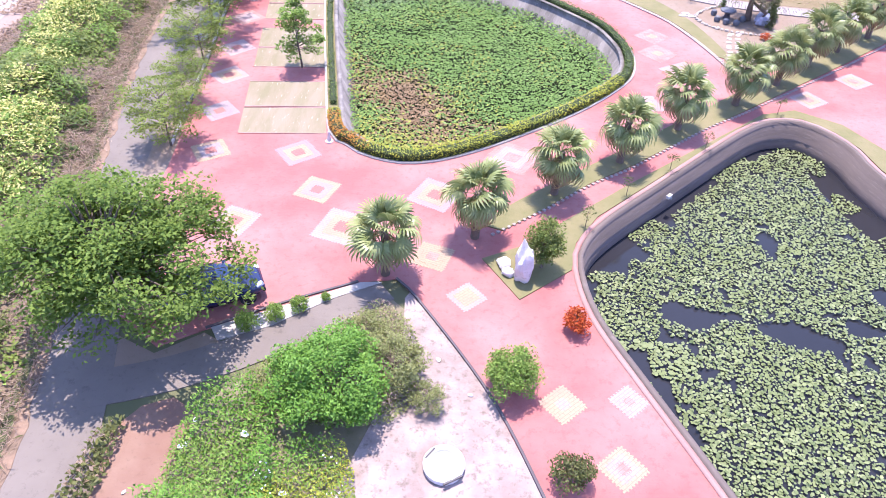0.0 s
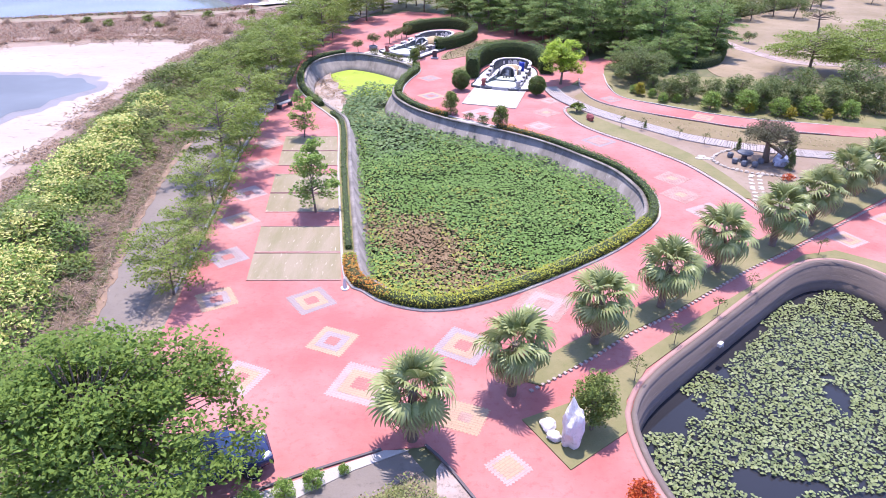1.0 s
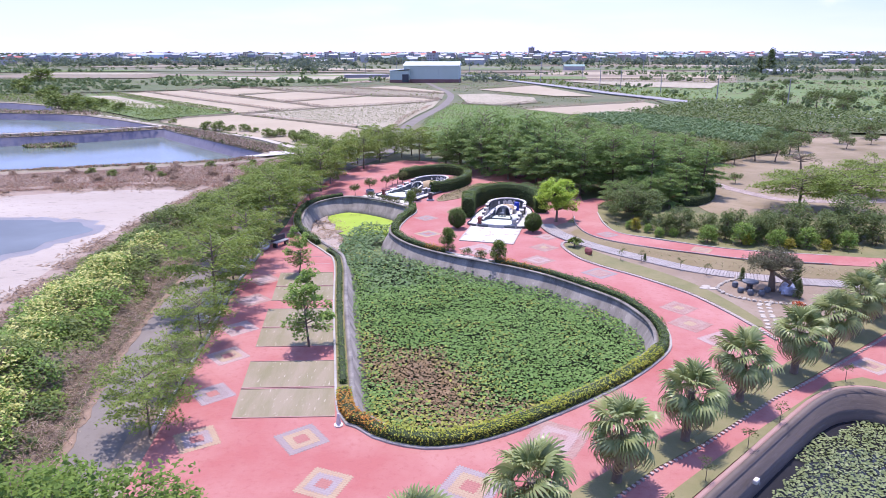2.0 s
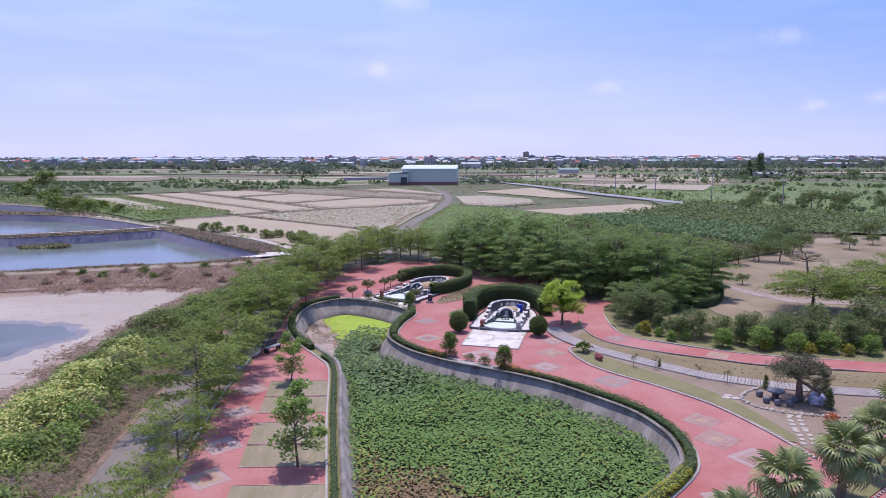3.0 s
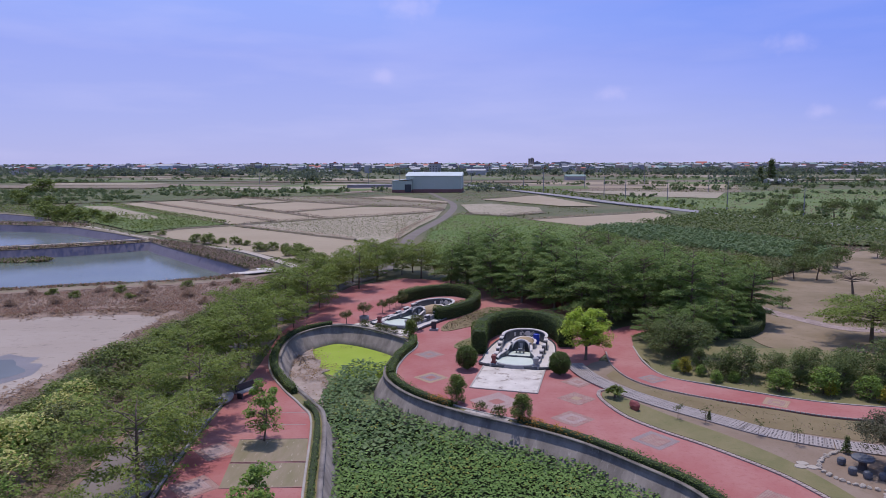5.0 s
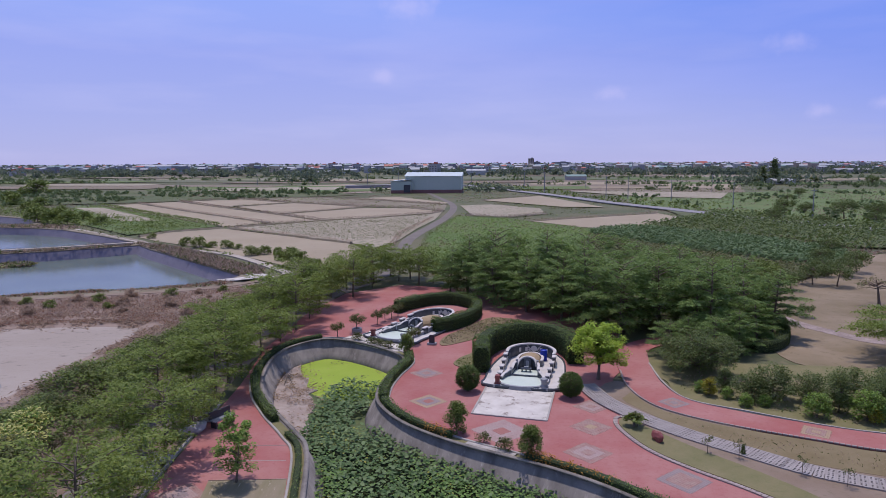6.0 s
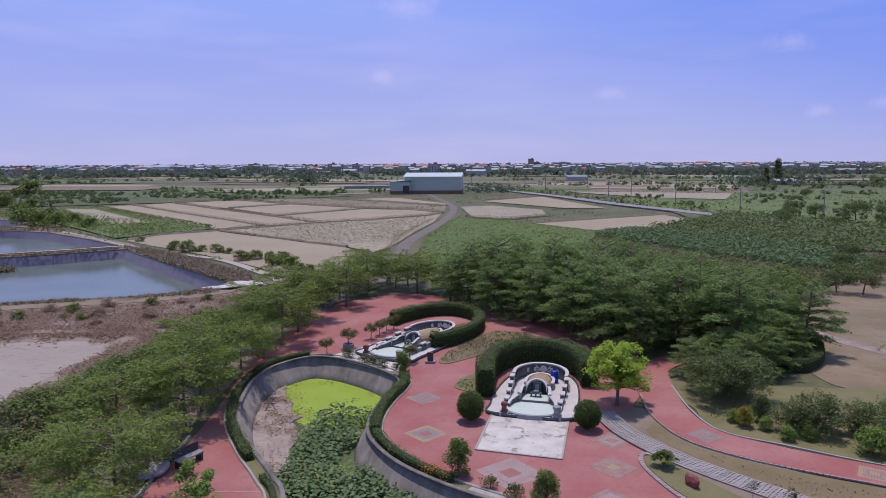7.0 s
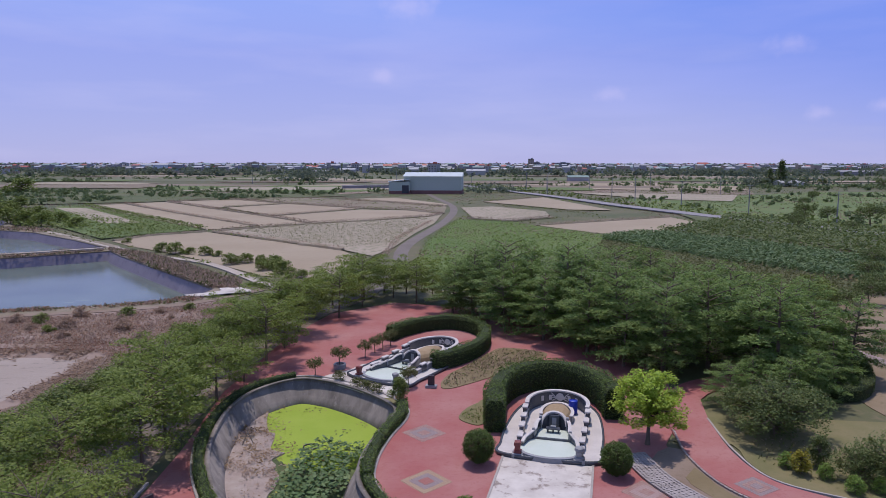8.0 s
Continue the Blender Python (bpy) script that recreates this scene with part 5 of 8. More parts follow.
lit = lit[inside(lit, aside(RIM_MAIN, -0.3))]
lit_kind = (value_noise(lit, 1.2, 91) + rng(92).normal(0, 0.12, len(lit)) > 0.55).astype(int) + (value_noise(lit, 1.6, 95) + rng(96).normal(0, 0.1, len(lit)) > 0.62)
tagged(part("plant_litter", leaf_mesh("plant_litter", np.c_[lit, WATER_Z + 0.16 + 0.2 * rng(93).random(len(lit))], 0.2, REED, LOTUS_BROWN, LEAF_OLIVE, seed=94, flat=0.6, narrow=0.4, slots=lit_kind), None, None), "dead stems and leaves on the muddy shore", "plant litter", kind="stuff")
speck = scatter(weed_line, 0.42, 98)
speck = speck[value_noise(speck, 1.3, 99) > 0.68]
tagged(part("floating_leaves", disc_mesh("floating_leaves", np.c_[speck, np.full(len(speck), WATER_Z + 0.035)], 0.075, LEAF_OLIVE, LOTUS_BROWN, seed=100, tilt=0.1, cup=0.1, sides=6, slots=(rng(101).random(len(speck)) < 0.4).astype(int)), None, None), "scattered dead leaves on the duckweed", "leaves", kind="stuff")
# ---- paving details ----
PAVE = {
    "white": surface("white_pavers", (0.345, 0.26, 0.243), (0.325, 0.195, 0.182), (0.295, 0.185, 0.172), big=1.2, fine=8.0, tiles=0.13),
    "grey": surface("grey_pavers", (0.261, 0.205, 0.202), (0.230, 0.170, 0.171), (0.292, 0.231, 0.225), big=1.2, fine=8.0, tiles=0.13),
    "blue": surface("blue_grey_pavers", (0.275, 0.232, 0.236), (0.27, 0.185, 0.185), (0.295, 0.225, 0.22), big=1.2, fine=8.0, tiles=0.13),
    "yellow": surface("yellow_pavers", (0.345, 0.252, 0.165), (0.325, 0.205, 0.15), (0.30, 0.175, 0.13), big=1.2, fine=8.0, tiles=0.13),
    "red": surface("red_pavers", (0.315, 0.135, 0.118), (0.30, 0.115, 0.10), (0.34, 0.18, 0.155), big=1.2, fine=8.0, tiles=0.13),
    "worn": surface("worn_pavers", (0.315, 0.215, 0.185), (0.28, 0.135, 0.12), (0.335, 0.245, 0.205), big=1.6, fine=4.0, amount=0.9, tiles=0.13),
}


def ring_of(half):
    n = max(4, int(2 * half / 0.14))
    pts = []
    for side in range(4):
        a = math.pi / 2 * side
        for k in range(n):
            for s, out in ((k / n, 0.0), ((k + 0.5) / n, 0.0), ((k + 0.5) / n, 0.06), ((k + 0.995) / n, 0.06)):
                x, y = -half + 2 * half * s, -half - out
                pts.append((x * math.cos(a) - y * math.sin(a), x * math.sin(a) + y * math.cos(a)))
    return np.array(pts)


def mosaic(x, y, half, turn, bands, stretch=1.0, z=0.0):
    """A square of coloured pavers set in the red paving, band within band."""
    ob = thing("paving_mosaic", "square paver mosaic of %s bands in the red paving" % " and ".join(bands[:2]), "mosaic", pose(x, y, z, 0, 0, turn) @ Matrix.Diagonal((1, stretch, 1, 1)), "paver mosaics of the square")
    sizes = [half, half * 0.66, half * 0.3]
    for k, (band, s) in enumerate(zip(bands, sizes)):
        part("band", sheet("band", ring_of(s), 0.006 + 0.005 * k, PAVE[band], skirt=0.02), None, ob, "%s pavers" % band)


MOSAICS = [(-8.05, 30.6, 0.92, 36, "grey yellow red"), (-6.5, 27.3, 0.86, -22, "yellow blue red"), (-9.95, 24.7, 0.86, -22, "white yellow red"), (-4.85, 24.4, 1.1, -20, "white yellow red"),
           (-0.6, 27.1, 1.05, -28, "blue yellow red"), (-12.75, 30.6, 0.85, 30, "yellow blue red"), (-13.4, 34.8, 0.85, 40, "blue grey red"), (-14.0, 39.3, 0.9, 42, "white yellow red"),
           (-14.5, 43.3, 0.9, 42, "white white red"), (-15.0, 48.4, 0.95, 44, "worn white grey"), (-15.3, 52.8, 0.95, 44, "worn white grey"), (0.9, 20.0, 0.6, 40, "white yellow yellow"),
           (-0.6, 22.5, 0.75, -20, "yellow yellow worn"), (3.4, 30.6, 1.2, -30, "worn white worn"), (11.7, 36.8, 0.9, 10, "white white worn"), (15.2, 41.2, 1.1, 30, "white worn worn"),
           (14.1, 43.9, 1.0, 40, "worn worn yellow"), (14.3, 46.7, 0.9, 40, "worn worn yellow"), (10.6, 54.2, 1.0, 38, "grey worn worn"), (6.3, 57.7, 1.0, 40, "worn white worn"),
           (7.3, 61.5, 0.95, 40, "worn worn yellow"), (8.1, 65.1, 0.9, 40, "worn white worn"), (1.6, 60.9, 1.35, 36, "white white red"), (-3.1, 66.3, 0.95, 42, "yellow grey red"),
           (-3.4, 72.7, 0.95, 42, "worn grey worn"), (4.3, 14.7, 0.6, 40, "yellow yellow white"), (6.7, 14.9, 0.5, 40, "white white worn"), (6.0, 12.2, 0.6, 40, "yellow white worn")]
for x, y, half, turn, bands in MOSAICS:
    mosaic(x, y, half, turn, bands.split())
mosaic(22.0, 37.8, 0.8, 30, ["white", "yellow", "worn"])
mosaic(25.9, 40.4, 0.8, 30, ["white", "yellow", "worn"])
mosaic(13.9, 65.6, 0.75, 30, ["grey", "worn", "grey"], z=0.075)
mosaic(20.9, 60.4, 0.75, 55, ["yellow", "worn", "yellow"], z=0.075)

# grass-block parking bays
BAY_GRASS = surface("worn_bay_grass", (0.245, 0.198, 0.138), (0.185, 0.16, 0.09), (0.42, 0.35, 0.29), big=0.5, fine=2.2, amount=1.0, fleck_at=(0.60, 0.68), stretch=(2.6, 0.55, 1.0))
for y0, y1 in ((32.4, 35.25), (35.4, 38.5), (40.5, 43.3), (43.45, 46.6), (48.2, 51.1), (51.25, 54.4)):
    q = []
    for y in (y0, y1):
        xr = -6.85 - (y - 32.4) * 0.158
        q.append(((-11.75 - (y - 32.4) * 0.122, y), (xr, y + 0.15)))
    loop = [q[0][0], q[0][1], q[1][1], q[1][0]]
    bay = tagged(part("parking_bay", sheet("parking_bay", np.array(loop), 0.012, BAY_GRASS, skirt=0.03), None, None), "parking bay of worn brown grass blocks with broken edging", "parking bay", "parking bays")
    for a, b in ((loop[0], loop[1]), (loop[3], loop[2])):
        mid, way = (np.array(a) + np.array(b)) / 2, np.array(b) - np.array(a)
        bm = box(bmesh.new(), (np.linalg.norm(way), 0.07, 0.03), (mid[0], mid[1], 0.018), math.atan2(way[1], way[0]))
        part("edging", bm, PAVE["worn"], bay)
for y in (56.8, 58.9):
    bm = box(bmesh.new(), (3.4, 0.09, 0.008), (-12.6, y, 0.006))
    setting("bay_line_%d" % int(y), bm, "thin white painted parking line", "road marking", PAVE["white"])


def row_of_blocks(owner_name, label, category, line, step, size, material, z, name):
    """Single blocks set along a line, each a part of one row."""
    ob = thing(owner_name, label, category, kind="structure")
    bm = box(bmesh.new(), size, (0, 0, size[2] / 2), 0.0)
    me = bpy.data.meshes.new(name)
    bm.to_mesh(me)
    bm.free()
    me.materials.append(material)
    seg = np.r_[0, np.cumsum(np.linalg.norm(np.diff(line, axis=0), axis=1))]
    for s in np.arange(step / 2, seg[-1], step):
        p = np.array([np.interp(s, seg, line[:, k]) for k in (0, 1)])
        q = np.array([np.interp(min(s + 0.05, seg[-1]), seg, line[:, k]) for k in (0, 1)])
        r0 = np.array([np.interp(max(s - 0.05, 0), seg, line[:, k]) for k in (0, 1)])
        a = math.atan2(*(q - r0)[::-1])
        part(name, me, None, ob, at=pose(p[0], p[1], z, 0, 0, math.degrees(a)))
    return ob


KERB_PIECE = surface("kerb_stone", (0.36, 0.30, 0.275), (0.28, 0.22, 0.20), (0.44, 0.39, 0.36), big=1.0, fine=8.0, per_piece=0.7)
kerb_road = curve_through([(10.2, 62.6), (9.5, 63.2), (9.0, 62.2), (9.15, 60.4), (9.9, 57.9), (11.4, 55.6), (13.2, 53.5), (14.6, 51.6), (16.0, 49.4), (17.0, 46.8), (17.8, 44.0), (18.4, 41.2)], False, 0.4)
row_of_blocks("kerb_row", "row of pale square kerb stones along the red drive", "kerb", kerb_road, 0.3, (0.26, 0.26, 0.08), KERB_PIECE, 0.0, "kerb_stone")
palm_edge = curve_through([(2.0, 24.0), (2.9, 24.65), (4.8, 26.1), (7.2, 28.15), (9.9, 30.05), (14.6, 33.9), (18.0, 36.3), (27.0, 43.1), (35.0, 49.6)], False, 0.5)
row_of_blocks("palm_edging", "row of spaced pale blocks edging the palm strip", "edging", palm_edge, 0.32, (0.14, 0.14, 0.08), KERB_PIECE, 0.0, "edging_block")
path_low = curve_through([(12.1, 73.0), (11.65, 69.0), (12.5, 64.9), (15.5, 61.9), (20.4, 59.1), (23.7, 57.5), (30.0, 56.1)], False, 0.4)
row_of_blocks("path_edging", "edging of small pale blocks along the garden path", "edging", path_low, 0.3, (0.24, 0.12, 0.09), KERB_PIECE, 0.06, "edging_block")
path_up = curve_through([(15.0, 75.0), (14.6, 70.0), (15.2, 66.3), (18.3, 64.0), (21.7, 61.7), (25.0, 60.2), (31.0, 58.7)], False, 0.4)
setting("path_kerb", sweep("path_kerb", path_up, [(-0.06, 0.0), (-0.06, 0.1), (0.06, 0.1), (0.06, 0.0)], False, KERB), "narrow pale kerb of a garden path", "kerb")

# lattice grass pavers
def lattice_paver():
    bm = bmesh.new()
    for u in (-0.2, 0.0, 0.2):
        box(bm, (0.105, 0.47, 0.08), (u, 0, 0.04), 0.0)
    for w in (-0.2, 0.0, 0.2):
        box(bm, (0.47, 0.105, 0.076), (0, w, 0.04), 0.0)
    me = bpy.data.meshes.new("lattice_paver")
    bm.to_mesh(me)
    bm.free()
    me.materials.append(surface("lattice_concrete", (0.34, 0.30, 0.285), (0.27, 0.235, 0.22), (0.40, 0.365, 0.35), big=1.0, fine=9.0, per_piece=0.6))
    return me


lattice = thing("lattice_path", "footpath of pale concrete lattice grass pavers", "path", kind="structure")
lat_mesh = lattice_paver()
lat_line = curve_through([(8.6, 69.6), (9.1, 66.6), (10.1, 64.2), (11.3, 62.2), (13.2, 59.8), (15.4, 57.5), (17.6, 55.3), (19.8, 53.9), (22.0, 52.9), (26.0, 51.6), (34.0, 50.2)], False, 0.1)
seg = np.r_[0, np.cumsum(np.linalg.norm(np.diff(lat_line, axis=0), axis=1))]
nrm = normals_2d(lat_line, False)
for s in np.arange(0.3, seg[-1], 0.49):
    k = int(np.searchsorted(seg, s))
    for o in (-0.5, 0.0, 0.5):
        p = lat_line[k] + nrm[k] * o
        part("lattice_paver", lat_mesh, None, lattice, at=pose(p[0], p[1], 0.05, 0, 0, math.degrees(math.atan2(nrm[k][0], -nrm[k][1]))))
# the dark drain along the square's edge
DRAIN = surface("drain_edge", (0.09, 0.075, 0.08), (0.13, 0.11, 0.11), (0.06, 0.05, 0.05))
for k, pts in enumerate(([(-2.1, 21.0), (-1.1, 19.75), (1.6, 15.25), (3.3, 11.1), (4.6, 7.0)], [(-3.7, 20.75), (-6.4, 19.5), (-9.4, 17.9)])):
    setting("drain_%d" % (k + 1), sweep("drain", curve_through(pts, False, 0.5), [(-0.05, 0.0), (-0.05, 0.07), (0.05, 0.07), (0.05, 0.0)], False, DRAIN), "thin dark edging at the square's border", "edging")
# ---- graves ----
GRANITE = surface("dark_granite", (0.055, 0.06, 0.07), (0.09, 0.095, 0.11), (0.14, 0.14, 0.15), big=1.5, fine=25.0, rough=0.25, bump=0.05, spec=0.5)
GREY_STONE = surface("grey_granite", (0.24, 0.24, 0.25), (0.32, 0.32, 0.33), (0.15, 0.15, 0.16), big=1.5, fine=22.0, rough=0.5, bump=0.08)
WHITE_STONE = surface("white_granite", (0.56, 0.515, 0.485), (0.45, 0.41, 0.385), (0.36, 0.33, 0.31), big=0.9, fine=10.0, rough=0.6, bump=0.08)
PALE_JADE = surface("pale_green_terrazzo", (0.50, 0.56, 0.48), (0.56, 0.60, 0.54), (0.42, 0.47, 0.40), big=0.8, fine=12.0, rough=0.5, bump=0.05)
MOUND = surface("mound_earth", (0.30, 0.21, 0.12), (0.36, 0.27, 0.17), (0.2, 0.18, 0.08), big=1.5, fine=9.0)
RED_BROWN = surface("red_brown_stone", (0.20, 0.055, 0.05), (0.26, 0.08, 0.07), (0.14, 0.04, 0.04), big=2.0, fine=14.0, rough=0.45)


def wall_arc(name, line, thick, height, owner, face, cap, cap_h=0.1, drop=None):
    """A curved low wall with an overhanging coping; drop: heights along the line."""
    n = len(line)
    hs = np.full(n, height) if drop is None else np.asarray(drop)
    nr = normals_2d(line, False)
    def band(o0, o1, z0, z1):
        v = np.concatenate([np.c_[line + nr * o, z][:, None] for o, z in ((o0, z0), (o0, z1), (o1, z1), (o1, z0))], 1).reshape(-1, 3)
        f = []
        for i in range(n - 1):
            for j in range(4):
                a, b = i * 4 + j, i * 4 + (j + 1) % 4
                f.append([a, b, b + 4, a + 4])
        f += [[0, 1, 2, 3], [4 * n - 1, 4 * n - 2, 4 * n - 3, 4 * n - 4]]
        return mesh_from(name, v, f)
    t = thick / 2
    w = part(name, band(-t, t, np.zeros(n), hs), face, owner)
    part("coping", band(-t - 0.03, t + 0.03, hs, hs + cap_h * 0.75), cap, w, "pale stone coping")
    return w


def arc(cx, cy, rx, ry, a0, a1, n=28):
    a = np.radians(np.linspace(a0, a1, n))
    return np.stack([cx + rx * np.cos(a), cy + ry * np.sin(a)], 1)


def loft(name, rings, material, owner, label=""):
    v = np.concatenate(rings)
    n = len(rings[0])
    f = []
    for k in range(len(rings) - 1):
        for i in range(n):
            a, b = k * n + i, k * n + (i + 1) % n
            f.append([a, b, b + n, a + n])
    f.append([(len(rings) - 1) * n + i for i in range(n)])
    return part(name, mesh_from(name, v, f, material, smooth=False), None, owner, label)


def flat_slab(name, outline, z0, z1, material, owner, label=""):
    o = np.asarray(outline)
    return part(name, sheet(name, o, z1, material, skirt=z1 - z0), None, owner, label)


def grave(at, label, barrel, long=1.0):
    """A horseshoe family grave: terrace, forecourt, mound, headstone, altar and stepped side walls. Its front is at y = 0."""
    g = thing("family_grave", label, "grave", at)
    L = long
    terrace = curve_through([(-2.5, 0.25), (2.5, 0.25), (2.9, 1.6 * L), (2.95, 4.2 * L), (2.55, 7.0 * L), (1.5, 8.7 * L), (0, 9.2 * L), (-1.5, 8.7 * L), (-2.55, 7.0 * L), (-2.95, 4.2 * L), (-2.9, 1.6 * L)], True, 0.3)
    flat_slab("terrace", terrace, 0.0, 0.16, WHITE_STONE, g, "white granite terrace")
    edge = sweep("terrace_edge", terrace[:], [(-0.06, 0.02), (-0.06, 0.24), (0.06, 0.24), (0.06, 0.02)], True, GRANITE)
    part("terrace_edge", edge, None, g, "dark granite border")
    # back wall with pale inlays
    back = arc(0, 6.1 * L, 1.95, 2.1 * L, -14, 194, 40)
    wall = wall_arc("back_wall", back[::-1], 0.2, 1.05, g, GRANITE, WHITE_STONE, 0.12)
    for a, w, h in ((52, 0.2, 0.34), (70, 0.2, 0.34), (110, 0.2, 0.34), (128, 0.2, 0.34)):
        x, y = 1.84 * math.cos(math.radians(a)), 6.1 * L + 1.98 * L * math.sin(math.radians(a))
        part("inlay", box(bmesh.new(), (w, 0.03, h), (0, 0, 0), 0.0), WHITE_STONE, wall, at=pose(x, y, 0.66, 0, 0, a - 90))
    crest = turned([(0.05, -0.02), (0.26, -0.02), (0.27, 0.0), (0.26, 0.02), (0.1, 0.03)], 18)
    part("crest", crest, WHITE_STONE, wall, "pale round carved crest", at=pose(0, 6.1 * L + 1.98 * L, 0.68, 90, 0, 0))
    for s in (-1, 1):
        for k in range(4):
            part("inlay", box(bmesh.new(), (0.34, 0.03, 0.05), (0, 0, 0), 0.0), WHITE_STONE, wall, at=pose(s * (0.38 + 0.03 * k), 6.1 * L + 1.94 * L - 0.02, 0.5 + 0.12 * k, 0, s * (25 - 22 * k), -s * 8))
    # stepped side walls, each a dark block under a pale scroll
    for s in (-1, 1):
        for k in range(4):
            y = (5.3 - 1.15 * k) * L
            x = s * (1.98 - 0.06 * k)
            h = 0.78 - 0.12 * k
            blk = part("side_block", box(bmesh.new(), (0.26, 0.5 * L, h), (0, 0, h / 2), 0.0, 0.03), GRANITE, g, at=pose(x, y, 0.16, 0, 0, 0))
            cap = box(bmesh.new(), (0.36, 0.62 * L, 0.11), (0, 0.04, h + 0.055), 0.0, 0.04)
            part("scroll_cap", cap, WHITE_STONE, blk, "pale scrolled capstone")
        run = np.stack([np.full(14, s * 1.9), np.linspace(5.6 * L, 1.2 * L, 14)], 1)
        run[:, 0] -= s * 0.04 * np.arange(14) / 13
        wall_arc("side_wall", run if s > 0 else run, 0.14, 0.4, g, GREY_STONE, WHITE_STONE, 0.08, drop=0.16 + np.linspace(0.5, 0.16, 14) + 0.07 * np.abs(np.sin(np.linspace(0, 9.4, 14))))
    # mound inside its own low horseshoe
    mound_line = arc(0, 5.6 * L, 1.0, 1.55 * L, -20, 200, 30)
    wall_arc("mound_wall", mound_line[::-1], 0.16, 0.62, g, GREY_STONE, WHITE_STONE, 0.08)
    base = arc(0, 5.6 * L, 0.94, 1.48 * L, 0, 352, 28)
    loft("mound", [np.c_[(base - [0, 5.6 * L]) * q + [0, 5.6 * L], np.full(28, z)] for q, z in ((1, 0.16), (0.98, 0.5), (0.8, 0.74), (0.5, 0.9), (0.15, 0.96))], MOUND, g, "grassed earth mound")
    # arch, headstone and altar
    face = arc(0, 3.7 * L, 0.8, 0.6, 0, 180, 20)
    wall_arc("arch_wall", face[::-1], 0.16, 0.95, g, GRANITE, WHITE_STONE, 0.14, drop=0.55 + 0.6 * np.sin(np.linspace(0, np.pi, 20)))
    stone = box(bmesh.new(), (0.62, 0.14, 0.95), (0, 4.0 * L, 0.63), 0.0, 0.04)
    head = part("headstone", stone, GRANITE, g, "polished dark headstone")
    part("panel", box(bmesh.new(), (0.26, 0.02, 0.6), (0, 4.0 * L - 0.08, 0.66), 0.0), GREY_STONE, head)
    altar = part("altar_table", box(bmesh.new(), (0.85, 0.36, 0.08), (0, 3.3 * L, 0.55), 0.0, 0.015), GRANITE, g, "dark stone altar table")
    for s in (-0.32, 0, 0.32):
        part("leg", box(bmesh.new(), (0.1, 0.24, 0.32), (s, 3.3 * L, 0.35), 0.0, 0.02), GRANITE, altar)
    part("incense_box", box(bmesh.new(), (0.34, 0.2, 0.1), (0, 3.35 * L, 0.64), 0.0, 0.02), GREY_STONE, altar)
    # inner wings that step out to the forecourt
    for s in (-1, 1):
        pts = curve_through([(s * 0.82, 3.8 * L), (s * 0.98, 3.2 * L), (s * 1.05, 2.5 * L), (s * 1.4, 2.0 * L), (s * 1.6, 1.3 * L)], False, 0.12)
        n = len(pts)
        drop = 0.16 + np.linspace(0.72, 0.22, n) + 0.09 * np.abs(np.sin(np.linspace(0, 9.0, n)))
        wall_arc("wing_wall", pts, 0.14, 0.5, g, GRANITE, WHITE_STONE, 0.1, drop=drop)
        for y, h in ((3.75, 0.95), (2.45, 0.7)):
            part("pillar", box(bmesh.new(), (0.17, 0.17, h), (s * (0.82 if y > 3 else 1.08), y * L, 0.16 + h / 2), 0.0, 0.02), GREY_STONE, g)
    # forecourt
    flat_slab("inner_court", [(-0.95, 2.4 * L), (0.95, 2.4 * L), (0.85, 3.7 * L), (-0.85, 3.7 * L)], 0.16, 0.3, PALE_JADE, g, "pale green terrazzo floor")
    court = np.concatenate([arc(0, 1.0 * L, 1.75, 1.05, 180, 360, 24), [(1.62, 1.9 * L), (1.2, 2.35 * L), (-1.2, 2.35 * L), (-1.62, 1.9 * L)]])
    flat_slab("forecourt", court, 0.16, 0.24, PALE_JADE, g, "pale green half-round forecourt")
    rim = arc(0, 1.0 * L, 1.8, 1.1, 182, 358, 30)
    part("forecourt_step", sweep("forecourt_step", rim, [(-0.12, 0.0), (-0.12, 0.3), (0.1, 0.3), (0.14, 0.0)], False, GREY_STONE), None, g, "grey granite step")
    part("threshold", box(bmesh.new(), (2.3, 0.12, 0.12), (0, 2.36 * L, 0.3), 0.0, 0.02), GRANITE, g)
    for s, mat, lab in ((-1, RED_BROWN, "red-brown stone lantern post"), (1, GREY_STONE, "grey stone urn post")):
        post = part("post", turned([(0.3, 0.0), (0.3, 0.28), (0.2, 0.32), (0.22, 0.6), (0.28, 0.66), (0.26, 0.8), (0.16, 0.86)], 4 if s < 0 else 16), mat, g, lab, at=pose(s * 1.72, 0.35 * L, 0.1, 0, 0, 45))
        part("plinth", box(bmesh.new(), (0.62, 0.62, 0.24), (s * 1.72, 0.35 * L, 0.16), 0.0, 0.03), GREY_STONE, g)
    return g


grave_at = pose(2.25, 63.15, 0, 0, 0, -14) @ pose(0, 5.5, 0)
grave(grave_at, "horseshoe family grave of white and dark granite", True, 1.12)
front = [(-0.15, 63.85), (4.65, 62.5), (6.1, 68.3), (1.25, 69.6)]
setting("grave_apron", sheet("grave_apron", np.array(front), 0.03, WHITE_PAVING, skirt=0.05), "bleached white terrazzo apron with dark stains", "pavement")
for k, (a, b) in enumerate(((0, 1), (1, 2), (3, 0))):
    line = curve_through([front[a], front[b]], False, 0.5)
    setting("apron_edge_%d" % (k + 1), sweep("apron_edge", line, [(-0.06, 0.0), (-0.06, 0.07), (0.06, 0.07), (0.06, 0.0)], False, KERB), "thin pale edging of the apron", "edging")
grave(pose(-7.5, 82.2, 0, 0, 0, -31), "older horseshoe family grave of grey and dark granite", False, 1.36)
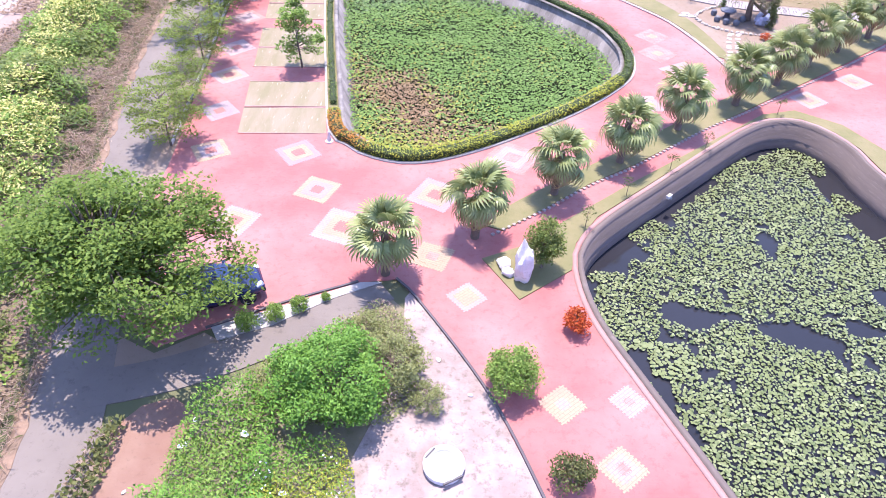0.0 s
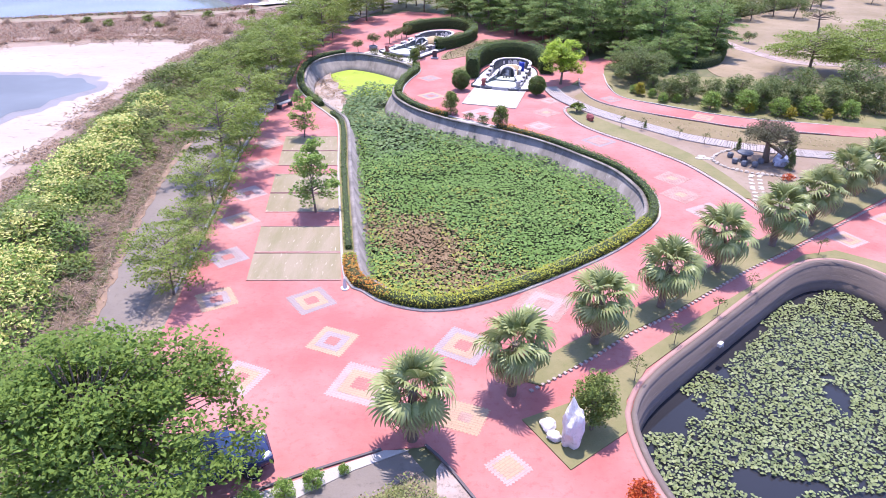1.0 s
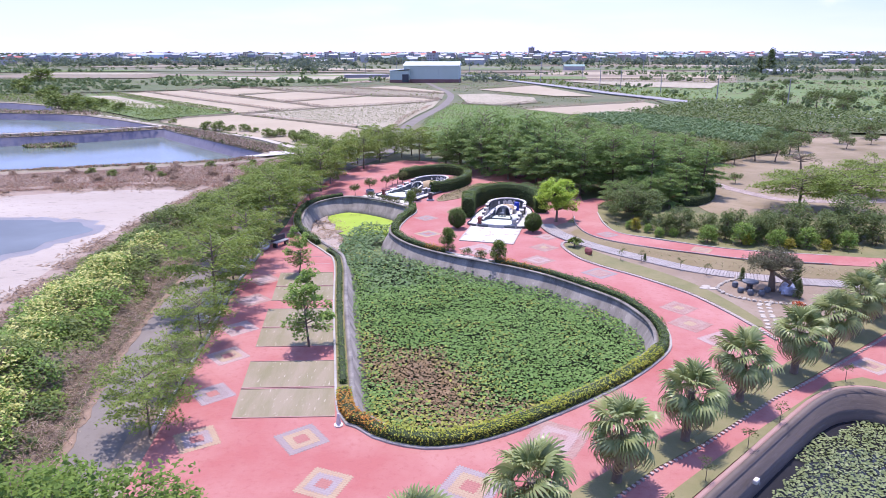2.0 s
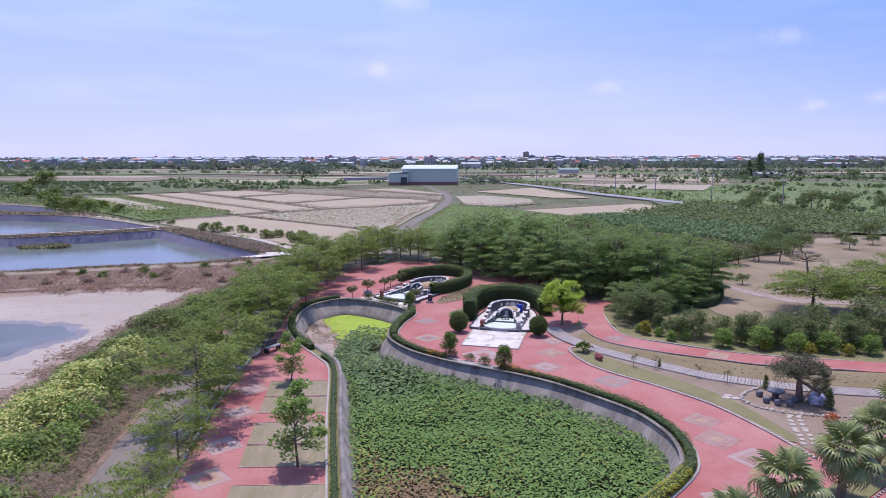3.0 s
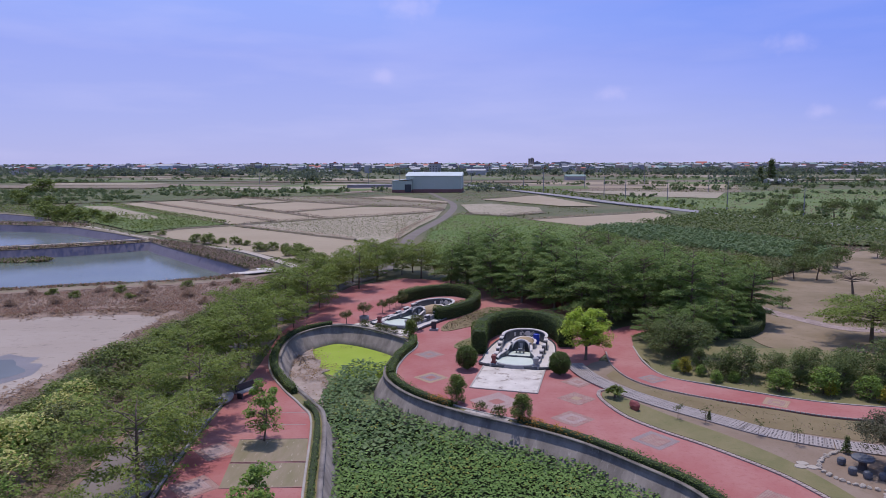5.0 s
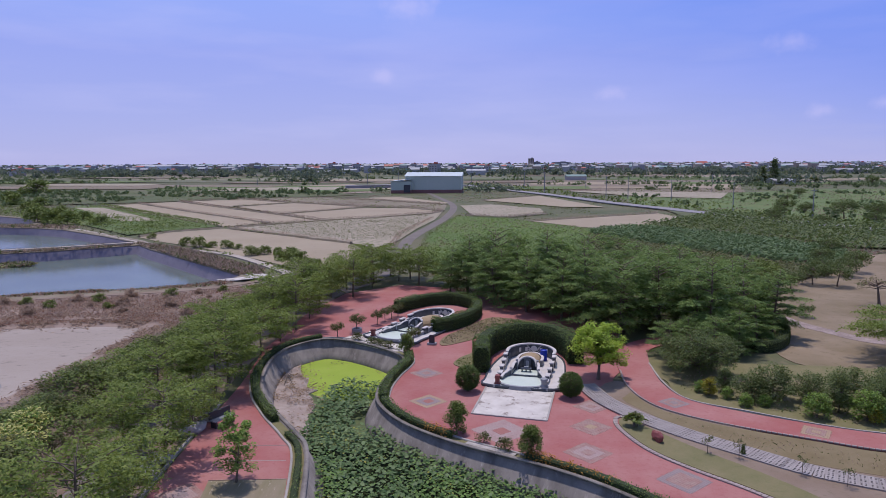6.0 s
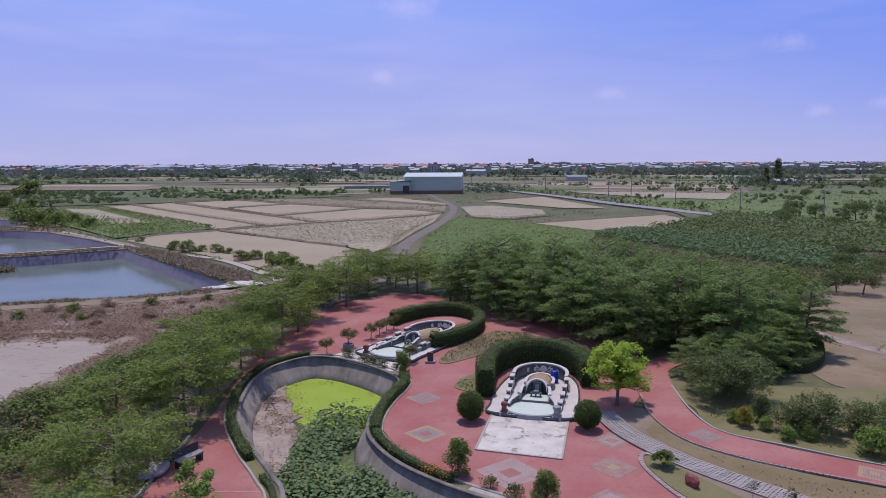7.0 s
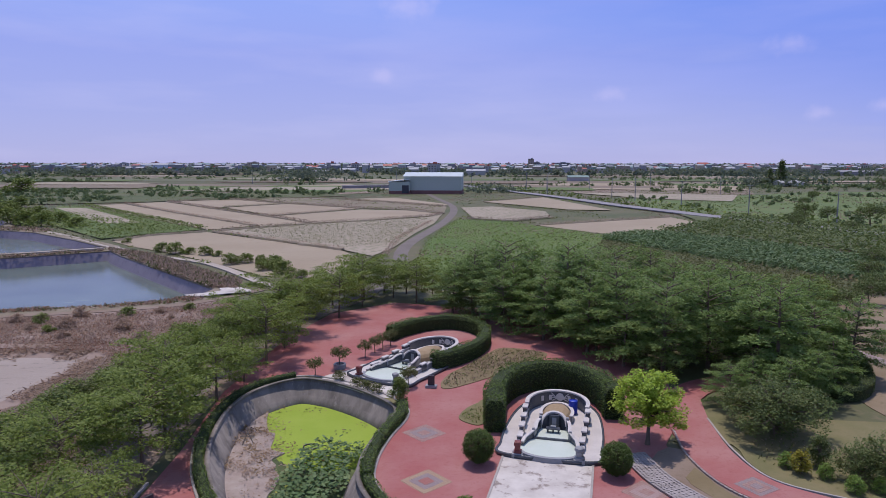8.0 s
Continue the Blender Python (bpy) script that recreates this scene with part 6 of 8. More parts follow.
setting("grave_apron_2", sheet("grave_apron_2", curve_through([(-11.6, 83.4), (-9.2, 81.0), (-6.1, 78.9), (-4.6, 81.6), (-3.4, 84.0), (-5.0, 85.0), (-8.4, 87.2), (-9.8, 85.4)], True, 0.5), 0.03, WHITE_PAVING, skirt=0.05), "pale terrazzo forecourt beside the pond wall", "pavement")
BLUE_PLASTIC = surface("blue_plastic", (0.02, 0.05, 0.38), (0.02, 0.045, 0.32), (0.04, 0.07, 0.42), rough=0.4, bump=0.0)
drum = tagged(part("barrel", turned([(0.27, 0), (0.29, 0.05), (0.29, 0.28), (0.305, 0.3), (0.29, 0.32), (0.29, 0.58), (0.305, 0.6), (0.29, 0.62), (0.28, 0.88), (0.24, 0.9), (0.24, 0.86), (0.05, 0.85)], 24), BLUE_PLASTIC, None, at=pose(6.35, 75.6, 0.16)), "blue plastic barrel standing in the grave terrace", "barrel")
DARK_STONE = surface("black_stone", (0.05, 0.045, 0.05), (0.08, 0.07, 0.075), (0.03, 0.03, 0.03), rough=0.4)
stele = thing("stele", "small dark stone stele on a grey plinth", "stele", pose(-3.1, 81.2, 0, 0, 0, -8))
part("slab", box(bmesh.new(), (0.5, 0.14, 0.75), (0, 0, 0.55), 0.0, 0.03), DARK_STONE, stele)
part("plinth", box(bmesh.new(), (0.85, 0.5, 0.2), (0, 0, 0.1), 0.0, 0.03), GREY_STONE, stele)

# hedges behind the graves
hedge("hedge", "tall dark clipped hedge curving behind a grave", curve_through([(1.0, 72.8), (1.1, 75.2), (1.7, 77.8), (3.0, 80.0), (5.0, 81.2), (7.1, 80.7), (8.5, 78.7), (9.0, 76.2), (8.9, 74.9)], False, 0.35), 1.25, 2.1, HEDGE_GREEN, 21, density=110, leaf=0.13)
hedge("hedge", "dark clipped hedge curving round a grave", curve_through([(-3.0, 85.6), (-1.2, 87.0), (0.8, 90.0), (1.7, 93.6), (1.2, 97.0), (-0.9, 99.2), (-3.6, 98.8), (-6.0, 96.6), (-7.2, 94.6)], False, 0.35), 0.95, 1.4, HEDGE_GREEN, 22, density=110, leaf=0.13)
hedge("hedge", "dark low hedge at the edge of the wood", curve_through([(25.2, 78.5), (27.2, 79.0), (29.2, 81.2), (31.0, 85.0), (32.5, 89.0), (33.0, 92.0)], False, 0.4), 1.0, 1.0, LEAF_DARK, 23)


def ball_shrub(x, y, size, label, seed):
    return tree("clipped_shrub", label, "shrub", "ball", 1.95 * size, 0.92 * size, 0.12 * size, 0.09, 300, 12000, 0.085, 0.17, 0.4, 0.95, HEDGE_GREEN, seed, place(x, y))


ball_shrub(-0.25, 68.4, 1.0, "dark green shrub clipped to a ball on a short trunk", 31)
ball_shrub(7.0, 66.9, 0.95, "dark green ball shrub on a short trunk", 32)
cone = tree("shrub", "upright olive green shrub growing out of the hedge", "shrub", "lofty", 2.0, 0.72, 0.15, 0.06, 60, 4200, 0.11, 0.3, 0.35, 0.9, LEAF_MID, 33, place(-1.2, 60.6), "shrubs on the pond wall")
copy_thing(cone, place(2.9, 57.0, 0, 70, 0.95))
copy_thing(cone, place(-5.2, 77.6, 0, 30, 0.95))
small_bush = tree("small_bush", "small dusty bush on the pond wall", "shrub", "round", 0.6, 0.42, 0.1, 0.03, 14, 500, 0.1, 0.22, 0.2, 0.8, LEAF_OLIVE, 34, place(0.4, 59.2), "small bushes on the pond wall")
for x, y in ((1.5, 58.0), (-8.6, 81.2), (-7.8, 80.6), (-7.0, 79.9), (-10.2, 82.9)):
    copy_thing(small_bush, place(x, y, 0, 60 * x, 1.2))
little_tree = tree("small_tree", "small round-headed tree in a stone ring", "tree", "round", 1.9, 0.75, 0.9, 0.05, 24, 1500, 0.12, 0.32, 0.3, 0.8, LEAF_OLIVE, 35, place(-10.6, 85.9), "small trees by the older grave")
copy_thing(little_tree, place(-4.8, 81.3, 0, 60, 0.85))
copy_thing(little_tree, place(-12.2, 83.8, 0, 140, 0.8))
for k, (x, y) in enumerate([(-8.2, 90.4), (-7.6, 91.6), (-7.0, 92.8), (-8.9, 89.0)]):
    copy_thing(little_tree, place(x, y, 0, 77 * k, 0.8))
ring = tagged(part("tree_ring", turned([(0.5, 0), (0.52, 0.35), (0.5, 0.42), (0.36, 0.42), (0.34, 0.2), (0.05, 0.18)], 20), GREY_STONE, None, at=pose(-10.6, 85.9, 0.0)), "round grey stone planter ring", "planter")
tree("shade_tree", "round bright yellow-green tree", "tree", "lobed", 4.5, 2.3, 0.3, 0.15, 140, 11500, 0.18, 0.44, 0.55, 0.8, leafy("lime_foliage", (0.23, 0.36, 0.04), (0.46, 0.58, 0.085), (0.36, 0.47, 0.06), through_light=0.4), 76, place(9.9, 71.0))
tree("shade_tree", "low dark spreading tree beside the path", "tree", "lobed", 4.2, 3.4, 0.0, 0.16, 170, 15000, 0.17, 0.66, 0.5, 0.55, LEAF_DARK, 37, place(18.2, 72.6, -0.5))

# ---- the corner bed with the rock ----
ROCK = surface("white_rock", (0.62, 0.59, 0.58), (0.45, 0.42, 0.42), (0.34, 0.31, 0.30), big=1.6, fine=5.0, fleck_at=(0.55, 0.7), bump=0.8)


def boulder(name, label, x, y, size, seed, material=None, z=0.0, group=""):
    bm = bmesh.new()
    bmesh.ops.create_icosphere(bm, subdivisions=3, radius=1.0)
    off = Vector((seed * 3.7, seed * 1.3, seed * 0.7))
    for v in bm.verts:
        d = 1 + 0.35 * noise.noise(v.co * 1.3 + off) + 0.12 * noise.noise(v.co * 3.5 + off)
        v.co = Vector((v.co.x * size[0] * d, v.co.y * size[1] * d, v.co.z * size[2] * d + size[2] * 0.75))
    return tagged(part(name, bm, material or ROCK, None, at=place(x, y, z, 40 * seed)), label, "rock", group)


boulder("standing_rock", "tall white weathered standing rock", 3.3, 21.2, (0.5, 0.38, 1.15), 2)
boulder("boulder", "small white boulder beside the standing rock", 2.55, 21.95, (0.34, 0.3, 0.24), 3, group="small boulders of the corner bed")
boulder("boulder", "small white boulder beside the standing rock", 2.7, 21.4, (0.3, 0.22, 0.2), 4, group="small boulders of the corner bed")
tree("shrub", "upright dark green shrub behind the rock", "shrub", "round", 2.7, 0.75, 0.2, 0.06, 45, 4200, 0.12, 0.36, 0.25, 0.9, LEAF_MID, 38, place(4.15, 21.9), stems=3)
sapling = tree("sapling", "thin staked sapling with a few leaves", "sapling", "round", 1.25, 0.3, 0.6, 0.018, 9, 130, 0.1, 0.16, 0.3, 0.9, LEAF_OLIVE, 39, place(6.5, 24.8), "saplings along the lawn")
for x, y in ((8.9, 27.4), (11.6, 29.7), (14.0, 31.8), (19.4, 35.9), (10.2, 61.4), (13.1, 57.5), (14.6, 56.8), (17.1, 54.8), (18.7, 53.4)):
    copy_thing(sapling, place(x, y, 0.03, 50 * x, 0.9))
tree("round_bush", "round bright green clipped bush on the red paving", "shrub", "round", 1.75, 0.92, 0.15, 0.07, 60, 6500, 0.1, 0.36, 0.2, 0.9, LEAF_LIGHT, 41, place(2.5, 15.3))
tree("round_bush", "ragged green bush with grey twigs", "shrub", "round", 1.3, 0.6, 0.15, 0.05, 30, 1900, 0.11, 0.3, 0.2, 0.9, LEAF_OLIVE, 42, place(4.2, 11.6))
tree("croton", "small bright red croton bush", "shrub", "round", 1.0, 0.48, 0.1, 0.04, 30, 1300, 0.12, 0.24, 0.2, 0.9, LEAF_RED, 43, place(5.2, 18.3))
kerb_bush = tree("kerb_bush", "small ragged bush on the concrete edging", "shrub", "round", 0.9, 0.48, 0.1, 0.04, 22, 1300, 0.11, 0.25, 0.2, 0.9, LEAF_LIGHT, 44, place(-7.75, 18.0, 0, 0, 0.85), "bushes on the edging strip")
for x, y, s in ((-6.75, 18.5, 0.85), (-5.85, 19.05, 0.8), (-4.9, 19.65, 0.45)):
    copy_thing(kerb_bush, place(x, y, 0, 80 * x, s))

# ---- waste corner ----
tree("large_shrub", "large bushy shrub of fresh green leaves", "shrub", "round", 2.9, 1.95, 0.2, 0.05, 130, 15000, 0.12, 0.46, 0.45, 0.75, LEAF_VIVID, 45, place(-3.9, 14.5), stems=4)
tree("large_shrub", "rambling low shrub with dusty yellow-green leaves", "shrub", "round", 1.7, 1.35, 0.1, 0.04, 60, 5200, 0.1, 0.34, 0.3, 0.75, LEAF_DUSTY, 46, place(-1.9, 15.7), stems=3)
dusty = tree("large_shrub", "low straggling shrub with dusty leaves", "shrub", "round", 1.3, 0.95, 0.1, 0.035, 36, 2400, 0.1, 0.3, 0.3, 0.8, LEAF_DUSTY, 57, place(-5.6, 15.1), "straggling shrubs of the waste corner", stems=3)
copy_thing(dusty, place(-0.5, 14.5, 0, 80, 0.7))
copy_thing(dusty, place(-3.0, 17.6, 0, 150, 0.85))


def weeds(name, label, outline, height, density, leaf, materials, seed, slope=1.0, lean=0.3):
    """A tangle of low plants over an area; one object that nobody could count."""
    loop = curve_through(outline, True, 0.8)
    r = rng(seed)
    p = scatter(loop, 1 / math.sqrt(density), seed)
    h = height * (0.35 + 0.95 * value_noise(p, 2.3, seed) * value_noise(p, 0.9, seed + 1) * 2)
    z = h * r.uniform(0.25, 1.0, len(p))
    slots = None
    if len(materials) > 1:
        pick = value_noise(p, 2.6, seed + 2) + r.normal(0, 0.08, len(p))
        slots = np.clip((pick * len(materials) * 1.3 - 0.15 * len(materials)).astype(int), 0, len(materials) - 1)
    me = leaf_mesh(name, np.c_[p, z], leaf, *materials, seed=seed, flat=0.3, lean=np.array([0, 0, lean]), slots=slots)
    return tagged(part(name, me, None, None), label, "weeds", kind="stuff")


weeds("weeds", "tangle of bright green weeds beside the lane", [(-8.6, 8.6), (-8.8, 11.4), (-8.9, 13.0), (-8.2, 14.4), (-6.9, 15.2), (-5.8, 14.2), (-5.4, 12.0), (-5.2, 8.6)], 1.2, 300, 0.13, [LEAF_VIVID, LEAF_LIGHT, LEAF_VIVID], 51)
weeds("weeds", "yellow-green weeds in small pale blue flower", [(-5.8, 8.4), (-5.9, 11.6), (-4.6, 12.8), (-3.2, 12.6), (-2.6, 10.5), (-3.0, 8.2)], 1.2, 300, 0.12, [LEAF_LIGHT, LEAF_VIVID, LEAF_LIGHT, HEDGE_YELLOW], 58)
weeds("weeds", "thin dry grass and pale weeds", [(-7.4, 15.4), (-5.6, 17.0), (-3.8, 18.4), (-2.3, 19.4), (-1.3, 18.2), (-0.8, 16.4), (-1.0, 14.4), (-1.8, 13.6), (-5.2, 13.6), (-6.6, 14.4)], 0.5, 240, 0.11, [LEAF_DUSTY, LEAF_LIGHT, REED, LEAF_DUSTY], 59)
blooms = scatter(np.array([(-5.9, 9.0), (-5.8, 11.6), (-3.4, 12.4), (-2.9, 10.6), (-3.4, 9.0)]), 0.24, 56)
blooms = blooms[value_noise(blooms, 0.7, 57) > 0.72]
tagged(part("weed_flowers", disc_mesh("weed_flowers", np.c_[blooms, 0.62 + 0.3 * rng(58).random(len(blooms))], 0.035, surface("pale_blue_petals", (0.5, 0.55, 0.75), (0.6, 0.62, 0.78), (0.42, 0.46, 0.68), bump=0.0), seed=59, tilt=0.4, cup=0.2, sides=5), None, None), "small pale blue flowers over the weeds", "flowers", kind="stuff")
weeds("grass_tufts", "dry grass tufts at the lane's edge", [(-12.0, 9.8), (-11.6, 13.0), (-10.8, 13.6), (-11.0, 9.6)], 0.5, 120, 0.2, [LEAF_OLIVE, REED], 52)
well = thing("concrete_ring", "white concrete ring cover lying on dusty ground", "concrete ring", pose(0.1, 12.1, 0.0))
part("ring", turned([(0.68, 0.0), (0.7, 0.22), (0.64, 0.26), (0.5, 0.26), (0.46, 0.16), (0.02, 0.15)], 22), ROCK, well)
part("lip", box(bmesh.new(), (0.7, 0.07, 0.06), (0.3, -0.6, 0.22), 0.5), DARK_STONE, well)
part("lip", box(bmesh.new(), (0.5, 0.07, 0.06), (-0.46, 0.34, 0.24), 0.9), DARK_STONE, well)
RUBBISH = surface("white_rubbish", (0.75, 0.75, 0.76), (0.65, 0.68, 0.72), (0.5, 0.5, 0.5), big=3.0, fine=8.0)
for k, (x, y, s) in enumerate([(-8.5, 12.4, 0.22), (-10.0, 10.9, 0.1), (-8.4, 13.4, 0.12), (-6.6, 12.9, 0.22), (-4.9, 10.8, 0.16), (-5.6, 11.3, 0.12), (-3.9, 10.6, 0.15), (-0.2, 16.6, 0.13), (1.0, 15.0, 0.12)]):
    boulder("litter", "scrap of pale litter among the weeds", x, y, (s * 0.8, s * 0.5, s * 0.25), 5 + k, RUBBISH, 0.35 if k < 7 and k not in (1,) else 0.0, "scraps of litter")

# ---- the parked car ----
CAR_PAINT = surface("navy_car_paint", (0.012, 0.018, 0.06), (0.016, 0.024, 0.075), (0.014, 0.02, 0.065), rough=0.22, bump=0.0, spec=0.6)
CAR_GLASS = surface("car_glass", (0.05, 0.09, 0.14), (0.06, 0.10, 0.15), (0.05, 0.09, 0.13), rough=0.08, bump=0.0, spec=0.7)
RUBBER = surface("rubber", (0.02, 0.02, 0.02), (0.03, 0.03, 0.03), (0.025, 0.025, 0.025), rough=0.8)
ALLOY = surface("alloy", (0.55, 0.56, 0.58), (0.5, 0.5, 0.52), (0.6, 0.6, 0.6), rough=0.3, metal=0.8, bump=0.0)
LAMP_GLASS = surface("lamp_glass", (0.7, 0.72, 0.75), (0.6, 0.62, 0.66), (0.75, 0.75, 0.76), rough=0.12, bump=0.0, spec=0.6)


def hatchback(at):
    c = thing("car", "dark navy blue hatchback parked under a tree", "car", at)
    stations = [(-2.05, 0.62, 0.45, 0.80), (-1.95, 0.78, 0.30, 0.95), (-1.3, 0.86, 0.24, 1.0), (0.0, 0.87, 0.22, 0.98), (0.9, 0.87, 0.24, 0.94), (1.5, 0.84, 0.26, 0.86), (1.9, 0.74, 0.30, 0.74), (2.06, 0.55, 0.42, 0.62)]
    rings = []
    for x, w, lo, hi in stations:
        m = (lo + hi) / 2
        rings.append(np.array([(x, -w * 0.82, lo), (x, -w, m - 0.08), (x, -w, m + 0.12), (x, -w * 0.93, hi - 0.06), (x, -w * 0.7, hi), (x, 0, hi + 0.03), (x, w * 0.7, hi), (x, w * 0.93, hi - 0.06), (x, w, m + 0.12), (x, w, m - 0.08), (x, w * 0.82, lo)]))
    body = loft("body", rings, CAR_PAINT, c)
    body.data.polygons.foreach_set("use_smooth", np.ones(len(body.data.polygons), dtype=bool))
    sec = [(-1.95, 0.62, 0.98), (-1.55, 0.66, 1.34), (-0.9, 0.68, 1.46), (-0.1, 0.68, 1.48), (0.35, 0.66, 1.40), (1.05, 0.70, 0.98)]
    glass = [np.array([(x, -0.8, 0.93), (x, -w, z - 0.06), (x, -w * 0.85, z), (x, 0, z + 0.02), (x, w * 0.85, z), (x, w, z - 0.06), (x, 0.8, 0.93)]) for x, w, z in sec]
    loft("cabin_glass", glass, CAR_GLASS, c, "tinted cabin glass and windscreen")
    roof = [np.array([(x, -w, z - 0.03), (x, -w * 0.8, z + 0.025), (x, 0, z + 0.045), (x, w * 0.8, z + 0.025), (x, w, z - 0.03)]) for x, w, z in ((-1.6, 0.64, 1.31), (-0.9, 0.66, 1.46), (-0.1, 0.66, 1.48), (0.32, 0.64, 1.40))]
    loft("roof", roof, CAR_PAINT, c)
    for x in (-1.25, 1.3):
        for s in (-1, 1):
            tyre = part("wheel", turned([(0.2, -0.09), (0.3, -0.1), (0.325, -0.06), (0.325, 0.06), (0.3, 0.1), (0.2, 0.09)], 24), RUBBER, c, at=pose(x, s * 0.8, 0.325, 90, 0, 0))
            part("rim", turned([(0.02, 0.075), (0.06, 0.08), (0.18, 0.085), (0.215, 0.1), (0.22, 0.06)], 20), ALLOY, tyre, "silver alloy rim") if s < 0 else part("rim", turned([(0.22, -0.06), (0.215, -0.1), (0.18, -0.085), (0.02, -0.075)], 20), ALLOY, tyre, "silver alloy rim")
            for k in range(5):
                part("spoke", box(bmesh.new(), (0.19, 0.045, 0.02), (0.11 * math.cos(1.257 * k), 0.11 * math.sin(1.257 * k), 0.1 if s < 0 else -0.1), 1.257 * k), RUBBER, tyre)
    for s in (-1, 1):
        part("headlight", box(bmesh.new(), (0.36, 0.2, 0.14), (1.84, s * 0.58, 0.70), -s * 0.5, 0.04), LAMP_GLASS, c, "clear headlight")
        part("mirror", box(bmesh.new(), (0.16, 0.2, 0.13), (0.72, s * 0.95, 0.98), 0.0, 0.04), CAR_PAINT, c)
        part("tail_light", box(bmesh.new(), (0.1, 0.22, 0.2), (-2.0, s * 0.6, 0.78), 0.0, 0.03), RED_BROWN, c, "red tail light")
    part("bumper", box(bmesh.new(), (0.16, 1.3, 0.16), (1.99, 0, 0.4), 0.0, 0.05), RUBBER, c)
    return c


hatchback(pose(-9.5, 19.5, 0.0, 0, 0, 24))

# ---- banyan corner ----
tree("banyan", "old weeping fig with a thick trunk and thin grey crown", "tree", "umbrella", 3.4, 1.9, 1.0, 0.24, 60, 7000, 0.12, 0.48, 0.3, 0.7, leafy("grey_foliage", (0.085, 0.088, 0.048), (0.17, 0.165, 0.095), (0.125, 0.12, 0.07)), 47, place(22.1, 50.0), stems=3)
SLATE = surface("blue_grey_stone", (0.105, 0.112, 0.13), (0.15, 0.155, 0.17), (0.07, 0.075, 0.085), big=2.0, fine=10.0, rough=0.6)
stone_table = thing("stone_table", "dark stone garden table", "table", place(20.6, 50.2))
part("top", turned([(0.1, 0.62), (0.56, 0.62), (0.58, 0.66), (0.56, 0.72), (0.1, 0.72)], 20), SLATE, stone_table)
part("foot", turned([(0.28, 0.04), (0.2, 0.3), (0.26, 0.63)], 12), DARK_STONE, stone_table)
stool = tagged(part("stone_stool", turned([(0.15, 0.04), (0.21, 0.12), (0.23, 0.26), (0.2, 0.4), (0.14, 0.44)], 14), SLATE, None, at=place(19.7, 49.6)), "dark drum-shaped stone stool", "stool", "stools round the stone table")
for x, y in ((20.2, 49.1), (20.9, 48.9), (21.6, 49.6), (19.8, 50.8)):
    copy_thing(stool, place(x, y, 0, 0, 1.0))
ORNAMENT = surface("blue_white_rock", (0.34, 0.36, 0.46), (0.5, 0.5, 0.56), (0.2, 0.2, 0.28), big=2.0, fine=5.0, bump=0.8)
boulder("rockery", "bluish white rockery stone under the fig", 22.9, 49.3, (0.7, 0.5, 0.5), 6, ORNAMENT)
CREAM_STONE = surface("cream_stone", (0.40, 0.35, 0.30), (0.33, 0.29, 0.25), (0.27, 0.235, 0.205), big=2.0, fine=9.0, per_piece=0.5)
bmr = bmesh.new()
bmesh.ops.create_icosphere(bmr, subdivisions=2, radius=0.17)
for v in bmr.verts:
    v.co = Vector((v.co.x * 1.15, v.co.y * 0.9, v.co.z * 0.75 + 0.06)) * (1 + 0.3 * noise.noise(v.co * 6))
ring_mesh = bpy.data.meshes.new("edging_stone")
bmr.to_mesh(ring_mesh)
bmr.free()
ring_mesh.materials.append(CREAM_STONE)
stone_ring = thing("stone_ring", "ring of cream edging stones round the fig tree", "edging")
for k, p in enumerate(curve_through([(20.6, 52.4), (19.3, 51.6), (18.3, 50.2), (18.7, 48.8), (19.6, 48.0), (20.6, 47.5), (21.8, 47.2), (23.0, 47.0), (24.2, 47.0)], False, 0.3)):
    part("edging_stone", ring_mesh, None, stone_ring, at=place(p[0], p[1], 0.05, 77 * k, 0.65 + 0.4 * ((k * 7) % 5) / 5))
bms = bmesh.new()
bmesh.ops.create_cone(bms, cap_ends=True, segments=9, radius1=0.3, radius2=0.28, depth=0.06)
for v in bms.verts:
    v.co.x *= 1.25 + 0.2 * noise.noise(v.co * 4)
step_mesh = bpy.data.meshes.new("stepping_stone")
bms.to_mesh(step_mesh)
bms.free()
step_mesh.materials.append(CREAM_STONE)
steps = thing("stepping_path", "curved path of cream stepping stones", "path", kind="structure")
for k, p in enumerate(curve_through([(20.4, 47.4), (20.0, 46.4), (19.6, 45.3), (19.4, 44.2), (19.0, 43.2)], False, 0.45)):
    for o in (-0.3, 0.3):
        part("stepping_stone", step_mesh, None, steps, at=place(p[0] + o, p[1] + 0.2 * ((k * 3) % 4 - 1.5) * 0.4, 0.07, 67 * k + 90 * o, 0.58))
for x, y in ((18.0, 50.4), (17.7, 50.9), (17.4, 50.5)):
    part("stepping_stone", step_mesh, None, steps, at=place(x, y, 0.07, 30 * x, 0.9))
fir = tree("small_conifer", "small dark upright conifer", "tree", "cone", 1.9, 0.45, 0.15, 0.05, 26, 1500, 0.12, 0.25, 0.2, 0.9, LEAF_DARK, 48, place(24.0, 50.4), "small conifers by the fig")
copy_thing(fir, place(20.9, 52.2, 0, 30, 0.55))
copy_thing(fir, place(23.2, 48.4, 0, 130, 0.7))
copy_thing(fir, place(15.0, 57.2, 0, 80, 0.35))
boulder("red_stone", "dark red block of stone on the lawn", 10.8, 59.3, (0.5, 0.25, 0.36), 7, RED_BROWN)
tree("cycad", "small spiky cycad on the lawn tip", "cycad", "umbrella", 0.9, 0.5, 0.3, 0.08, 12, 260, 0.3, 0.3, 0.5, 0.4, LEAF_MID, 49, place(10.0, 61.5))
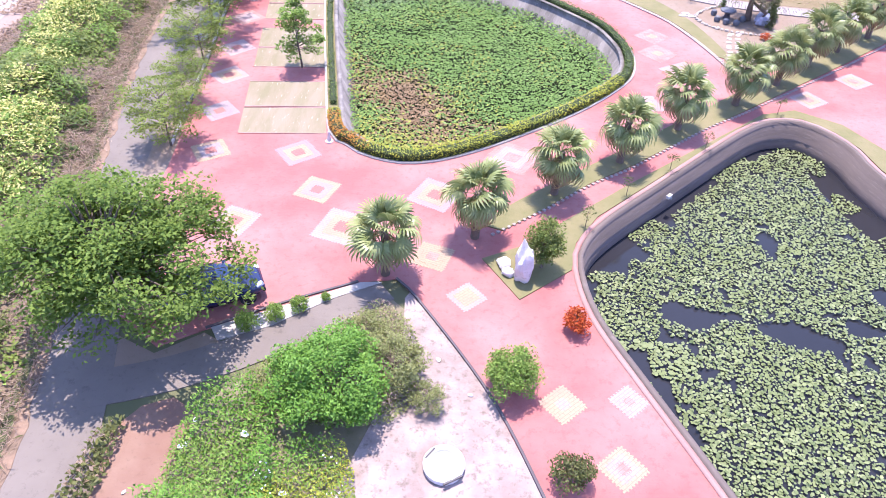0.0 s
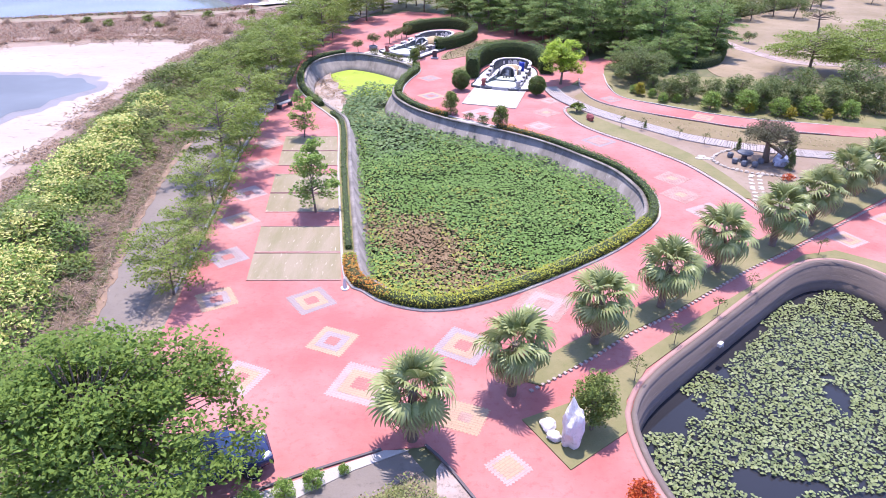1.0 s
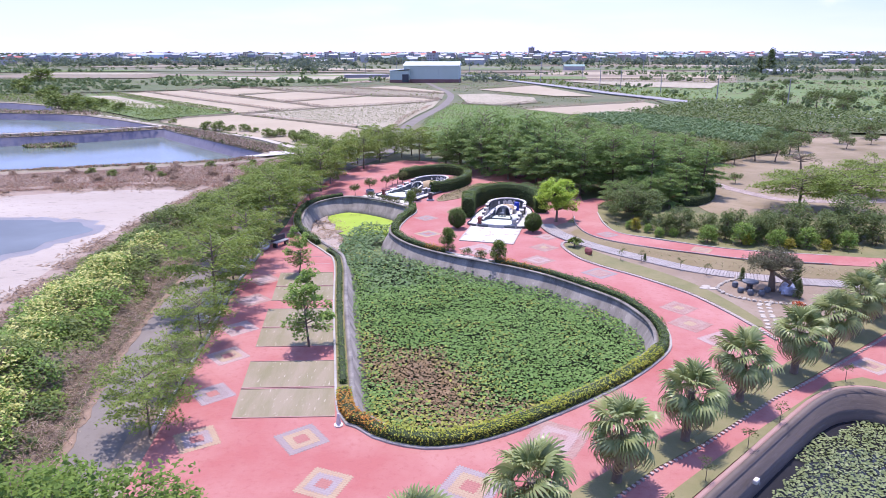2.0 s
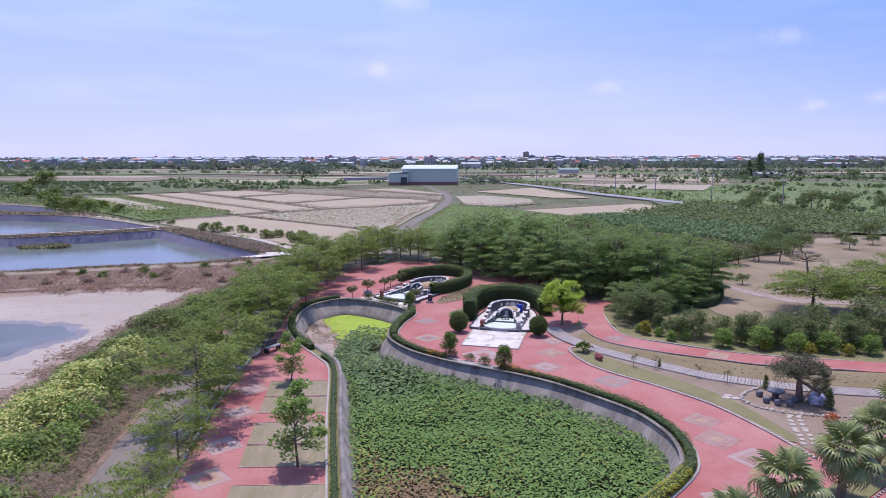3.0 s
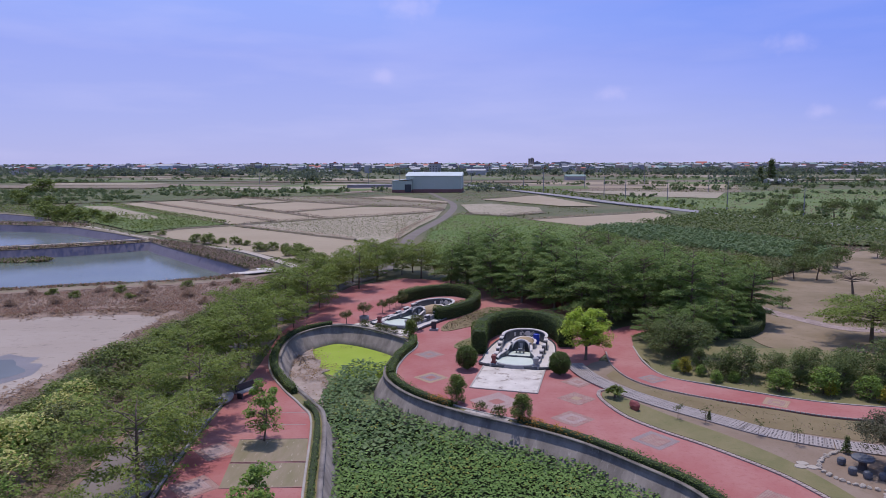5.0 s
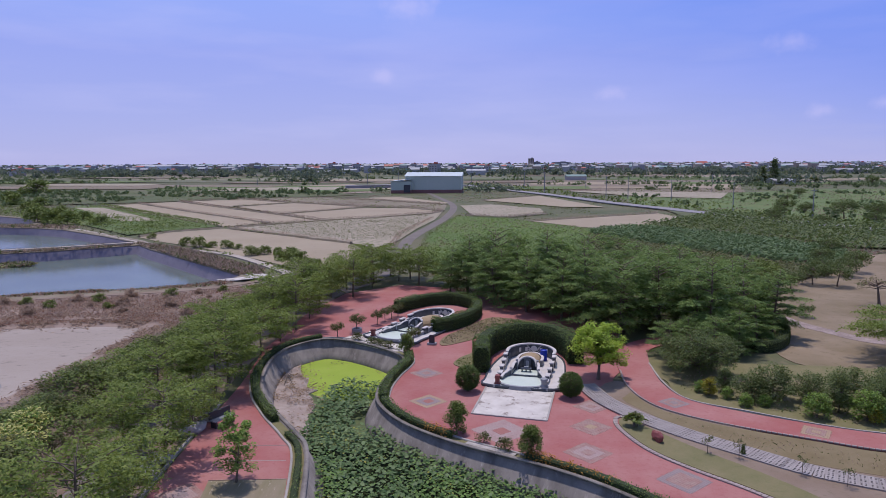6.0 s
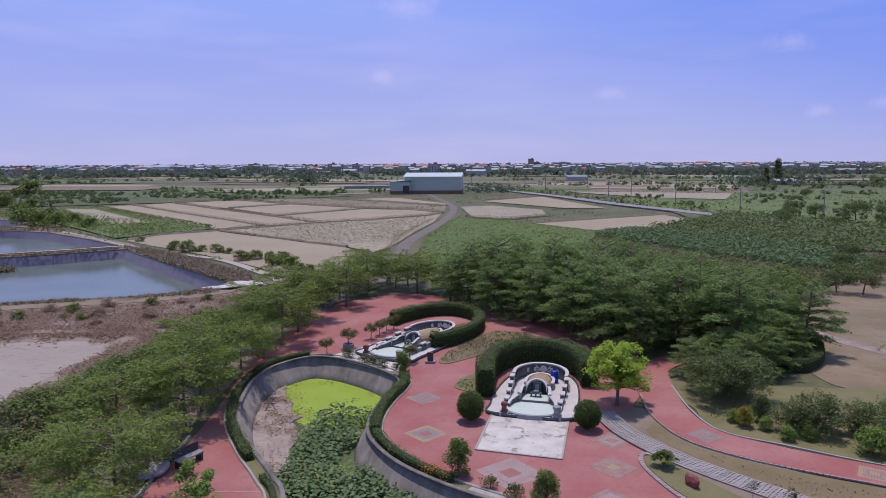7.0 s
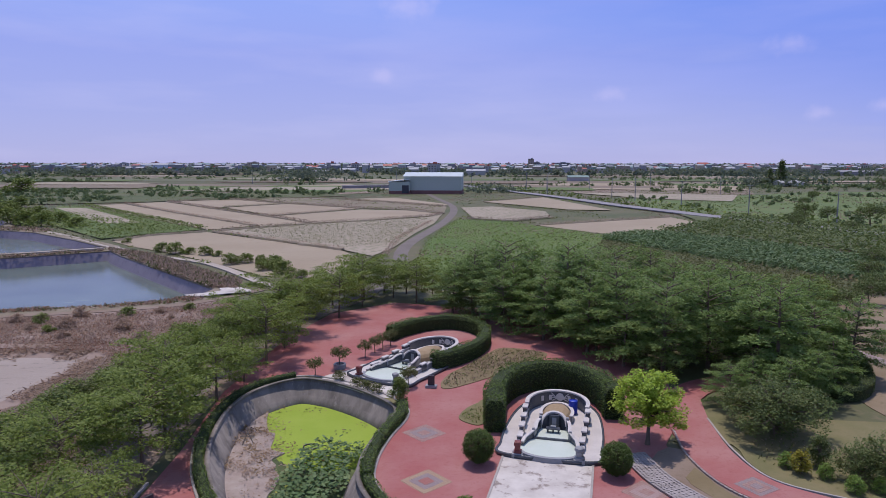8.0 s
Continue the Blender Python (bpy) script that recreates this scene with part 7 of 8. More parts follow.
tree("red_plant", "small plant with red leaves among the stones", "plant", "round", 0.5, 0.35, 0.05, 0.03, 10, 260, 0.12, 0.18, 0.3, 0.8, LEAF_RED, 50, place(22.2, 46.4))

# ---- along the lane ----
GREY_ROCK = surface("grey_rock", (0.36, 0.34, 0.325), (0.24, 0.225, 0.215), (0.45, 0.43, 0.41), big=1.6, fine=5.0, bump=0.8)
for k, (x, y, s) in enumerate([(-17.5, 47.3, 0.8), (-17.8, 50.4, 0.65), (-18.1, 54.6, 0.8), (-18.0, 56.6, 0.6), (-17.6, 60.8, 0.7), (-17.2, 44.4, 0.5), (-17.5, 63.0, 0.5)]):
    boulder("boulder", "pale grey boulder at the roadside", x, y, (s * 1.3, s * 0.8, s * 0.55), 20 + k, GREY_ROCK, group="boulders along the lane")
setting("lane_kerb", sweep("lane_kerb", curve_through([(-15.0, 31.0), (-15.5, 36.0), (-16.2, 43.0), (-17.0, 50.0), (-17.4, 57.0), (-17.6, 66.0)], False, 1.0), [(-0.07, -0.05), (-0.07, 0.08), (0.07, 0.08), (0.07, -0.05)], False, KERB), "low pale kerb between square and lane", "kerb")
bench = thing("park_bench", "black and white park bench set by the square", "bench", pose(-16.2, 62.2, 0, 0, 0, 60))
part("seat", box(bmesh.new(), (1.7, 0.5, 0.09), (0, 0, 0.45), 0.0, 0.02), GREY_STONE, bench)
part("backrest", box(bmesh.new(), (1.7, 0.1, 0.5), (0, 0.28, 0.72), 0.0, 0.03), DARK_STONE, bench)
for s in (-0.7, 0.7):
    part("leg", box(bmesh.new(), (0.16, 0.46, 0.42), (s, 0, 0.21), 0.0, 0.02), DARK_STONE, bench)
marker = thing("marker_post", "white cone-shaped marker on the square", "marker", place(-6.55, 31.75))
part("cone", turned([(0.22, 0.0), (0.22, 0.05), (0.12, 0.1), (0.05, 0.62), (0.02, 0.64)], 16), WHITE_STONE, marker)
bracket = thing("outfall_pipe", "short white pipe on the lily pond wall", "pipe", pose(11.3, 28.05, -0.62, 0, 0, 45))
part("pipe", box(bmesh.new(), (0.34, 0.2, 0.2), (0, 0, 0.18), 0.0, 0.05), WHITE_STONE, bracket)
part("bracket", box(bmesh.new(), (0.1, 0.26, 0.1), (0.1, 0, 0.05), 0.0, 0.02), GREY_STONE, bracket)
trestle = thing("wooden_trestle", "broken wooden frame leaning in the mud", "wooden frame", pose(-15.0, 74.4, -1.5, 0, 0, 20) @ Matrix.Scale(0.7, 4))
GREY_WOOD = surface("weathered_wood", (0.28, 0.24, 0.20), (0.2, 0.17, 0.14), (0.36, 0.32, 0.28), big=3.0, fine=16.0)
for m in (pose(0, 0, 0.55, 0, 24, 0), pose(0.5, 0, 0.55, 0, -24, 0), pose(0.2, 0.1, 0.7, 90, 0, 70)):
    part("post", box(bmesh.new(), (0.09, 0.09, 1.25), (0, 0, 0), 0.0, 0.01), GREY_WOOD, trestle, at=m)
hoop = tagged(part("hoop", sweep("hoop", arc(0, 0, 0.5, 0.42, 0, 348, 24), [(-0.03, 0.0), (-0.03, 0.06), (0.03, 0.06), (0.03, 0.0)], True, DARK_STONE), None, None, at=pose(-10.7, 74.2, WATER_Z + 0.03)), "dark ring floating on the duckweed", "ring")
# ---- belts of vegetation ----
def overgrown_bank():
    """The overgrown strip between lane and drained pond: shrubs, a flowering crest, dry grass."""
    inner = curve_through([(-14.2, 6.0), (-14.6, 12.0), (-15.6, 17.0), (-17.2, 23.0), (-18.9, 31.0), (-20.6, 40.0), (-22.0, 50.0), (-23.1, 62.0), (-23.3, 74.0), (-22.4, 86.0), (-20.4, 97.0), (-17.4, 108.0)], False, 0.8)
    outer = curve_through([(-23.0, 4.0), (-25.0, 12.0), (-26.0, 17.0), (-27.0, 23.0), (-28.2, 31.0), (-29.6, 40.0), (-30.8, 50.0), (-31.6, 62.0), (-31.4, 72.0), (-29.4, 82.0), (-25.6, 95.0), (-21.6, 110.0)], False, 0.8)
    n = min(len(inner), len(outer))
    s = np.linspace(0, 1, n)
    res = lambda c: np.stack([np.interp(s, np.linspace(0, 1, len(c)), c[:, k]) for k in (0, 1)], 1)
    inner, outer = res(inner), res(outer)
    cols = np.linspace(0, 1, 16)
    shape = np.interp(cols, [0, 0.12, 0.3, 0.5, 0.7, 0.86, 1.0], [0.0, 0.15, 1.3, 1.9, 1.4, 0.5, 0.0])
    v = []
    for c, h in zip(cols, shape):
        p = inner * (1 - c) + outer * c
        v.append(np.c_[p, -0.1 + h * (0.5 + 0.7 * value_noise(p, 3.0, 4))])
    v = np.stack(v, 1)
    idx = np.arange(n * 16).reshape(n, 16)
    f = np.stack([idx[:-1, :-1], idx[:-1, 1:], idx[1:, 1:], idx[1:, :-1]], 2).reshape(-1, 4)
    setting("overgrown_bank", mesh_from("overgrown_bank", v.reshape(-1, 3), f, surface("bank_soil", (0.15, 0.108, 0.072), (0.19, 0.14, 0.10), (0.09, 0.10, 0.04), big=0.4, fine=3.0)), "low earth bank beneath a belt of shrubs", "bank")
    r = rng(61)

    def on_bank(t, c):
        i = np.minimum(t.astype(int), n - 2)
        w = (t - i)[:, None]
        a = inner[i] * (1 - w) + inner[i + 1] * w
        b = outer[i] * (1 - w) + outer[i + 1] * w
        p = a * (1 - c[:, None]) + b * c[:, None]
        return p, np.interp(c, cols, shape) * (0.5 + 0.7 * value_noise(p, 3.0, 4))
    # undergrowth
    m = 82000
    c = r.uniform(-0.04, 1.04, m)
    p, h = on_bank(r.random(m) * (n - 1), c)
    z = -0.05 + h + r.uniform(0, 1, m) ** 1.5 * (0.1 + 0.8 * value_noise(p, 1.5, 6)) * np.interp(c, [0, 0.15, 0.8, 1], [0.4, 1.1, 1.0, 0.4])
    dry = np.interp(p[:, 1], [20, 55, 80], [0.9, 0.8, 0.5])
    kind = np.where(c < np.interp(p[:, 1], [16, 22, 40, 60], [0.0, 0.08, 0.1, 0.06]) + 0.15 * value_noise(p, 2.0, 3), 3, np.where(c > dry + 0.12 * (value_noise(p, 3.0, 12) - 0.5), 3, np.where(value_noise(p, 3.5, 15) > 0.6, np.where(p[:, 1] > 46, 4, 1), 0)))
    lean = np.zeros((m, 3))
    lean[:, 2] = 0.3
    grass = kind == 3
    blades = leaf_mesh("dry_grass", np.concatenate([np.c_[p, z]] * 2)[np.tile(grass, 2)] + r.normal(0, 0.14, (2 * int(grass.sum()), 3)) * [1, 1, 0.3], 0.36, REED, REED_DARK, LEAF_OLIVE, seed=60, flat=0.6, lean=np.array([0, 0, 0.3]), narrow=0.1, slots=r.choice(3, 2 * int(grass.sum()), p=[0.36, 0.46, 0.18]))
    tagged(part("dry_grass", blades, None, None), "dry pinkish brown grass along the bank", "grass", kind="stuff")
    pts, kinds, leans = [np.c_[p, z][~grass]], [kind[~grass]], [lean[~grass]]
    # bushes standing out of it, some in pale flower
    k = 520
    c = np.clip(r.normal(0.5, 0.2, k), 0.16, 0.84)
    far_on = r.random(k) * (n - 1)
    c = np.where(far_on > 0.62 * n, 0.16 + 0.5 * (c - 0.16), c)
    mid, h = on_bank(far_on, c)
    bloom = 1.25 * np.exp(-((c - 0.48) / 0.26) ** 2) * np.interp(mid[:, 1], [10, 18, 52, 66], [0.5, 1, 0.9, 0.0]) * (0.35 + 1.1 * value_noise(mid, 6.0, 9)) > 0.52
    for q, hh, fl, cc in zip(mid, h, bloom, c):
        rad = r.uniform(0.7, 1.45) * (1.0 if 0.25 < cc < 0.75 else 0.7)
        per = int(230 * rad * rad + 40)
        g = r.normal(0, 1, (per, 3))
        g /= np.linalg.norm(g, axis=1, keepdims=True)
        g[:, 2] = np.abs(g[:, 2])
        g *= rad * r.uniform(0.6, 1.05, (per, 1)) * np.array([1, 1, 0.85])
        pts.append(g + np.array([q[0], q[1], hh - 0.25]))
        tone = int(r.random() < 0.62) if r.random() < 0.88 else 4
        if q[1] > 46 and tone == 1:
            tone = 3 if r.random() < 0.6 else 0
        kinds.append(np.where((g[:, 2] > rad * r.uniform(0.1, 0.3)) & (r.random(per) < 0.62), 2, 1) if fl else np.full(per, tone))
        leans.append(np.tile([0, 0, 0.25], (per, 1)))
    me = leaf_mesh("bank_shrubs", np.concatenate(pts), 0.2, LEAF_MID, LEAF_LIGHT, LEAF_CREAM, LEAF_OLIVE, LEAF_DARK, seed=62, flat=0.55, lean=np.concatenate(leans), narrow=0.6, slots=np.concatenate(kinds), small=True)
    tagged(part("bank_shrubs", me, None, None), "belt of green shrubs with a pale yellow flowering crest", "shrubs", kind="stuff")


overgrown_bank()


def reeds(name, label, outline, density, height, seed, materials, z=0.0):
    loop = curve_through(outline, True, 2.0)
    p = scatter(loop, 1 / math.sqrt(density), seed)
    r = rng(seed)
    k = value_noise(p, 3.0, seed)
    keep = r.random(len(p)) < 0.35 + k
    p, k = p[keep], k[keep]
    slots = (r.random(len(p)) * len(materials)).astype(int) if len(materials) > 1 else None
    pts = np.c_[p, z + height * 0.35 * (0.5 + k)]
    me = leaf_mesh(name, pts, height, *materials, seed=seed, flat=0.1, lean=np.array([0, 0, 0.7]), narrow=0.34, slots=slots, small=True)
    return tagged(part(name, me, None, None), label, "reeds", kind="stuff")


reeds("dry_reeds", "dry pinkish brown reeds on the pond bank", [(-28.4, 86.0), (-30.2, 91.0), (-33.4, 93.0), (-45.0, 93.0), (-58.0, 89.4), (-80.0, 86.0), (-95.0, 89.0), (-66.0, 97.5), (-52.0, 102.2), (-37.0, 106.6), (-27.0, 112.5), (-22.6, 104.0)], 32, 0.33, 63, [REED, REED, REED, REED_RUST, REED, REED_DARK])


def shore_grass():
    """Dry grass that thins out down the bank and over the mud."""
    r = rng(69)
    rim = MUD_POND[(MUD_POND[:, 1] > 14) & (MUD_POND[:, 0] > -95)]
    i = r.integers(0, len(rim), 22000)
    d = r.uniform(-0.6, 1.0, 22000) ** 2 * 3.0 * np.sign(r.uniform(-0.15, 1, 22000))
    p = rim[i] - normals_2d(MUD_POND, True)[(MUD_POND[:, 1] > 14) & (MUD_POND[:, 0] > -95)][i] * d[:, None] + r.normal(0, 0.9, (22000, 2))
    keep = value_noise(p, 2.5, 70) > 0.4 + 0.08 * np.clip(d, 0, 8)
    p, d = p[keep], d[keep]
    z = 0.02 - 0.33 * np.clip(d / 2.5, 0, 1)
    me = leaf_mesh("shore_grass", np.c_[p, z], 0.5, REED, REED_DARK, seed=71, flat=0.55, lean=np.array([0, 0, 0.25]), narrow=0.22, slots=(r.random(len(p)) < 0.35).astype(int))
    tagged(part("shore_grass", me, None, None), "dry pinkish grass thinning out over the mud", "grass", kind="stuff")


shore_grass()
reeds("dry_reeds", "strip of dry grass along the drained pond", [(-29.4, 36.0), (-30.4, 48.0), (-31.2, 60.0), (-31.4, 72.0), (-30.8, 84.0), (-29.2, 84.0), (-30.0, 72.0), (-29.9, 60.0), (-29.2, 48.0), (-28.2, 36.0)], 20, 0.32, 64, [REED])
reeds("dike_grass", "dry grass on the dike between ponds", [(-31.6, 114.0), (-37.5, 109.8), (-52.0, 105.4), (-66.5, 100.6), (-130.0, 82.5), (-130.0, 83.6), (-66.5, 101.8), (-52.0, 106.6), (-37.9, 111.0), (-32.6, 115.0)], 12, 0.5, 65, [REED, LEAF_OLIVE])
reeds("dike_grass", "dry brown grass along the far pond dike", [(-32.8, 120.8), (-59.4, 152.2), (-65.4, 159.6), (-66.5, 161.8), (-62.0, 158.6), (-54.0, 152.6), (-38.4, 134.4), (-29.6, 123.4)], 24, 0.8, 66, [REED, REED_DARK, REED, LEAF_OLIVE], 0.15)
reeds("dike_grass", "dry grass on the dike between two fish ponds", [(-135, 125), (-100, 139.5), (-79, 148.5), (-66, 158), (-67, 160.8), (-80, 152.4), (-101, 142.8), (-136, 128)], 12, 0.75, 143, [REED, REED_DARK, LEAF_OLIVE, REED], 0.15)
reeds("dike_grass", "dry grass on a far pond dike", [(-166, 210), (-111, 197), (-98, 192), (-96, 195), (-112, 203.5), (-168, 216.5)], 5, 0.9, 144, [REED, REED_DARK, LEAF_OLIVE], 0.15)
reeds("dike_grass", "dry brown grass along the near pond dike", [(-31.2, 113.4), (-37.2, 109.4), (-52.0, 104.9), (-66.5, 100.2), (-130.0, 82.0), (-130.0, 83.2), (-66.6, 101.6), (-52.2, 106.4), (-38.1, 110.9), (-33.0, 114.8)], 22, 0.55, 145, [REED, REED_DARK, LEAF_OLIVE, REED_RUST], 0.1)
reeds("reed_islet", "islet of yellowish reeds in the fish pond", [(-86.5, 140.6), (-82.0, 140.0), (-77.0, 141.4), (-76.4, 143.2), (-81.0, 144.6), (-86.0, 142.8)], 22, 0.9, 146, [LEAF_OLIVE, REED, LEAF_DUSTY], -1.7)
strip("dike_edging", [(-118.0, 133.6), (-100.0, 141.4), (-79.5, 150.6), (-69.0, 158.4)], 0.7, 0.25, KERB, "broken pale concrete edging on the dike", "edging")
reeds("rust_grass", "rust-brown dry grass at the mud's edge", [(-30.2, 85.0), (-32.4, 90.6), (-45.0, 90.4), (-64.0, 85.2), (-64.0, 88.6), (-46.0, 94.4), (-34.0, 94.4), (-29.2, 90.4)], 40, 0.3, 147, [REED_RUST, REED, REED_RUST, REED], -0.1)
dry_bush = tree("dry_bush", "dry brownish bush among the reeds", "bush", "lofty", 1.2, 1.05, 0.08, 0.04, 30, 1000, 0.2, 0.36, 0.4, 0.75, REED, 148, place(-40.0, 99.0), "dry bushes of the reed bank")
spread_copies(dry_bush, [(-43.5, 98.6), (-46.6, 101.6), (-36.2, 102.8), (-34.0, 98.6), (-38.4, 95.6), (-50.4, 97.0), (-54.6, 99.8), (-58.4, 97.0), (-48.4, 94.6), (-31.4, 103.8), (-29.4, 99.6), (-62.6, 99.0), (-66.8, 96.2), (-33.6, 106.4), (-71.6, 97.4), (-28.6, 106.2), (-41.4, 104.4), (-30.6, 94.4), (-53.0, 93.2)], 149, 0.4, 0.9)
shore = tree("shore_bush", "dark round bush on the dike", "bush", "lofty", 1.5, 1.35, 0.08, 0.05, 34, 900, 0.26, 0.42, 0.45, 0.75, LEAF_MID, 67, place(-30.0, 136.0), "bushes along the dike")
spread_copies(shore, [(-26.4, 133.0), (-28.2, 137.4), (-36.9, 142.4), (-35.0, 144.0), (-32.6, 144.6), (-29.4, 140.0), (-44.8, 153.3), (-42.2, 151.7), (-55.1, 158.7), (-51.1, 155.4), (-67.5, 171.6), (-48.3, 154.6), (-24.5, 131.0), (-31.8, 142.0), (-22.8, 129.6), ], 68, 0.7, 1.4)
spread_copies(shore, [(-36.5, 104.6), (-44.0, 101.4), (-52.0, 100.0), (-31.0, 108.0), (-48.0, 98.0), (-41.0, 97.6)], 78, 0.4, 0.7)

# the wood
wood = [feathery_tree("wood_tree", "tall dark green tree with drooping tiers of fine leaves", h, sp, 1.9, 0.16, 32, 8600, 0.24, LEAF_WOOD, 100 + k, place(x, y), "trees of the dark wood", shape, rise, 0.66, 1.15)
        for k, (h, sp, x, y, shape, rise) in enumerate([(9.2, 3.2, 12.8, 89.5, (0.85, 1.0, 0.8, 0.25), (0.0, 0.85)), (7.9, 3.6, 15.6, 85.6, (0.9, 1.0, 0.9, 0.4), (0.05, 0.7)), (8.6, 3.0, 22.4, 81.0, (0.9, 1.0, 0.75, 0.25), (0.0, 0.8))])]
spots = scatter(np.array([(-1.6, 107.0), (2.5, 103.0), (6.5, 98.5), (9.5, 94.0), (12.8, 87.5), (16.0, 84.0), (20.0, 80.5), (26.0, 79.6), (29.6, 83.6), (31.4, 89.0), (29.0, 95.0), (21.0, 101.0), (12.0, 107.0), (3.0, 112.0)]), 4.2, 101, 0.32)
spots = np.array([q for q in spots if math.hypot(q[0] - 18.6, q[1] - 82.2) > 2.6])
r = rng(102)
for k, (x, y) in enumerate(spots):
    if min(math.hypot(x - a, y - b) for a, b in ((12.8, 89.5), (15.6, 85.6), (22.4, 81.0))) > 2.2:
        copy_thing(wood[k % 3], place(x, y, 0, r.uniform(0, 360), r.uniform(0.8, 1.14) * (1.0 if x < 20 else 0.86)))

for k, (x, y, s) in enumerate([(14.4, 86.4, 0.6), (23.4, 79.8, 0.5), (26.6, 80.8, 0.55), (29.2, 84.8, 0.6), (11.4, 91.2, 0.7), (8.4, 96.0, 0.7), (4.8, 100.8, 0.8), (1.0, 104.6, 0.8), (-1.2, 106.0, 0.8), (30.6, 88.4, 0.5), (22.0, 77.6, 0.5), (19.6, 78.4, 0.45), (10.4, 90.4, 0.85), (12.6, 86.6, 0.8), (7.2, 94.8, 0.85), (14.8, 83.8, 0.7), (4.0, 98.8, 0.8), (20.8, 76.4, 0.5), (23.6, 77.6, 0.5), (17.4, 77.6, 0.45)]):
    copy_thing(wood[k % 3], place(x, y, -0.3, 40 * k, s))

# shrub border and orchard
border = [tree("border_shrub", lab, "shrub", "lofty", h, sp, 0.2, 0.06, 46, n, 0.15, cl, 0.4, 0.8, mat, 120 + k, place(x, y), "shrubs of the border", stems=2)
          for k, (lab, h, sp, n, cl, mat, x, y) in enumerate([("broad green shrub of the border", 2.7, 1.7, 4200, 0.55, LEAF_DARK, 21.0, 66.2), ("upright dark shrub of the border", 2.6, 0.75, 2400, 0.4, LEAF_DARK, 24.2, 63.8), ("small green shrub of the border", 1.7, 0.8, 1800, 0.36, LEAF_LIGHT, 22.3, 62.9), ("small yellow-leaved shrub of the border", 1.1, 0.42, 700, 0.25, LEAF_YELLOW, 25.4, 61.8)])]
for k, (x, y, s) in enumerate([(19.6, 66.4, 0.75), (27.4, 63.8, 1.0), (30.6, 64.4, 1.3), (33.4, 63.2, 1.05), (36.2, 64.6, 1.5), (40.0, 63.0, 1.2), (43.4, 64.6, 1.5), (23.4, 66.0, 0.8), (26.0, 66.2, 0.9), (29.0, 66.8, 0.8), (47.0, 63.0, 1.4)]):
    copy_thing(border[0], place(x, y, 0, 53 * k, s))
for k, (x, y, s) in enumerate([(26.6, 62.6, 0.9), (29.2, 62.0, 1.0), (32.4, 61.6, 1.0), (36.8, 62.0, 1.1), (18.4, 68.0, 0.7)]):
    copy_thing(border[1], place(x, y, 0, 71 * k, s))
for k, (x, y, s) in enumerate([(25.2, 62.3, 1.2), (27.8, 61.2, 1.0), (30.4, 61.2, 1.1), (16.6, 68.0, 0.5), (18.0, 66.6, 0.5), (18.6, 65.0, 0.55), (19.9, 65.0, 0.5), (33.6, 60.6, 1.0)]):
    copy_thing(border[2], place(x, y, 0, 37 * k, s))
for k, (x, y, s) in enumerate([(17.0, 67.2, 1.15), (28.4, 60.3, 1.0), (23.2, 64.2, 0.9), (31.6, 60.2, 0.9)]):
    copy_thing(border[3], place(x, y, 0, 91 * k, s))
umbrella = feathery_tree("orchard_tree", "broad flat-topped spreading tree on bare ground", 4.3, 3.7, 2.0, 0.16, 30, 11000, 0.22, LEAF_LANE, 130, place(37.4, 76.3), "trees of the orchard", (0.75, 1.0, 1.0, 0.75), (0.15, 0.5), 0.6, 1.5)
copy_thing(umbrella, place(41.8, 74.8, 0, 120, 1.05))
copy_thing(umbrella, place(50.0, 84.0, 0, 20, 1.0))
orchard = tree("orchard_tree", "small round orchard tree on bare ground", "tree", "round", 2.6, 1.5, 0.7, 0.08, 36, 1500, 0.2, 0.5, 0.3, 0.8, LEAF_DARK, 131, place(43.1, 107.2), "trees of the orchard")
spread_copies(orchard, [(48.0, 111.0), (50.5, 109.6), (56.6, 117.4), (66.0, 139.0), (73.0, 131.5), (83.0, 139.0), (60.0, 121.0), (64.0, 128.0), (70.0, 124.0), (78.0, 130.0), (53.0, 118.0), (58.0, 127.0), (90.0, 132.0), (86.0, 122.0)], 132, 0.8, 1.3)
copy_thing(orchard, place(36.8, 91.6, 0, 0, 0.55))
bare = tree("bare_tree", "half-bare leaning tree with few leaves", "tree", "umbrella", 4.0, 2.4, 1.2, 0.16, 26, 700, 0.16, 0.45, 0.4, 0.6, LEAF_OLIVE, 133, place(48.4, 97.5))

# the field crop and the scrub beyond the wood
def crop(name, label, outline, spacing, height, seed, material, category):
    p = scatter(np.array(outline, dtype=float), spacing, seed, 0.3)
    r = rng(seed)
    rep = np.repeat(p, 8, 0) + r.normal(0, spacing * 0.16, (len(p) * 8, 2))
    z = 0.25 + height * r.uniform(0.2, 0.8, len(rep))
    me = leaf_mesh(name, np.c_[rep, z], height * 0.38, material, seed=seed, flat=0.5, lean=np.array([0, 0, 0.35]), narrow=0.45, small=True)
    return tagged(part(name, me, None, None), label, category, kind="stuff")


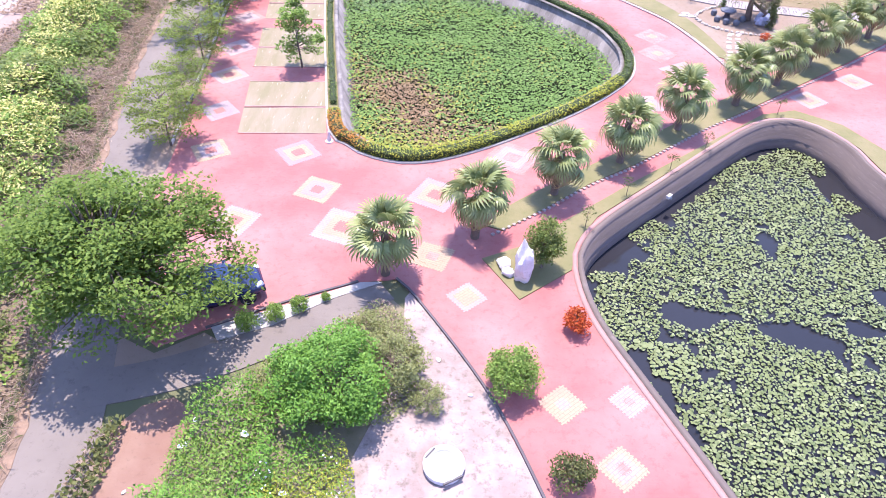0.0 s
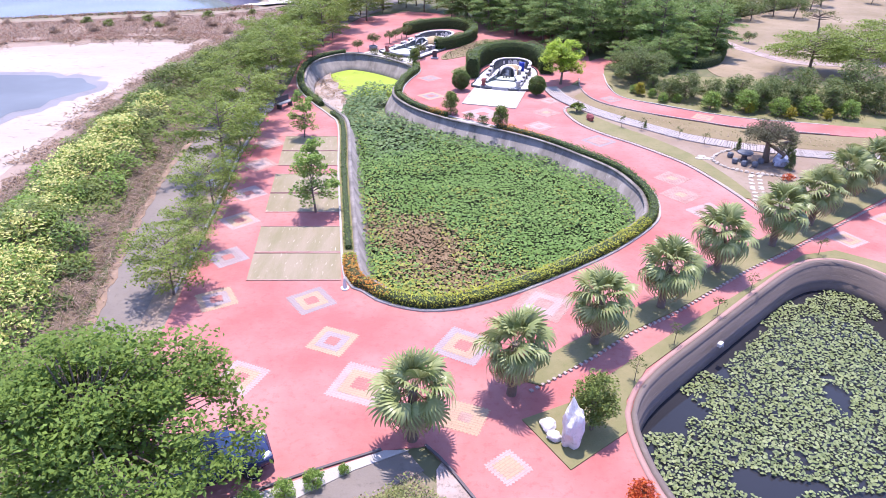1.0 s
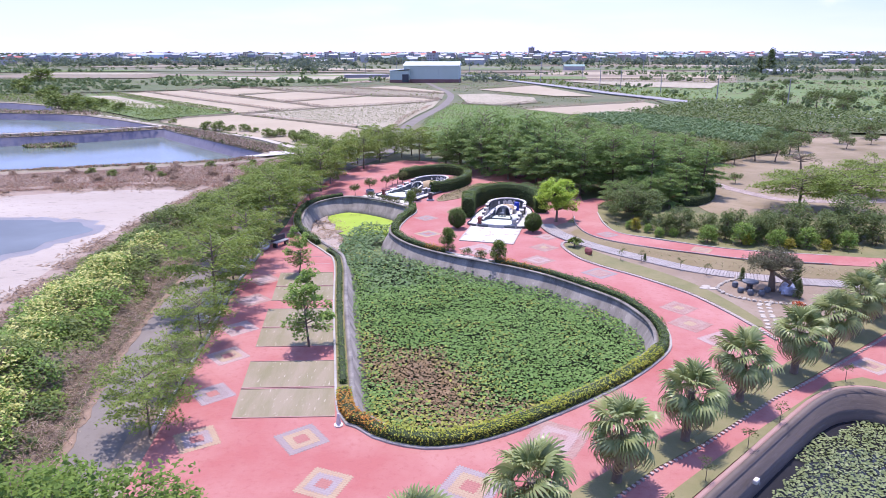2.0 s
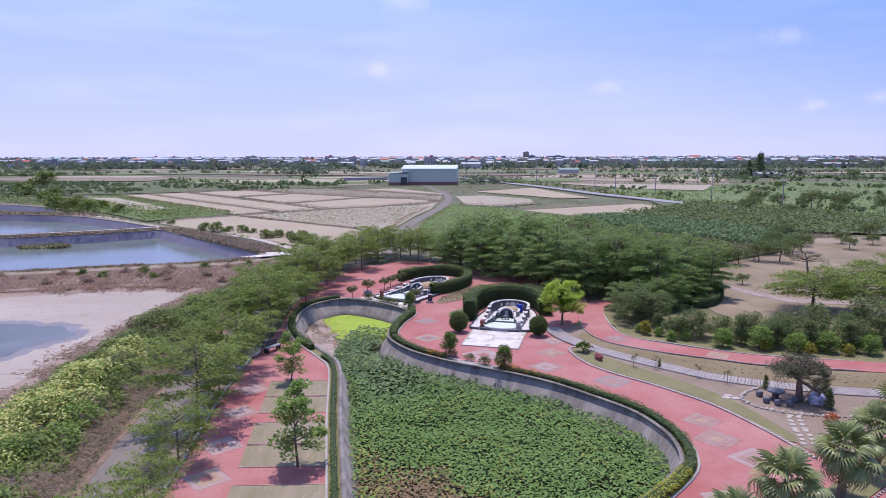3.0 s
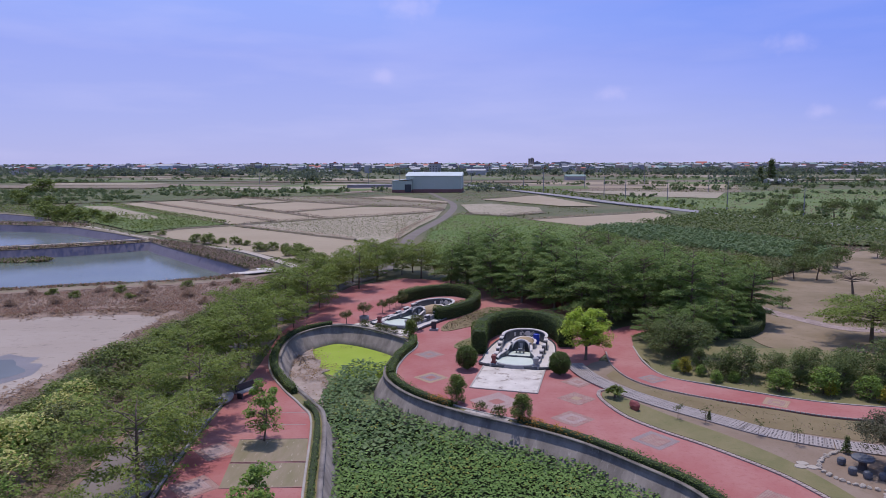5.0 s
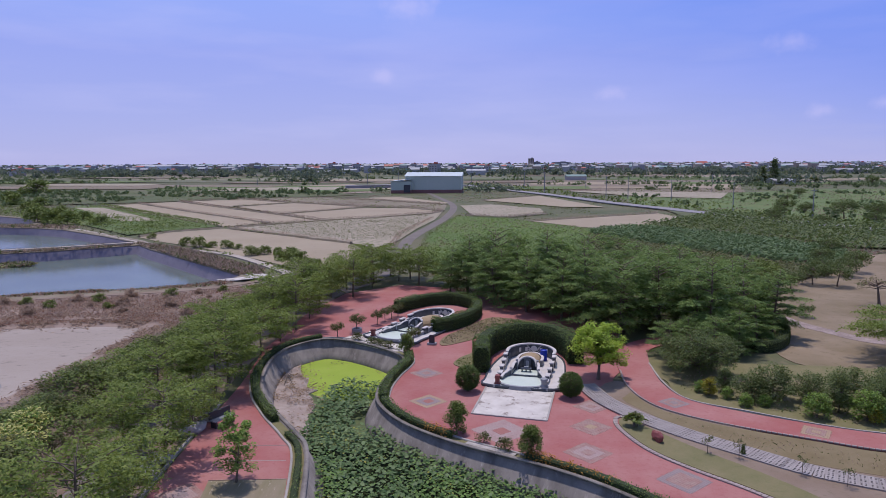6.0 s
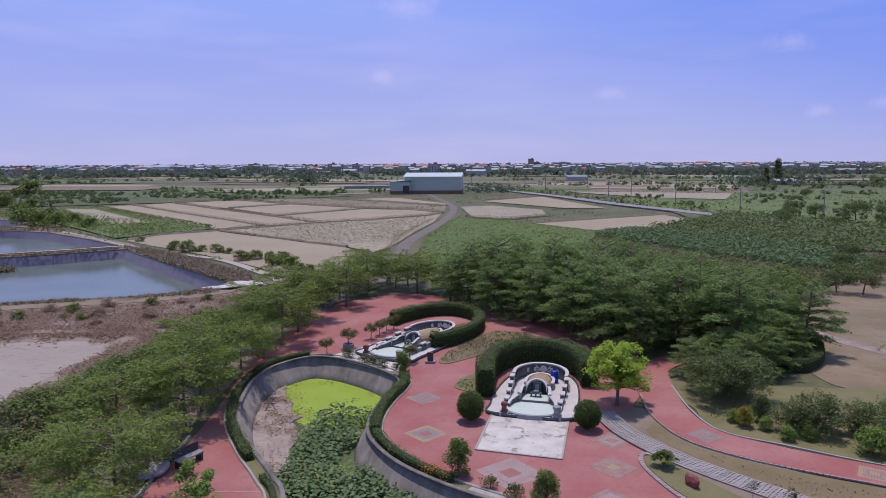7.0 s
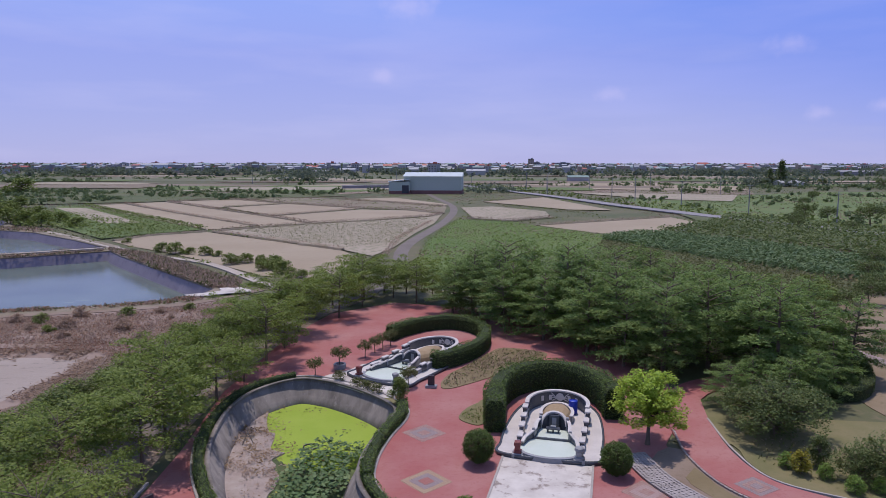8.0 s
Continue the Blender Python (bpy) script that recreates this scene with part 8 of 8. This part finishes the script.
SCRUB_OLIVE = leafy("olive_scrub_foliage", (0.11, 0.12, 0.042), (0.195, 0.195, 0.075), (0.15, 0.155, 0.058), patch=0.06)
CORN = leafy("crop_foliage", (0.08, 0.14, 0.045), (0.17, 0.24, 0.10), (0.12, 0.18, 0.07), patch=0.2)
crop("maize", "field of tall grey-green maize", [(30.5, 175), (36.7, 182.9), (44.6, 188), (58.6, 169.2), (66.4, 151.4), (68.9, 137.7), (57.3, 122.1), (52.1, 126.9), (43.2, 144.5)], 0.8, 1.7, 71, CORN, "crop")
crop("scrub", "rough olive scrub beyond the wood", [(4, 121), (20, 123), (26, 160), (31, 172), (42, 144), (56, 120), (46, 110), (38, 104), (24, 108), (12, 111), (4, 115)], 0.7, 1.0, 72, SCRUB_OLIVE, "scrub")
crop("scrub", "dark scrub along the country road", [(46, 189), (69, 214), (84, 236), (116, 172), (150, 150), (92, 145), (72, 142), (60, 170)], 1.5, 2.0, 73, LEAF_DARK, "scrub")
crop("green_crop", "fresh green crop beside the lane", [(2.5, 226), (16, 220), (23, 204), (37, 183), (25, 160), (19, 124), (-4, 125), (-5.5, 150), (-4.5, 175), (-1, 205)], 0.95, 0.6, 74, LEAF_LIGHT, "crop")
crop("green_crop", "green crop with pale furrows", [(-147, 286), (-138, 288), (-62, 200), (-66, 194), (-76, 179), (-84, 187), (-86, 216), (-110, 250), (-131, 277)], 1.3, 0.9, 75, LEAF_MID, "crop")
crop("pond_scrub", "green scrub behind the fish ponds", [(-112, 205), (-74, 186), (-64, 192), (-136, 262), (-230, 300), (-240, 230), (-150, 245)], 2.2, 1.6, 76, LEAF_MID, "scrub")
crop("stubble", "sparse grey-green stubble plants", [(-53, 196), (-36, 213), (-18, 226), (-7, 234), (-9, 192), (-12, 168), (-20, 162), (-33, 172)], 1.5, 0.7, 77, LEAF_OLIVE, "crop")
for k, way in enumerate(RIDGES + [[(-6.3, 150), (-5, 178), (-1, 206), (3, 232)], [(-12.5, 150), (-12, 178), (-5.5, 222)]]):
    for a, b in zip(way, way[1:]):
        a, b = np.array(a, float), np.array(b, float)
        q = np.array([b[1] - a[1], a[0] - b[0]]) / np.linalg.norm(b - a) * 0.7
        crop("ridge_weeds", "dry weeds on a field ridge" if k % 3 else "green weeds on a field ridge", [a + q, b + q, b - q, a - q], 0.8, 1.3 if k in (3,) else (0.6, 0.75, 0.9)[k % 3], 80 + k, LEAF_MID if k in (3, 15) else (LEAF_OLIVE, REED, REED_DARK)[k % 3], "weeds")
# low bushes behind the wood
lime = tree("field_bush", "bushy light green shrub behind the wood", "shrub", "round", 3.6, 2.2, 0.3, 0.07, 50, 1900, 0.31, 0.8, 0.5, 0.6, LEAF_MID, 140, place(27.0, 104.5), "light bushes behind the wood")
spread_copies(lime, [(31.0, 101.0), (34.0, 97.5), (23.0, 108.5), (36.5, 103.0), (30.5, 107.5), (40.0, 108.0), (35.5, 110.5), (42.5, 113.5), (18.5, 112.0), (26.5, 112.0)], 141, 0.8, 1.15)
reeds("ground_cover", "rows of dry tufted ground cover beside a grave", [(-2.3, 81.8), (-1.6, 81.1), (1.8, 84.1), (4.1, 86.7), (6.6, 89.5), (5.8, 90.8), (3.2, 91.7), (1.6, 89.8), (-0.1, 86.6), (-1.7, 84.1)], 34, 0.26, 151, [LEAF_OLIVE, REED, LEAF_OLIVE, REED_DARK], 0.05)
reeds("ground_cover", "thin dry grass between two garden paths", [(11.6, 66.0), (12.6, 63.9), (15.0, 60.9), (20.0, 58.2), (24.0, 56.4), (31.0, 54.6), (30.0, 53.0), (25.6, 53.6), (19.4, 56.2), (14.9, 59.4)], 12, 0.16, 152, [LEAF_OLIVE, REED], 0.05)
reeds("ground_cover", "thin grass under the shrub border", [(15.6, 71.0), (16.2, 66.8), (19.2, 64.6), (22.4, 62.4), (26.0, 60.8), (34.0, 59.0), (36.0, 66.0), (26.0, 68.0), (18.0, 72.0)], 8, 0.2, 153, [LEAF_OLIVE, LEAF_MID, REED], 0.02)
reeds("ground_cover", "oval bed of thin green grass beside the hedge", [(-1.1, 75.3), (-0.6, 76.8), (0.2, 77.8), (0.6, 75.2), (0.0, 74.1), (-0.8, 74.5)], 40, 0.18, 154, [LEAF_OLIVE, LEAF_MID], 0.05)
# ---- far buildings and the town ----
FAR_WALLS = [surface("render_%d" % k, c, tuple(v * 0.85 for v in c), tuple(v * 0.75 for v in c), big=0.2, fine=1.0) for k, c in enumerate([(0.40, 0.38, 0.37), (0.32, 0.30, 0.31), (0.42, 0.41, 0.40), (0.38, 0.30, 0.25), (0.26, 0.25, 0.27), (0.52, 0.42, 0.30)])]
FAR_ROOFS = [surface("roof_%d" % k, c, tuple(v * 0.85 for v in c), tuple(v * 0.8 for v in c), big=0.2, fine=1.0, rough=0.5) for k, c in enumerate([(0.36, 0.365, 0.38), (0.38, 0.10, 0.07), (0.24, 0.29, 0.34), (0.30, 0.285, 0.28), (0.19, 0.27, 0.24), (0.40, 0.40, 0.405)])]
FAR_GLASS = surface("dark_window", (0.04, 0.045, 0.055), (0.06, 0.065, 0.08), (0.03, 0.03, 0.04), rough=0.2, bump=0.0)


def house(x, y, w, d, h, wall, roof, label, turn=0.0, gable=0.0, windows=True, name="house", category="house"):
    """A far building: walls, roof with eaves, and rows of windows on the side that shows."""
    ob = thing(name, label, category, pose(x, y, 0, 0, 0, turn))
    body = part("wall", box(bmesh.new(), (w, d, h), (0, 0, h / 2)), wall, ob)
    bm = bmesh.new()
    if gable:
        e = 0.4
        v = [bm.verts.new(q) for q in ((-w / 2 - e, -d / 2 - e, h), (w / 2 + e, -d / 2 - e, h), (w / 2 + e, d / 2 + e, h), (-w / 2 - e, d / 2 + e, h), (-w / 2 - e, 0, h + gable), (w / 2 + e, 0, h + gable))]
        for q in ((0, 1, 5, 4), (2, 3, 4, 5), (0, 4, 3), (1, 2, 5), (3, 2, 1, 0)):
            bm.faces.new([v[i] for i in q])
    else:
        box(bm, (w + 0.5, d + 0.5, 0.5), (0, 0, h + 0.25))
        box(bm, (w * 0.3, d * 0.4, 2.2), (w * 0.15, 0, h + 1.5))
    part("roof", bm, roof, ob)
    if windows:
        storeys, cols = max(1, int(h / 3.3)), max(2, int(w / 4.0))
        for s in range(storeys):
            for c in range(cols):
                part("window", box(bmesh.new(), (1.7, 0.12, 1.5), (-w / 2 + (c + 0.5) * w / cols, -d / 2 - 0.04, 1.9 + s * 3.3)), FAR_GLASS, body)
    return ob


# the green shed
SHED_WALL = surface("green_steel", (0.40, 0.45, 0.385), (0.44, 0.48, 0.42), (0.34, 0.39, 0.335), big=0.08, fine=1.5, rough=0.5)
SHED_ROOF = surface("pale_green_roof", (0.50, 0.55, 0.53), (0.56, 0.6, 0.585), (0.43, 0.475, 0.455), big=0.1, fine=1.5, rough=0.45)
BRICK_BASE = surface("red_brick_base", (0.21, 0.10, 0.09), (0.25, 0.13, 0.11), (0.16, 0.08, 0.07), big=0.2, fine=3.0)
shed = thing("farm_shed", "large pale green steel shed with brick base", "shed", pose(-7.5, 401.0, 0, 0, 0, -4))
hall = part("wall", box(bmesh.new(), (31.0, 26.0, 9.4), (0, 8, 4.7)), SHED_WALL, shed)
bm = bmesh.new()
v = [bm.verts.new(q) for q in ((-16, -5.6, 9.4), (16, -5.6, 9.4), (16, 21.6, 9.4), (-16, 21.6, 9.4), (-16, 8, 11.4), (16, 8, 11.4))]
for q in ((0, 1, 5, 4), (2, 3, 4, 5), (0, 4, 3), (1, 2, 5)):
    bm.faces.new([v[i] for i in q])
part("roof", bm, SHED_ROOF, shed, "pale green sheet roof")
part("base", box(bmesh.new(), (31.3, 26.3, 1.9), (0, 8, 0.95)), BRICK_BASE, shed, "red brick base")
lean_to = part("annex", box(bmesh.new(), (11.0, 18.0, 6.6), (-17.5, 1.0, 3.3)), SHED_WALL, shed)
bm = bmesh.new()
v = [bm.verts.new(q) for q in ((-23.4, -8.4, 6.4), (-11.9, -8.4, 7.6), (-11.9, 10.4, 7.6), (-23.4, 10.4, 6.4), (-23.4, -8.4, 6.7), (-11.9, -8.4, 7.9), (-11.9, 10.4, 7.9), (-23.4, 10.4, 6.7))]
for q in ((0, 1, 5, 4), (1, 2, 6, 5), (2, 3, 7, 6), (3, 0, 4, 7), (4, 5, 6, 7)):
    bm.faces.new([v[i] for i in q])
part("annex_roof", bm, SHED_ROOF, lean_to)
part("base", box(bmesh.new(), (11.3, 18.3, 1.7), (-17.5, 1.0, 0.85)), BRICK_BASE, lean_to, "red brick base")
# no opening is cut: the doorway's inner shade is this panel's dark colour
part("door", box(bmesh.new(), (3.6, 0.3, 4.2), (-14.2, -8.1, 2.6)), FAR_GLASS, lean_to, "dark panel for the shaded inside of a doorway")
for k in range(9):
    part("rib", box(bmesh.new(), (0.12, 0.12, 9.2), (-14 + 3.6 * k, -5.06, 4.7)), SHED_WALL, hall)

# landmarks of the town
house(-800, 1730, 26, 16, 15, FAR_WALLS[2], FAR_ROOFS[5], "tall white apartment block above the town", 4)
house(-615, 1480, 70, 22, 12, surface("blue_white_steel", (0.52, 0.58, 0.66), (0.58, 0.62, 0.68), (0.45, 0.5, 0.56)), FAR_ROOFS[5], "long pale blue factory hall", 2, 3.0, False)
house(-475, 1730, 26, 18, 17, FAR_WALLS[5], FAR_ROOFS[3], "yellow block with rows of windows", 6)
house(-140, 1950, 60, 20, 8, FAR_WALLS[3], FAR_ROOFS[1], "long school building with a red roof", 3, 5.0)
house(-60, 1990, 50, 20, 9, FAR_WALLS[3], FAR_ROOFS[1], "long building with a red roof", -4, 5.0)
house(232, 1850, 14, 14, 27, FAR_WALLS[3], FAR_ROOFS[3], "brown tower block over the town", 0)
house(247, 1860, 18, 14, 18, FAR_WALLS[4], FAR_ROOFS[3], "grey apartment block beside the tower", 0)
house(345, 2050, 50, 20, 17, FAR_WALLS[1], FAR_ROOFS[0], "broad grey apartment block", 0)
house(420, 1540, 120, 30, 7, FAR_WALLS[2], FAR_ROOFS[4], "row of long green-roofed halls", 0, 3.0, False)
house(470, 1400, 110, 30, 6, FAR_WALLS[2], FAR_ROOFS[4], "row of long green-roofed halls", 0, 3.0, False)
house(760, 1480, 110, 40, 9, FAR_WALLS[2], FAR_ROOFS[5], "long white factory hall", 0, 3.0, False)
house(640, 1720, 26, 18, 12, FAR_WALLS[1], FAR_ROOFS[1], "temple with a bright red roof", 0, 6.0, False)
house(246, 521, 18, 9, 2.8, FAR_WALLS[2], FAR_ROOFS[5], "low white-roofed farm building among trees", 10, 1.6, False)
house(560, 960, 50, 16, 5, FAR_WALLS[1], FAR_ROOFS[3], "low grey warehouse among fields", 0, 2.0, False)
house(118, 640, 18, 9, 4, FAR_WALLS[0], FAR_ROOFS[4], "small pale farm shed", 0, 1.6, False)
house(-880, 1450, 34, 16, 7, FAR_WALLS[0], FAR_ROOFS[1], "house with a red roof", 0, 3.0)
house(-960, 1560, 40, 16, 8, FAR_WALLS[2], FAR_ROOFS[5], "white house at the edge of town", 0, 2.0)
house(-1010, 1350, 24, 16, 11, FAR_WALLS[4], FAR_ROOFS[3], "dark grey block of flats", 0)
house(360, 1220, 30, 14, 6, FAR_WALLS[0], FAR_ROOFS[0], "grey farm hall among fields", 0, 2.0, False)

r = rng(201)
kinds = []
for k in range(10):
    w, h = [9, 12, 16, 22, 30, 10, 14, 18, 26, 12][k], [7, 10, 9, 7, 8, 13, 16, 12, 6, 6][k]
    kinds.append(house(-60 + 40 * k, 2300 + 37 * ((k * 7) % 5), w, 11, h, FAR_WALLS[k % 6], FAR_ROOFS[(k * 5 + 1) % 6], ["small rendered house in the far town", "flat-roofed house in the far town", "grey rendered house in the far town", "low pale workshop in the far town", "long low workshop in the far town", "narrow tall house in the far town", "block of flats in the far town", "rendered row of far town houses", "low hall with a sheet roof", "small pale house in the far town"][k], 0, 2.2 if k % 3 else 0.0, k in (1, 2, 5, 6), "town_house"))
for k in range(260):
    y = r.uniform(980, 2500)
    x = y * r.uniform(-0.72, 0.78)
    if -0.1 < x / y < 0.2:
        y *= 0.95
    copy_thing(kinds[int(r.integers(0, 10))], place(x, y, 0, r.uniform(-30, 30), r.uniform(0.65, 1.05)))

# farther roofs, too small to tell apart
q = rng(203)
v, f, sl = [], [], []
for k in range(700):
    y = q.uniform(1150, 2900)
    x = y * q.uniform(-0.74, 0.8)
    w, d, h = q.uniform(6, 17), q.uniform(8, 14), q.uniform(6, 14)
    b = len(v)
    v += [(x + sx * w / 2, y + sy * d / 2, z) for z in (0, h) for sx, sy in ((-1, -1), (1, -1), (1, 1), (-1, 1))] + [(x - w / 2, y, h + 2), (x + w / 2, y, h + 2)]
    f += [[b, b + 1, b + 5, b + 4], [b + 1, b + 2, b + 6, b + 5], [b + 2, b + 3, b + 7, b + 6], [b + 3, b, b + 4, b + 7], [b + 4, b + 5, b + 9, b + 8], [b + 6, b + 7, b + 8, b + 9], [b + 5, b + 6, b + 9], [b + 7, b + 4, b + 8]]
    a, c = int(q.integers(0, 6)), 6 + int(q.integers(0, 6))
    sl += [a, a, a, a, c, c, a, a]
tagged(part("far_roofs", mesh_from("far_roofs", v, f, *FAR_WALLS, *FAR_ROOFS, slots=sl), None, None), "crowd of pale distant houses on the horizon", "houses", kind="stuff")

# far trees, singly too small to tell apart
def far_trees(name, label, spots, size, leaf, seed, material):
    r = rng(seed)
    n = len(spots)
    h = size * r.uniform(0.6, 1.4, n)
    per = 16
    g = r.normal(0, 1, (n, per, 3))
    g /= np.linalg.norm(g, axis=2, keepdims=True)
    c = np.c_[spots, h * 0.45]
    p = c[:, None] + g * (h[:, None, None] * np.array([0.5, 0.5, 0.4]))
    me = leaf_mesh(name, p.reshape(-1, 3), leaf, material, seed=seed, flat=0.15, narrow=0.9, small=True)
    return tagged(part(name, me, None, None), label, "trees", kind="stuff")


# greyed green: a little distance haze is put into the leaf colour
FAR_LEAF = leafy("far_foliage_hazed", (0.09, 0.12, 0.08), (0.16, 0.19, 0.13), (0.12, 0.15, 0.10), patch=0.01, through_light=0.5)
HEDGEROW = leafy("hedgerow_foliage", (0.10, 0.145, 0.06), (0.17, 0.215, 0.095), (0.13, 0.175, 0.075), patch=0.02, through_light=0.45)
q = rng(211)
y = q.uniform(860, 3000, 6800)
x = y * q.uniform(-0.78, 0.82, 6800)
keep = value_noise(np.c_[x, y * 0.35], 60.0, 33) > 0.42
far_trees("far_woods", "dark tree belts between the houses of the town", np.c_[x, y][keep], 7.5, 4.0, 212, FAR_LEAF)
y2 = q.uniform(3300, 4450, 1500)
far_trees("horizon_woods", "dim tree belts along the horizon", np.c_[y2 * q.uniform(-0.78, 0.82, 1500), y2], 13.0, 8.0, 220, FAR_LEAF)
rows = []
for k in range(70):
    cy = 340 + 760 * q.random() ** 1.2
    cx = cy * q.uniform(-0.78, 0.8)
    if (-50 < cx < 50 and cy < 470) or (20 < cx < 210 and cy < 420) or (cx < 0 and cy < 400 and cx > -150):
        continue
    ln, a = q.uniform(12, 60) * cy / 500, q.normal(0, 0.3)
    u = q.uniform(-1, 1, int(ln / 2.2))
    rows.append(np.c_[cx + u * ln * math.cos(a), cy + u * ln * math.sin(a) + q.normal(0, 1.5, len(u))])
far_trees("far_hedgerows", "dark trees in broken rows among far fields", np.concatenate(rows), 3.0, 1.5, 213, HEDGEROW)
scrub = np.c_[q.uniform(-330, -60, 2600), q.uniform(285, 470, 2600)]
scrub = scrub[inside(scrub, np.array(dict((nm, pts) for nm, pts, mat, lab in FIELDS)["scrub_west"], dtype=float)) & (value_noise(scrub * [0.35, 1.0], 11.0, 34) > 0.5)]
far_trees("scrub_bushes", "low dark bushes scattered over a rough field", scrub, 1.6, 1.1, 223, HEDGEROW)
scrub = np.c_[q.uniform(84, 320, 1500), q.uniform(190, 400, 1500)]
scrub = scrub[(value_noise(scrub * [0.4, 1.0], 12.0, 35) > 0.62) & inside(scrub, np.array(dict((nm, pts) for nm, pts, mat, lab in FIELDS)["grass_east"], dtype=float))]
far_trees("scrub_bushes", "low dark bushes scattered over a grassy field", scrub, 1.7, 1.1, 224, HEDGEROW)
line = curve_through([(14.0, 520.0), (38.0, 420.0), (55.0, 351.0), (66.0, 293.0), (76.0, 257.0), (83.0, 232.0), (100.0, 188.0)], False, 5.0)
far_trees("roadside_trees", "young trees along the country road", aside(line, -4.5, False)[:, :] + q.normal(0, 0.6, (len(line), 2)), 3.0, 1.0, 214, LEAF_MID)
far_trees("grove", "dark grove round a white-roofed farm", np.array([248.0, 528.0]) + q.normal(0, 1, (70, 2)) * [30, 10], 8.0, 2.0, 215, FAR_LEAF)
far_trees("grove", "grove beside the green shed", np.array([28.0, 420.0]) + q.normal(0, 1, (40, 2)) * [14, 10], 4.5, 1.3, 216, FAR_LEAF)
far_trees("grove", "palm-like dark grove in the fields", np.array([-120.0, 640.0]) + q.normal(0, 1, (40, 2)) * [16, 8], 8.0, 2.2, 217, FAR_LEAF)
for k, (x, y, z) in enumerate([(103, 229, 2.6), (107, 224, 2.2), (112, 213, 2.9), (118, 208, 2.6), (122, 216, 2.2), (98, 222, 1.8), (92, 214, 1.6), (126, 200, 2.4), (133, 192, 2.2), (88, 204, 1.5), (110, 196, 1.7), (97, 196, 1.4), (250, 528, 3.6), (262, 530, 3.2), (236, 531, 3.4), (228, 527, 2.6), (272, 524, 2.8), (281, 470, 3.4), (160, 330, 2.0), (140, 300, 1.6), (172, 352, 1.8)]):
    copy_thing(orchard, place(x, y, 0, 61 * k, z * 0.8))
for x, y, z in ((243.0, 526.0, 9.5), (236.0, 528.0, 6.5)):
    copy_thing(fir, place(x, y, 0, 10 * z, z))
for k, (x, y, z) in enumerate([(-119, 215, 3.0), (-113, 212, 2.6), (-107, 208.5, 2.4), (-222, 386, 5.5), (-180, 300, 3.0), (-150, 262, 2.4), (-126, 240, 2.2), (-140, 250, 2.4), (-200, 330, 3.0), (-108, 219, 2.0), (-160, 285, 2.6), (-96, 205, 1.8)]):
    copy_thing(shore, place(x, y, 0, 47 * k, z))

# rough grass and weeds on the open ground between the fields
q = rng(221)
y = 125 + 420 * q.random(80000) ** 1.4
x = y * q.uniform(-0.75, 0.75, 80000)
p = np.c_[x, y]
bare_of = [np.array(pts, dtype=float) for nm, pts, mat, lab in FIELDS if mat in (PADDY, STUBBLE)] + FISH_PONDS + [PLAZA, np.array([(-31, 110), (-95, 80), (-140, 60), (-140, 120), (-60, 165), (-30, 125)], dtype=float), np.array([(30, 70), (140, 90), (140, 150), (84, 142), (62, 137), (39, 105)], dtype=float)]
keep = value_noise(p, 14.0, 37) * 0.6 + value_noise(p, 3.0, 38) * 0.4 > 0.4
for ring in bare_of:
    keep &= ~inside(p, aside(ring, 0.5) if len(ring) > 30 else ring)
for road in ([(-9.5, 120), (-10.0, 160.0), (-8.5, 178.0), (-1.0, 232.0), (1.5, 290.0), (-6.0, 360.0), (-20.0, 480.0)], [(14.0, 520.0), (38.0, 420.0), (55.0, 351.0), (66.0, 293.0), (76.0, 257.0), (83.0, 232.0), (110.0, 160.0)]):
    line = curve_through(road, False, 2.0)
    order = np.argsort(line[:, 1])
    keep &= np.abs(p[:, 0] - np.interp(p[:, 1], line[order, 1], line[order, 0])) > 3.5
p = p[keep]
kind = np.where(value_noise(p, 20.0, 39) > 0.62, 2, np.where(value_noise(p, 9.0, 40) > 0.5, 1, 0))
me = leaf_mesh("rough_grass", np.c_[p, 0.15 + 0.2 * q.random(len(p))], 0.6, LEAF_MID, LEAF_OLIVE, REED_DARK, seed=222, flat=0.45, lean=np.array([0, 0, 0.4]), narrow=0.6, slots=kind, small=True)
tagged(part("rough_grass", me, None, None), "rough grass and weeds between the fields", "grass", kind="stuff")

# power poles
def power_pole(x, y, h):
    ob = thing("power_pole", "slender concrete power pole with a cross-arm", "power pole", place(x, y), "power poles in the fields")
    part("shaft", turned([(0.2, 0.0), (0.14, h * 0.6), (0.1, h)], 8), FAR_WALLS[4], ob)
    part("crossarm", box(bmesh.new(), (1.8, 0.14, 0.14), (0, 0, h - 0.6)), FAR_WALLS[4], ob)
    return ob


for x, y, h in ((-58.0, 519.0, 12), (-32.0, 470.0, 12), (-20.0, 520.0, 12), (46.0, 426.0, 11), (53.0, 391.0, 11), (90.0, 461.0, 11), (77.0, 351.0, 10), (82.0, 330.0, 10), (148.0, 525.0, 12), (103.0, 213.0, 9), (145.0, 393.0, 10), (60.0, 440.0, 11), (20.0, 560.0, 12), (89.0, 292.0, 10), (96.0, 250.0, 10), (-150.0, 560.0, 11)):
    power_pole(x, y, h)
house(-52, 470, 30, 3, 2.2, FAR_WALLS[4], FAR_ROOFS[3], "low dark boundary wall by the shed", 18, 0.3, False, "boundary_wall", "wall")
